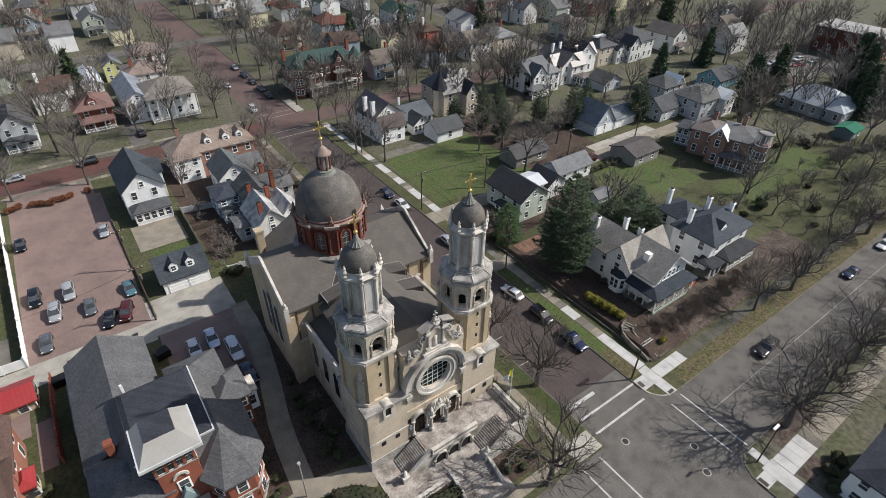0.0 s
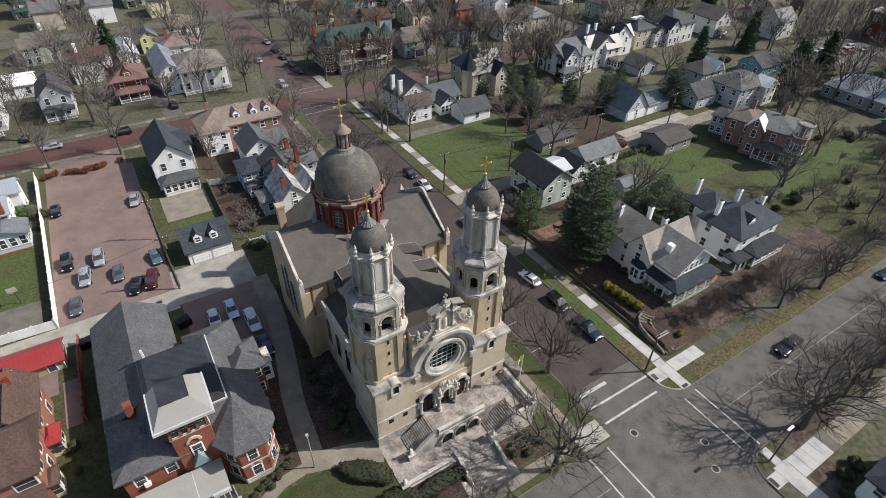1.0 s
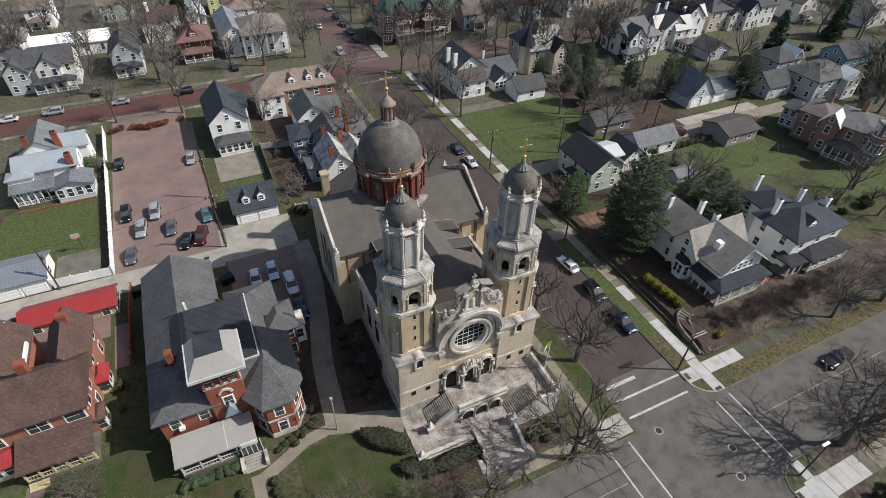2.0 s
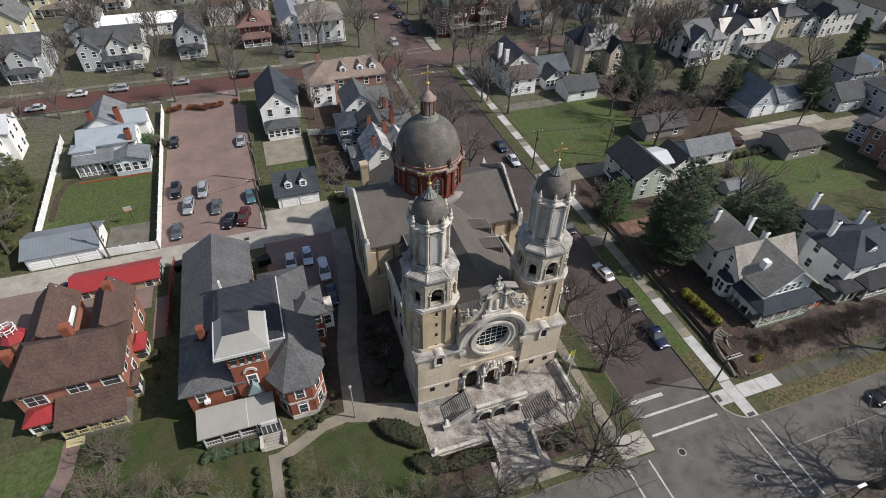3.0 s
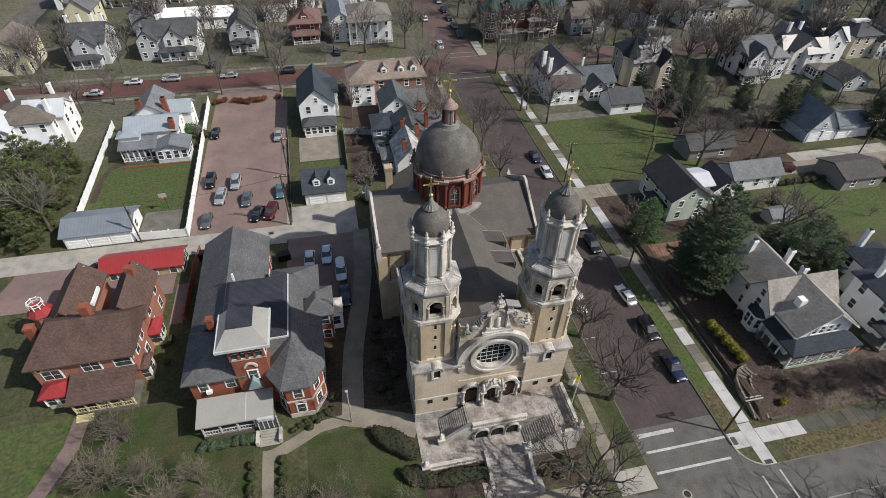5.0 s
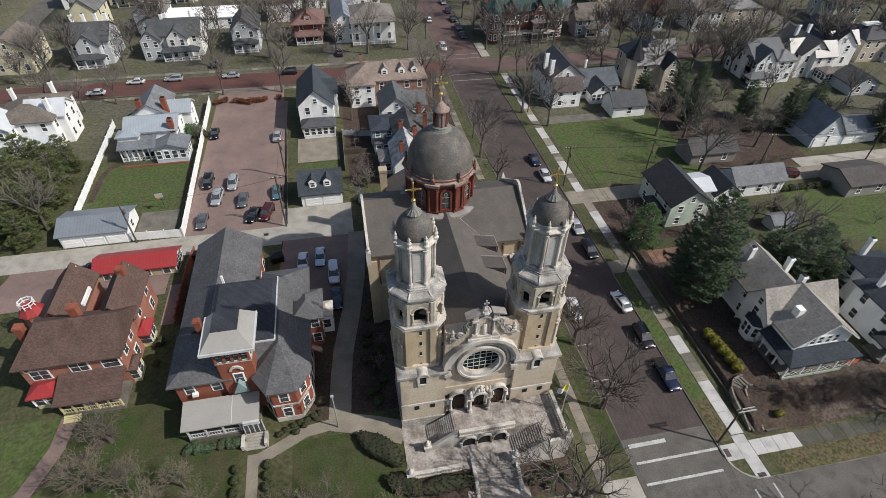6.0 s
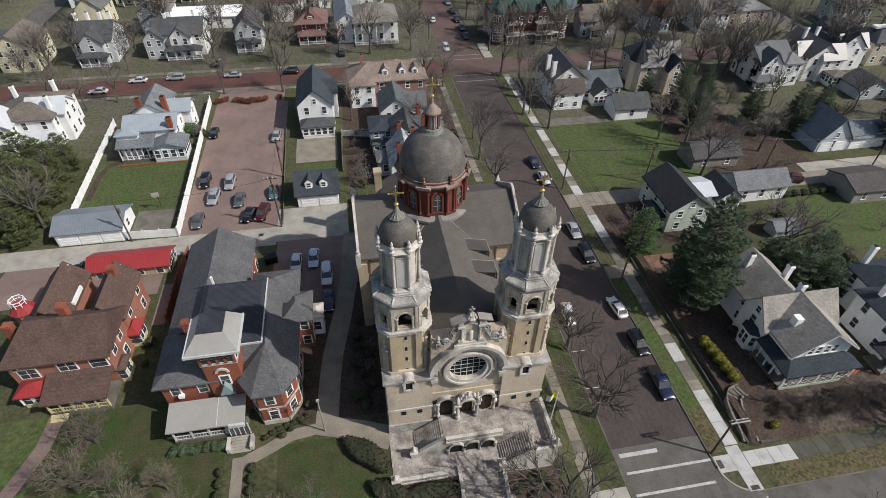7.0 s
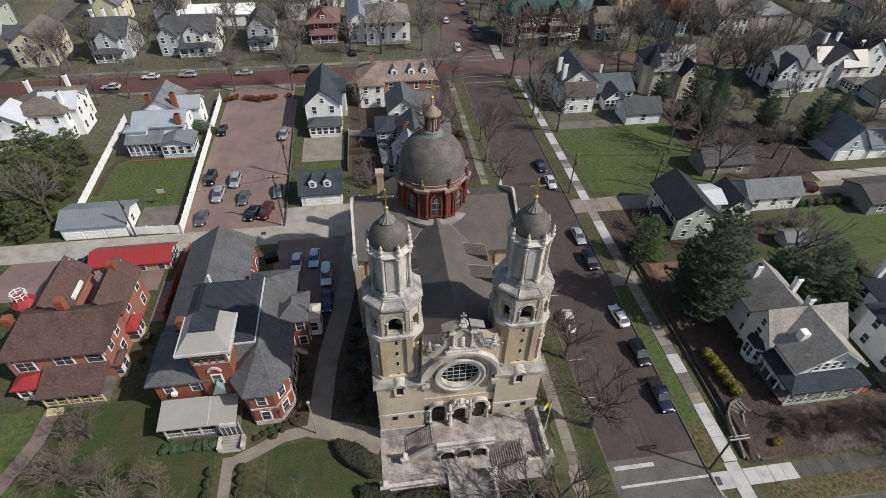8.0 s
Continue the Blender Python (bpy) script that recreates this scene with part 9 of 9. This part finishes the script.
picket_fence((-40.8, 42.0), (-42.3, 91), "long white board fence beside the lot", 2.0)
picket_fence((-49.1, 42.5), (-41.0, 42.1), "white board fence along the alley")
picket_fence((-60.0, 49.2), (-61.6, 83.4), "white board fence beside the evergreens")
picket_fence((80, 46.6), (70, 45.2), "weathered board fence along the alley", 1.5, M["pole_wood"])
picket_fence((-12.6, 57.5), (-12.4, 73), "weathered grey board fence behind the patio", 1.5, M["old_concrete"])
picket_fence((-12.4, 71.5), (-6.4, 70.2), "pale board fence between the gardens", 1.4, M["trim_grey"])
picket_fence((-12.4, 63.6), (-7, 63.4), "weathered board fence across the garden", 1.2, M["pole_wood"])
picket_fence((-10.6, 47.5), (-6.2, 47.2), "pale low board fence behind the church", 1.2, M["trim_grey"])
picket_fence((-23.6, 42.6), (-24.4, 76), "low grey board fence at the lot's edge", 0.5, M["old_concrete"])
rw = thing("retaining_wall", "low grey stone retaining wall round the corner garden", "wall", kind="structure")
# dark colour here stands in for the shadow line along the pavement
part("wall_run", boxes((33.2, 33.45, -8.6, 27, -0.1, 0.5)), M["dark_concrete"], rw)
part("wall_run", boxes((34.9, 37.4, -8.9, -8.6, -0.1, 0.45)), M["dark_concrete"], rw)
gs = thing("garden_steps", "curved grey stone garden steps through the retaining wall", "steps")
WAY = [(36.2, -2.3), (35.2, -2.4), (34.5, -3.1), (34.15, -4.2), (34.05, -5.4), (34.1, -6.6), (33.95, -7.7), (33.8, -8.5)]


def way(u):
    """A point of the garden steps' middle line, and the way across it; u from 0 at the top to 1."""
    k = min(int(u * 7), 6)
    (ax, ay), (bx, by) = WAY[k], WAY[k + 1]
    (px, py), (qx, qy) = WAY[max(k - 1, 0)], WAY[min(k + 2, 7)]
    f = u * 7 - k
    t = Vector((bx - ax, by - ay)).normalized().lerp(Vector((qx - px, qy - py)).normalized(), 0.5)
    return Vector((ax + (bx - ax) * f, ay + (by - ay) * f)), Vector((-t.y, t.x))


for i in range(15):
    (p, e), (q, g) = way(i / 15), way((i + 0.78) / 15)
    bm = bmesh.new()
    prism(bm, [tuple(p - e * 0.72), tuple(p + e * 0.72), tuple(q + g * 0.72), tuple(q - g * 0.72)][::-1], -0.1, 1.3 - i * 0.075, "z")
    part("stone_step", bm, M["old_concrete"], gs)
for s in (-1, 1):
    for i in range(14):
        (p, e), (q, g) = way(i / 14), way((i + 1) / 14)
        bm = bmesh.new()
        prism(bm, [tuple(p + e * s * 0.74), tuple(p + e * s * 0.95), tuple(q + g * s * 0.95), tuple(q + g * s * 0.74)][::s], -0.1, 1.62 - i * 0.085, "z")
        part("kerb_stone", bm, M["path_concrete"] if i % 3 else M["old_concrete"], gs)



# ---- cars ----
def car(x, y, heading, colour, kind="sedan", label=""):
    """A car whose nose points along heading (degrees, 0: to +y)."""
    cm = car_paint(colour)
    L, Wd, H = {"sedan": (4.7, 1.82, 1.45), "suv": (4.75, 1.9, 1.72), "pickup": (5.7, 1.98, 1.85), "van": (5.0, 1.95, 1.8)}[kind]
    top = thing("pickup_truck" if kind == "pickup" else "car", label, "pickup truck" if kind == "pickup" else "car", pose(x, y, (0.0 if on_road(x, y) else hgt(x, y) + 0.05), 0, 0, heading) @ Matrix.Scale(0.92, 4), "parked cars")
    h = L / 2
    waist = 0.62 * H if kind != "pickup" else 0.58 * H
    bm = bmesh.new()
    rows = []
    nose = 0.8 if kind == "pickup" else 0.7
    for f, wf, bf, lo in ((-1.0, 0.78, 0.66, 0.42), (-0.965, 0.92, 0.86, 0.3), (-0.86, 0.985, 0.97, 0.24), (-0.4, 1.0, 1.0, 0.24), (0.3, 1.0, 1.0, 0.24), (0.55, 0.99, 0.96, 0.24), (0.82, 0.95, (0.87 + nose) / 2 + 0.05, 0.24), (0.95, 0.86, nose + 0.02, 0.3), (1.0, 0.68, nose - 0.14, 0.4)):
        w, b = Wd / 2 * wf, waist * bf
        half = [(0.0, b + 0.02), (w * 0.6, b + 0.01), (w * 0.86, b - 0.03), (w * 0.97, b - 0.14), (w, (b + lo) / 2 + 0.06), (w * 0.97, lo + 0.12), (w * 0.86, lo)]
        ring = half + [(-x, z) for x, z in half[:0:-1]]
        rows.append([bm.verts.new((x, f * h, z)) for x, z in ring])
    for p, q in zip(rows, rows[1:]):
        for i in range(len(p)):
            j = (i + 1) % len(p)
            bm.faces.new((p[i], p[j], q[j], q[i]))
    bm.faces.new(rows[0])
    bm.faces.new(rows[-1][::-1])
    part("body", bm, cm, top, smooth=True)
    if kind == "sedan":
        cab = [(-h + 0.55, waist), (-h + 1.15, H), (h - 2.15, H), (h - 1.3, waist)]
    elif kind == "pickup":
        cab = [(-0.75, waist), (-0.6, H), (h - 2.35, H), (h - 1.6, waist)]
    else:
        cab = [(-h + 0.12, waist), (-h + 0.4, H), (h - 2.0, H), (h - 1.15, waist)]

    def cabin(inset, z1):
        bm = bmesh.new()
        a = [bm.verts.new((sx * (Wd / 2 - 0.06 - inset), cab[i][0], cab[i][1])) for sx in (-1, 1) for i in (0, 3)]
        b = [bm.verts.new((sx * (Wd / 2 - 0.24 - inset), cab[i][0] , z1)) for sx in (-1, 1) for i in (1, 2)]
        for f in ((a[0], a[1], b[1], b[0]), (a[3], a[2], b[2], b[3]), (a[2], a[0], b[0], b[2]), (a[1], a[3], b[3], b[1]), (b[0], b[1], b[3], b[2])):
            bm.faces.new(f)
        return bm
    glass = part("cabin_glass", cabin(0.0, H - 0.06), M["window_glass"], top, "dark glass")
    bm = bmesh.new()
    rows = []
    y0, y1 = cab[1][0] - 0.1, cab[2][0] + 0.1
    for f, wf, dz in ((0.0, 0.8, -0.1), (0.12, 0.96, -0.03), (0.5, 1.0, 0.0), (0.88, 0.96, -0.03), (1.0, 0.8, -0.1)):
        w = (Wd / 2 - 0.2) * wf
        rows.append([bm.verts.new((x * w, y0 + (y1 - y0) * f, H + dz + z)) for x, z in ((-1, -0.1), (-0.93, -0.03), (-0.5, 0.02), (0.5, 0.02), (0.93, -0.03), (1, -0.1))])
    for p, q in zip(rows, rows[1:]):
        for i in range(6):
            bm.faces.new((p[i], p[(i + 1) % 6], q[(i + 1) % 6], q[i]))
    bm.faces.new(rows[0])
    bm.faces.new(rows[-1][::-1])
    part("car_roof", bm, cm, top, smooth=True)
    my, mz = sum(c[0] for c in cab) / 4, (waist + H) / 2
    for sx in (-1, 1):
        bm = bmesh.new()
        rows = []
        for cy, cz in cab:
            row = []
            for f in (1.0, 0.84):
                py, pz = my + (cy - my) * f, mz + (cz - mz) * f
                px = Wd / 2 - 0.05 - 0.18 * (pz - waist) / (H - waist)
                row += [bm.verts.new((sx * (px + e), py, pz)) for e in (0.0, -0.05)]
            rows.append(row)
        for k in range(4):
            p, q = rows[k], rows[(k + 1) % 4]
            for a, b in ((0, 1), (1, 3), (3, 2), (2, 0)):
                bm.faces.new((p[a], p[b], q[b], q[a]))
        part("side_frame", bm, cm, top)
    if kind == "pickup":
        bm = boxes((-Wd / 2 + 0.15, Wd / 2 - 0.15, -h + 0.15, -0.9, waist - 0.05, waist + 0.015))
        part("cargo_bed", bm, M["plastic_black"], top)
    for sx in (-1, 1):
        for wy in (-h + 0.85, h - 0.9):
            bm = bmesh.new()
            lathe(bm, [(0.2, -0.11), (0.32, -0.11), (0.33, 0.11), (0.2, 0.11)], 14)
            bmesh.ops.rotate(bm, verts=bm.verts, cent=(0, 0, 0), matrix=Matrix.Rotation(math.pi / 2, 3, "Y"))
            w = part("wheel", bm, M["plastic_black"], top, at=pose(sx * (Wd / 2 - 0.1), wy, 0.33))
            bm = bmesh.new()
            lathe(bm, [(0.2, -0.1), (0.19, 0.115), (0.06, 0.125)], 10)
            bmesh.ops.rotate(bm, verts=bm.verts, cent=(0, 0, 0), matrix=Matrix.Rotation(math.pi / 2, 3, "Y"))
            part("rim", bm, M["chrome"], w)
        part("headlight", boxes((sx * (Wd / 2 - 0.28) - 0.16, sx * (Wd / 2 - 0.28) + 0.16, h - 0.16, h + 0.0, waist * 0.72, waist * 0.8)), M["lamp_glass"], top)
        part("tail_light", boxes((sx * (Wd / 2 - 0.22) - 0.12, sx * (Wd / 2 - 0.22) + 0.12, -h - 0.01, -h + 0.1, waist * 0.7, waist * 0.86)), plain((0.25, 0.01, 0.01), 0.3), top)
    return top


SILVER, CWHITE, BLACK, NAVY, MAROON, TEAL, GREYC, RED = (0.42, 0.43, 0.44), (0.72, 0.72, 0.72), (0.012, 0.012, 0.014), (0.015, 0.022, 0.055), (0.10, 0.018, 0.018), (0.10, 0.20, 0.23), (0.13, 0.14, 0.15), (0.30, 0.03, 0.03)
for x, y, a, c, k, l in (
    (-39.6, 76, 180, BLACK, "sedan", "small black car parked in the lot"), (-26.3, 72.6, 175, SILVER, "sedan", "pale silver sedan parked by the fence"),
    (-38.7, 57.4, 178, BLACK, "suv", "black SUV parked in the brick lot"), (-34, 56.2, 178, SILVER, "suv", "silver wagon parked in the brick lot"),
    (-36.4, 51.8, 175, SILVER, "suv", "light silver SUV parked in the brick lot"), (-31.7, 50.4, 177, GREYC, "sedan", "grey sedan parked in the brick lot"),
    (-25.7, 51.8, 182, TEAL, "sedan", "teal-blue sedan parked at the lot's edge"), (-38.2, 45.2, 178, GREYC, "sedan", "dark grey sedan parked near the alley"),
    (-29.6, 45.6, 165, BLACK, "sedan", "black sedan parked beside a maroon car"), (-27.2, 45.7, 165, MAROON, "suv", "maroon SUV parked near the alley"),
    (-20.7, 30.2, 178, CWHITE, "sedan", "white sedan parked beside the church"), (-18.0, 31.0, 178, (0.55, 0.62, 0.70), "sedan", "pale blue-white sedan parked beside the church"),
    (-16.0, 26.8, 180, CWHITE, "van", "white van parked beside the church"), (-15.8, 21.4, 180, NAVY, "sedan", "dark navy car in the church's shade"),
    (18.8, 14.4, 172, CWHITE, "sedan", "white sedan parked at the church kerb"), (26.5, 14.4, 6, CWHITE, "sedan", "white sedan pulling along the side street"),
    (26.7, 7.6, 180, BLACK, "suv", "black SUV parked at the kerb"), (26.7, 1.0, 180, NAVY, "pickup", "dark blue pickup truck parked at the kerb"),
):
    car(x, y, a, c, k, l)
for x, y, a, c, k, l in (
    (25.9, 54.6, 180, NAVY, "sedan", "dark blue sedan parked on the side street"), (26.2, 48.8, 180, CWHITE, "sedan", "white sedan parked on the side street"),
    (26.4, 32.6, 180, SILVER, "sedan", "silver sedan parked under the trees"), (26.3, 26.4, 180, BLACK, "suv", "black SUV parked in the shade of the pine"),
    (49.9, -17.0, 94, BLACK, "pickup", "black pickup truck on the wide street"), (80.3, -16.2, 90, NAVY, "sedan", "dark blue car on the wide street"), (95, -16, 90, CWHITE, "sedan", "white car parked on the wide street"), (101, -15.6, 90, (0.5, 0.3, 0.03), "sedan", "orange car parked on the wide street"),
    (18.6, 116, 180, CWHITE, "suv", "white car on the far side street"), (26.2, 124, 180, BLACK, "sedan", "black car parked on the far side street"), (26.3, 131, 180, GREYC, "sedan", "grey car parked on the far side street"), (26.2, 138, 180, BLACK, "sedan", "black car parked on the far side street"), (26.2, 146, 180, NAVY, "sedan", "navy car parked on the far side street"), (18.4, 139, 0, CWHITE, "sedan", "white car parked on the far side street"), (26.2, 155, 180, SILVER, "sedan", "silver car parked on the far side street"),
    (-70, 101, 90, CWHITE, "sedan", "white car parked on the red street"), (-53, 106.2, 90, SILVER, "suv", "silver car parked on the red street"), (-39, 105.9, 90, SILVER, "sedan", "silver sedan parked on the red street"), (-24.5, 105.8, 90, BLACK, "suv", "black SUV parked on the red street"), (-62, 106, 90, CWHITE, "sedan", "white car parked on the red street"), (-80, 101, 90, BLACK, "sedan", "black car parked on the red street"),
):
    car(x, y, a, c, k, l)
for x, y, a, c, k, l in (
    (74.5, 40.8, 75, MAROON, "suv", "maroon SUV parked behind the hedge"), (72.3, 40.4, 100, GREYC, "sedan", "grey car parked behind the hedge"),
    (-53.5, 35.5, 88, NAVY, "sedan", "dark blue car parked behind the brick house"),
    (187, 55, 80, CWHITE, "sedan", "white car in the far parking lot"), (190, 52, 80, CWHITE, "sedan", "white car in the far parking lot"), (193, 49, 80, RED, "sedan", "red car in the far parking lot"), (200, 52, 80, CWHITE, "suv", "white car in the far parking lot"), (203, 48, 80, SILVER, "sedan", "silver car in the far parking lot"), (-10.8, 116, 0, BLACK, "sedan", "black car in the driveway"), (-44, 113.6, 0, BLACK, "sedan", "black car in a driveway"),
):
    car(x, y, a, c, k, l)
part("far_lot_surface", boxes((180, 212, 40, 62, 0.0, 0.16)), M["asphalt"], None)
tagged(bpy.data.objects["far_lot_surface"], "grey asphalt of a distant parking lot", "parking lot", kind="structure")


# ---- poles, lamps, flag ----
def utility_pole(x, y, h, arms=1, lamp=False):
    p = thing("utility_pole", "tall dark wooden utility pole with crossarm", "utility pole", pose(x, y, hgt(x, y) if not on_road(x, y) else 0), "utility poles")
    bm = bmesh.new()
    tube(bm, (0, 0, -0.3), (0, 0, h), 0.15, 0.11, 8)
    part("pole", bm, M["pole_wood"], p)
    for k in range(arms):
        part("crossarm", boxes((-1.1, 1.1, -0.06, 0.06, h - 0.45 - k * 0.9, h - 0.33 - k * 0.9)), M["pole_wood"], p)
        for dx in (-0.95, -0.4, 0.4, 0.95):
            bm = bmesh.new()
            lathe(bm, [(0.05, h - 0.33 - k * 0.9), (0.06, h - 0.2 - k * 0.9), (0.02, h - 0.14 - k * 0.9)], 6, (dx, 0))
            part("insulator", bm, M["lamp_glass"], p)
    bm = bmesh.new()
    lathe(bm, [(0.18, h - 2.4), (0.2, h - 2.2), (0.2, h - 1.6), (0.1, h - 1.5)], 8, (0.3, 0))
    part("transformer", bm, M["old_concrete"], p)


def street_lamp(x, y, h, reach=(0, 0), label="tall grey street lamp with an arm"):
    p = thing("street_lamp", label, "street lamp", pose(x, y, hgt(x, y)), "street lamps")
    bm = bmesh.new()
    tube(bm, (0, 0, -0.2), (0, 0, h), 0.1, 0.06, 8)
    if reach != (0, 0):
        tube(bm, (0, 0, h - 0.3), (reach[0], reach[1], h + 0.25), 0.05, 0.04, 6)
    part("pole", bm, M["pole_wood"], p)
    bm = bmesh.new()
    rx, ry = reach
    box(bm, rx - 0.55, rx + 0.55, ry - 0.14, ry + 0.14, h + 0.15, h + 0.32)
    head = part("lamp_head", bm, M["white_paint"], p)
    part("lens", boxes((rx - 0.22, rx + 0.22, ry - 0.12, ry + 0.12, h + 0.1, h + 0.15)), M["lamp_glass"], head)


utility_pole(28.8, 45.3, 8.8, 1)
utility_pole(29.3, 19.5, 8.5, 1)
utility_pole(45.5, 45.0, 8.0, 0)
utility_pole(-48.4, 41.9, 8.5, 0)
utility_pole(-23.8, 41.9, 10.6, 1)
utility_pole(95, 43.0, 8.5, 1)
utility_pole(31.0, 75.0, 8.0, 0)
utility_pole(70, 43.6, 8.5, 1)
utility_pole(-24.2, 57.5, 8.5, 1)
p = thing("utility_pole", "dark wooden pole at the junction with a double weathered crossarm", "utility pole", pose(28.35, -8.95, 0.1), "utility poles")
bm = bmesh.new()
tube(bm, (0, 0, -0.3), (0, 0, 7.5), 0.14, 0.1, 8)
part("pole", bm, M["pole_wood"], p)
for y in (-0.2, 0.12):
    part("crossarm", boxes((-0.35, 1.95, y, y + 0.12, 6.95, 7.1)), M["louvre"], p, "weathered whitish crossarm plank")
for x in (-0.2, 0.9, 1.8):
    bm = bmesh.new()
    lathe(bm, [(0.06, 7.1), (0.08, 7.2), (0.03, 7.34)], 6, (x, 0.0))
    part("insulator", bm, M["bronze_trim"], p)
bm = bmesh.new()
tube(bm, (0.05, 0, 6.2), (0.9, 0, 6.95), 0.03, 0.03, 4)
part("brace", bm, M["iron"], p)
street_lamp(30.5, -26.3, 7.4, (-0.8, 0.1))
p = thing("path_lamp", "slim grey lamp post beside the curved walk", "lamp post", pose(-16.6, 0.7, hgt(-16.6, 0.7)))
bm = bmesh.new()
tube(bm, (0, 0, -0.1), (0, 0, 6.6), 0.09, 0.06, 8)
part("pole", bm, M["concrete"], p)
part("lamp_head", boxes((-0.16, 0.16, -0.14, 0.14, 6.5, 6.72)), M["louvre"], p)
fl = thing("flagpole", "slim white flagpole with a yellow and white flag", "flagpole", pose(9.7, -3.4, hgt(9.7, -3.4)))
bm = bmesh.new()
tube(bm, (0, 0, -0.1), (0, 0, 7.9), 0.07, 0.045, 8)
part("pole", bm, M["white_paint"], fl)
for k, (m, label) in enumerate((("flag_yellow", "yellow half of the flag"), ("flag_white", "white half of the flag"))):
    bm = bmesh.new()
    n = 6
    rows = []
    for i in range(n + 1):
        u = (k + i / n) * 0.75
        s = 0.14 * math.sin(u * 5)
        rows.append([bm.verts.new((-0.05 - u * 0.75, s + e, 7.8 - 0.35 * u - w)) for w in (0, 0.55, 1.05) for e in (0.0, 0.012)])
    for a, b in zip(rows, rows[1:]):
        for j in range(2):
            bm.faces.new((a[2 * j], b[2 * j], b[2 * j + 2], a[2 * j + 2]))
            bm.faces.new((a[2 * j + 1], a[2 * j + 3], b[2 * j + 3], b[2 * j + 1]))
    part("flag_half", bm, M[m], fl, label)
hoop = thing("basketball_hoop", "basketball hoop on a pole with a white backboard", "basketball hoop", pose(-45.5, 51.0, hgt(-45.5, 51.0)))
bm = bmesh.new()
tube(bm, (0, 0, -0.1), (0, 0, 2.9), 0.06, 0.05, 6)
tube(bm, (0, 0, 2.8), (0, -0.6, 3.2), 0.04, 0.04, 5)
part("pole", bm, M["iron"], hoop)
part("backboard", boxes((-0.65, 0.65, -0.68, -0.62, 2.85, 3.7)), M["louvre"], hoop)
bm = bmesh.new()
lathe(bm, [(0.23, 3.02), (0.26, 3.02), (0.26, 3.06), (0.23, 3.06)], 12, (0, -1.0))
part("rim", bm, plain((0.5, 0.12, 0.03)), hoop)


def cable(a, b, sag=0.8):
    bm = bmesh.new()
    a, b = Vector(a), Vector(b)
    pts = [a.lerp(b, i / 10) - Vector((0, 0, sag * 4 * (i / 10) * (1 - i / 10))) for i in range(11)]
    side = Vector((b.y - a.y, a.x - b.x, 0)).normalized() * 0.02
    rings = [[bm.verts.new(p + w) for w in (side, Vector((0, 0, 0.03)), -side)] for p in pts]
    for p, q in zip(rings, rings[1:]):
        for k in range(3):
            bm.faces.new((p[k], p[(k + 1) % 3], q[(k + 1) % 3], q[k]))
    solid("power_line", bm, M["plastic_black"], "thin black overhead power line between poles", "cable", "overhead lines")


for dx in (-0.9, 0.4, 0.9):
    cable((28.8 + dx, 45.3, 8.6), (70 + dx, 43.6, 8.3))
    cable((70 + dx, 43.6, 8.3), (95 + dx, 43.0, 8.3))
    cable((28.8 + dx, 45.3, 8.6), (29.3 + dx, 19.5, 8.3))
for dx in (-0.2, 0.9, 1.8):
    cable((28.35 + dx, -8.95, 7.35), (29.0 + dx, 19.5, 8.3))
cable((-23.8, 41.9, 10.3), (-48.4, 41.9, 8.4))
cable((-23.8, 41.9, 10.3), (-24.2, 57.5, 8.4))
cable((-23.8, 41.9, 10.3), (28.8, 45.3, 8.6), 2.0)

# planting by the rectory porch and its steps
IVY = shrub_mesh(11, 2.4, 1.5, 0.9, M["pine"], 1500, 0.1, 0.85)
for k in range(7):
    x = -33.6 + 0.9 * k
    plant("ivy_hedge", "bright green ivy hedge along the porch", "shrub", [IVY], x, 0.75 + 0.12 * math.sin(k * 2.0), 0.78 + 0.1 * math.sin(k * 1.3), x, "ivy hedge")
for x in (-28.1, -24.7):
    for y in (-2.6, -3.9, -5.2, -6.5):
        plant("clipped_hedge", "dark clipped hedge beside the front steps", "shrub", [HEDGE], x, y, 0.62, 1.57, "step hedges")
for x, y in ((-23.4, 0.9), (-22.6, 1.35), (-21.8, 1.75), (-21.0, 2.05), (-20.2, 2.3), (-19.4, 2.6), (-18.6, 2.95)):
    plant("clipped_hedge", "low dark clipped hedge along the curved walk", "shrub", [HEDGE], x, y, 0.5, 0.4, "walk hedges")
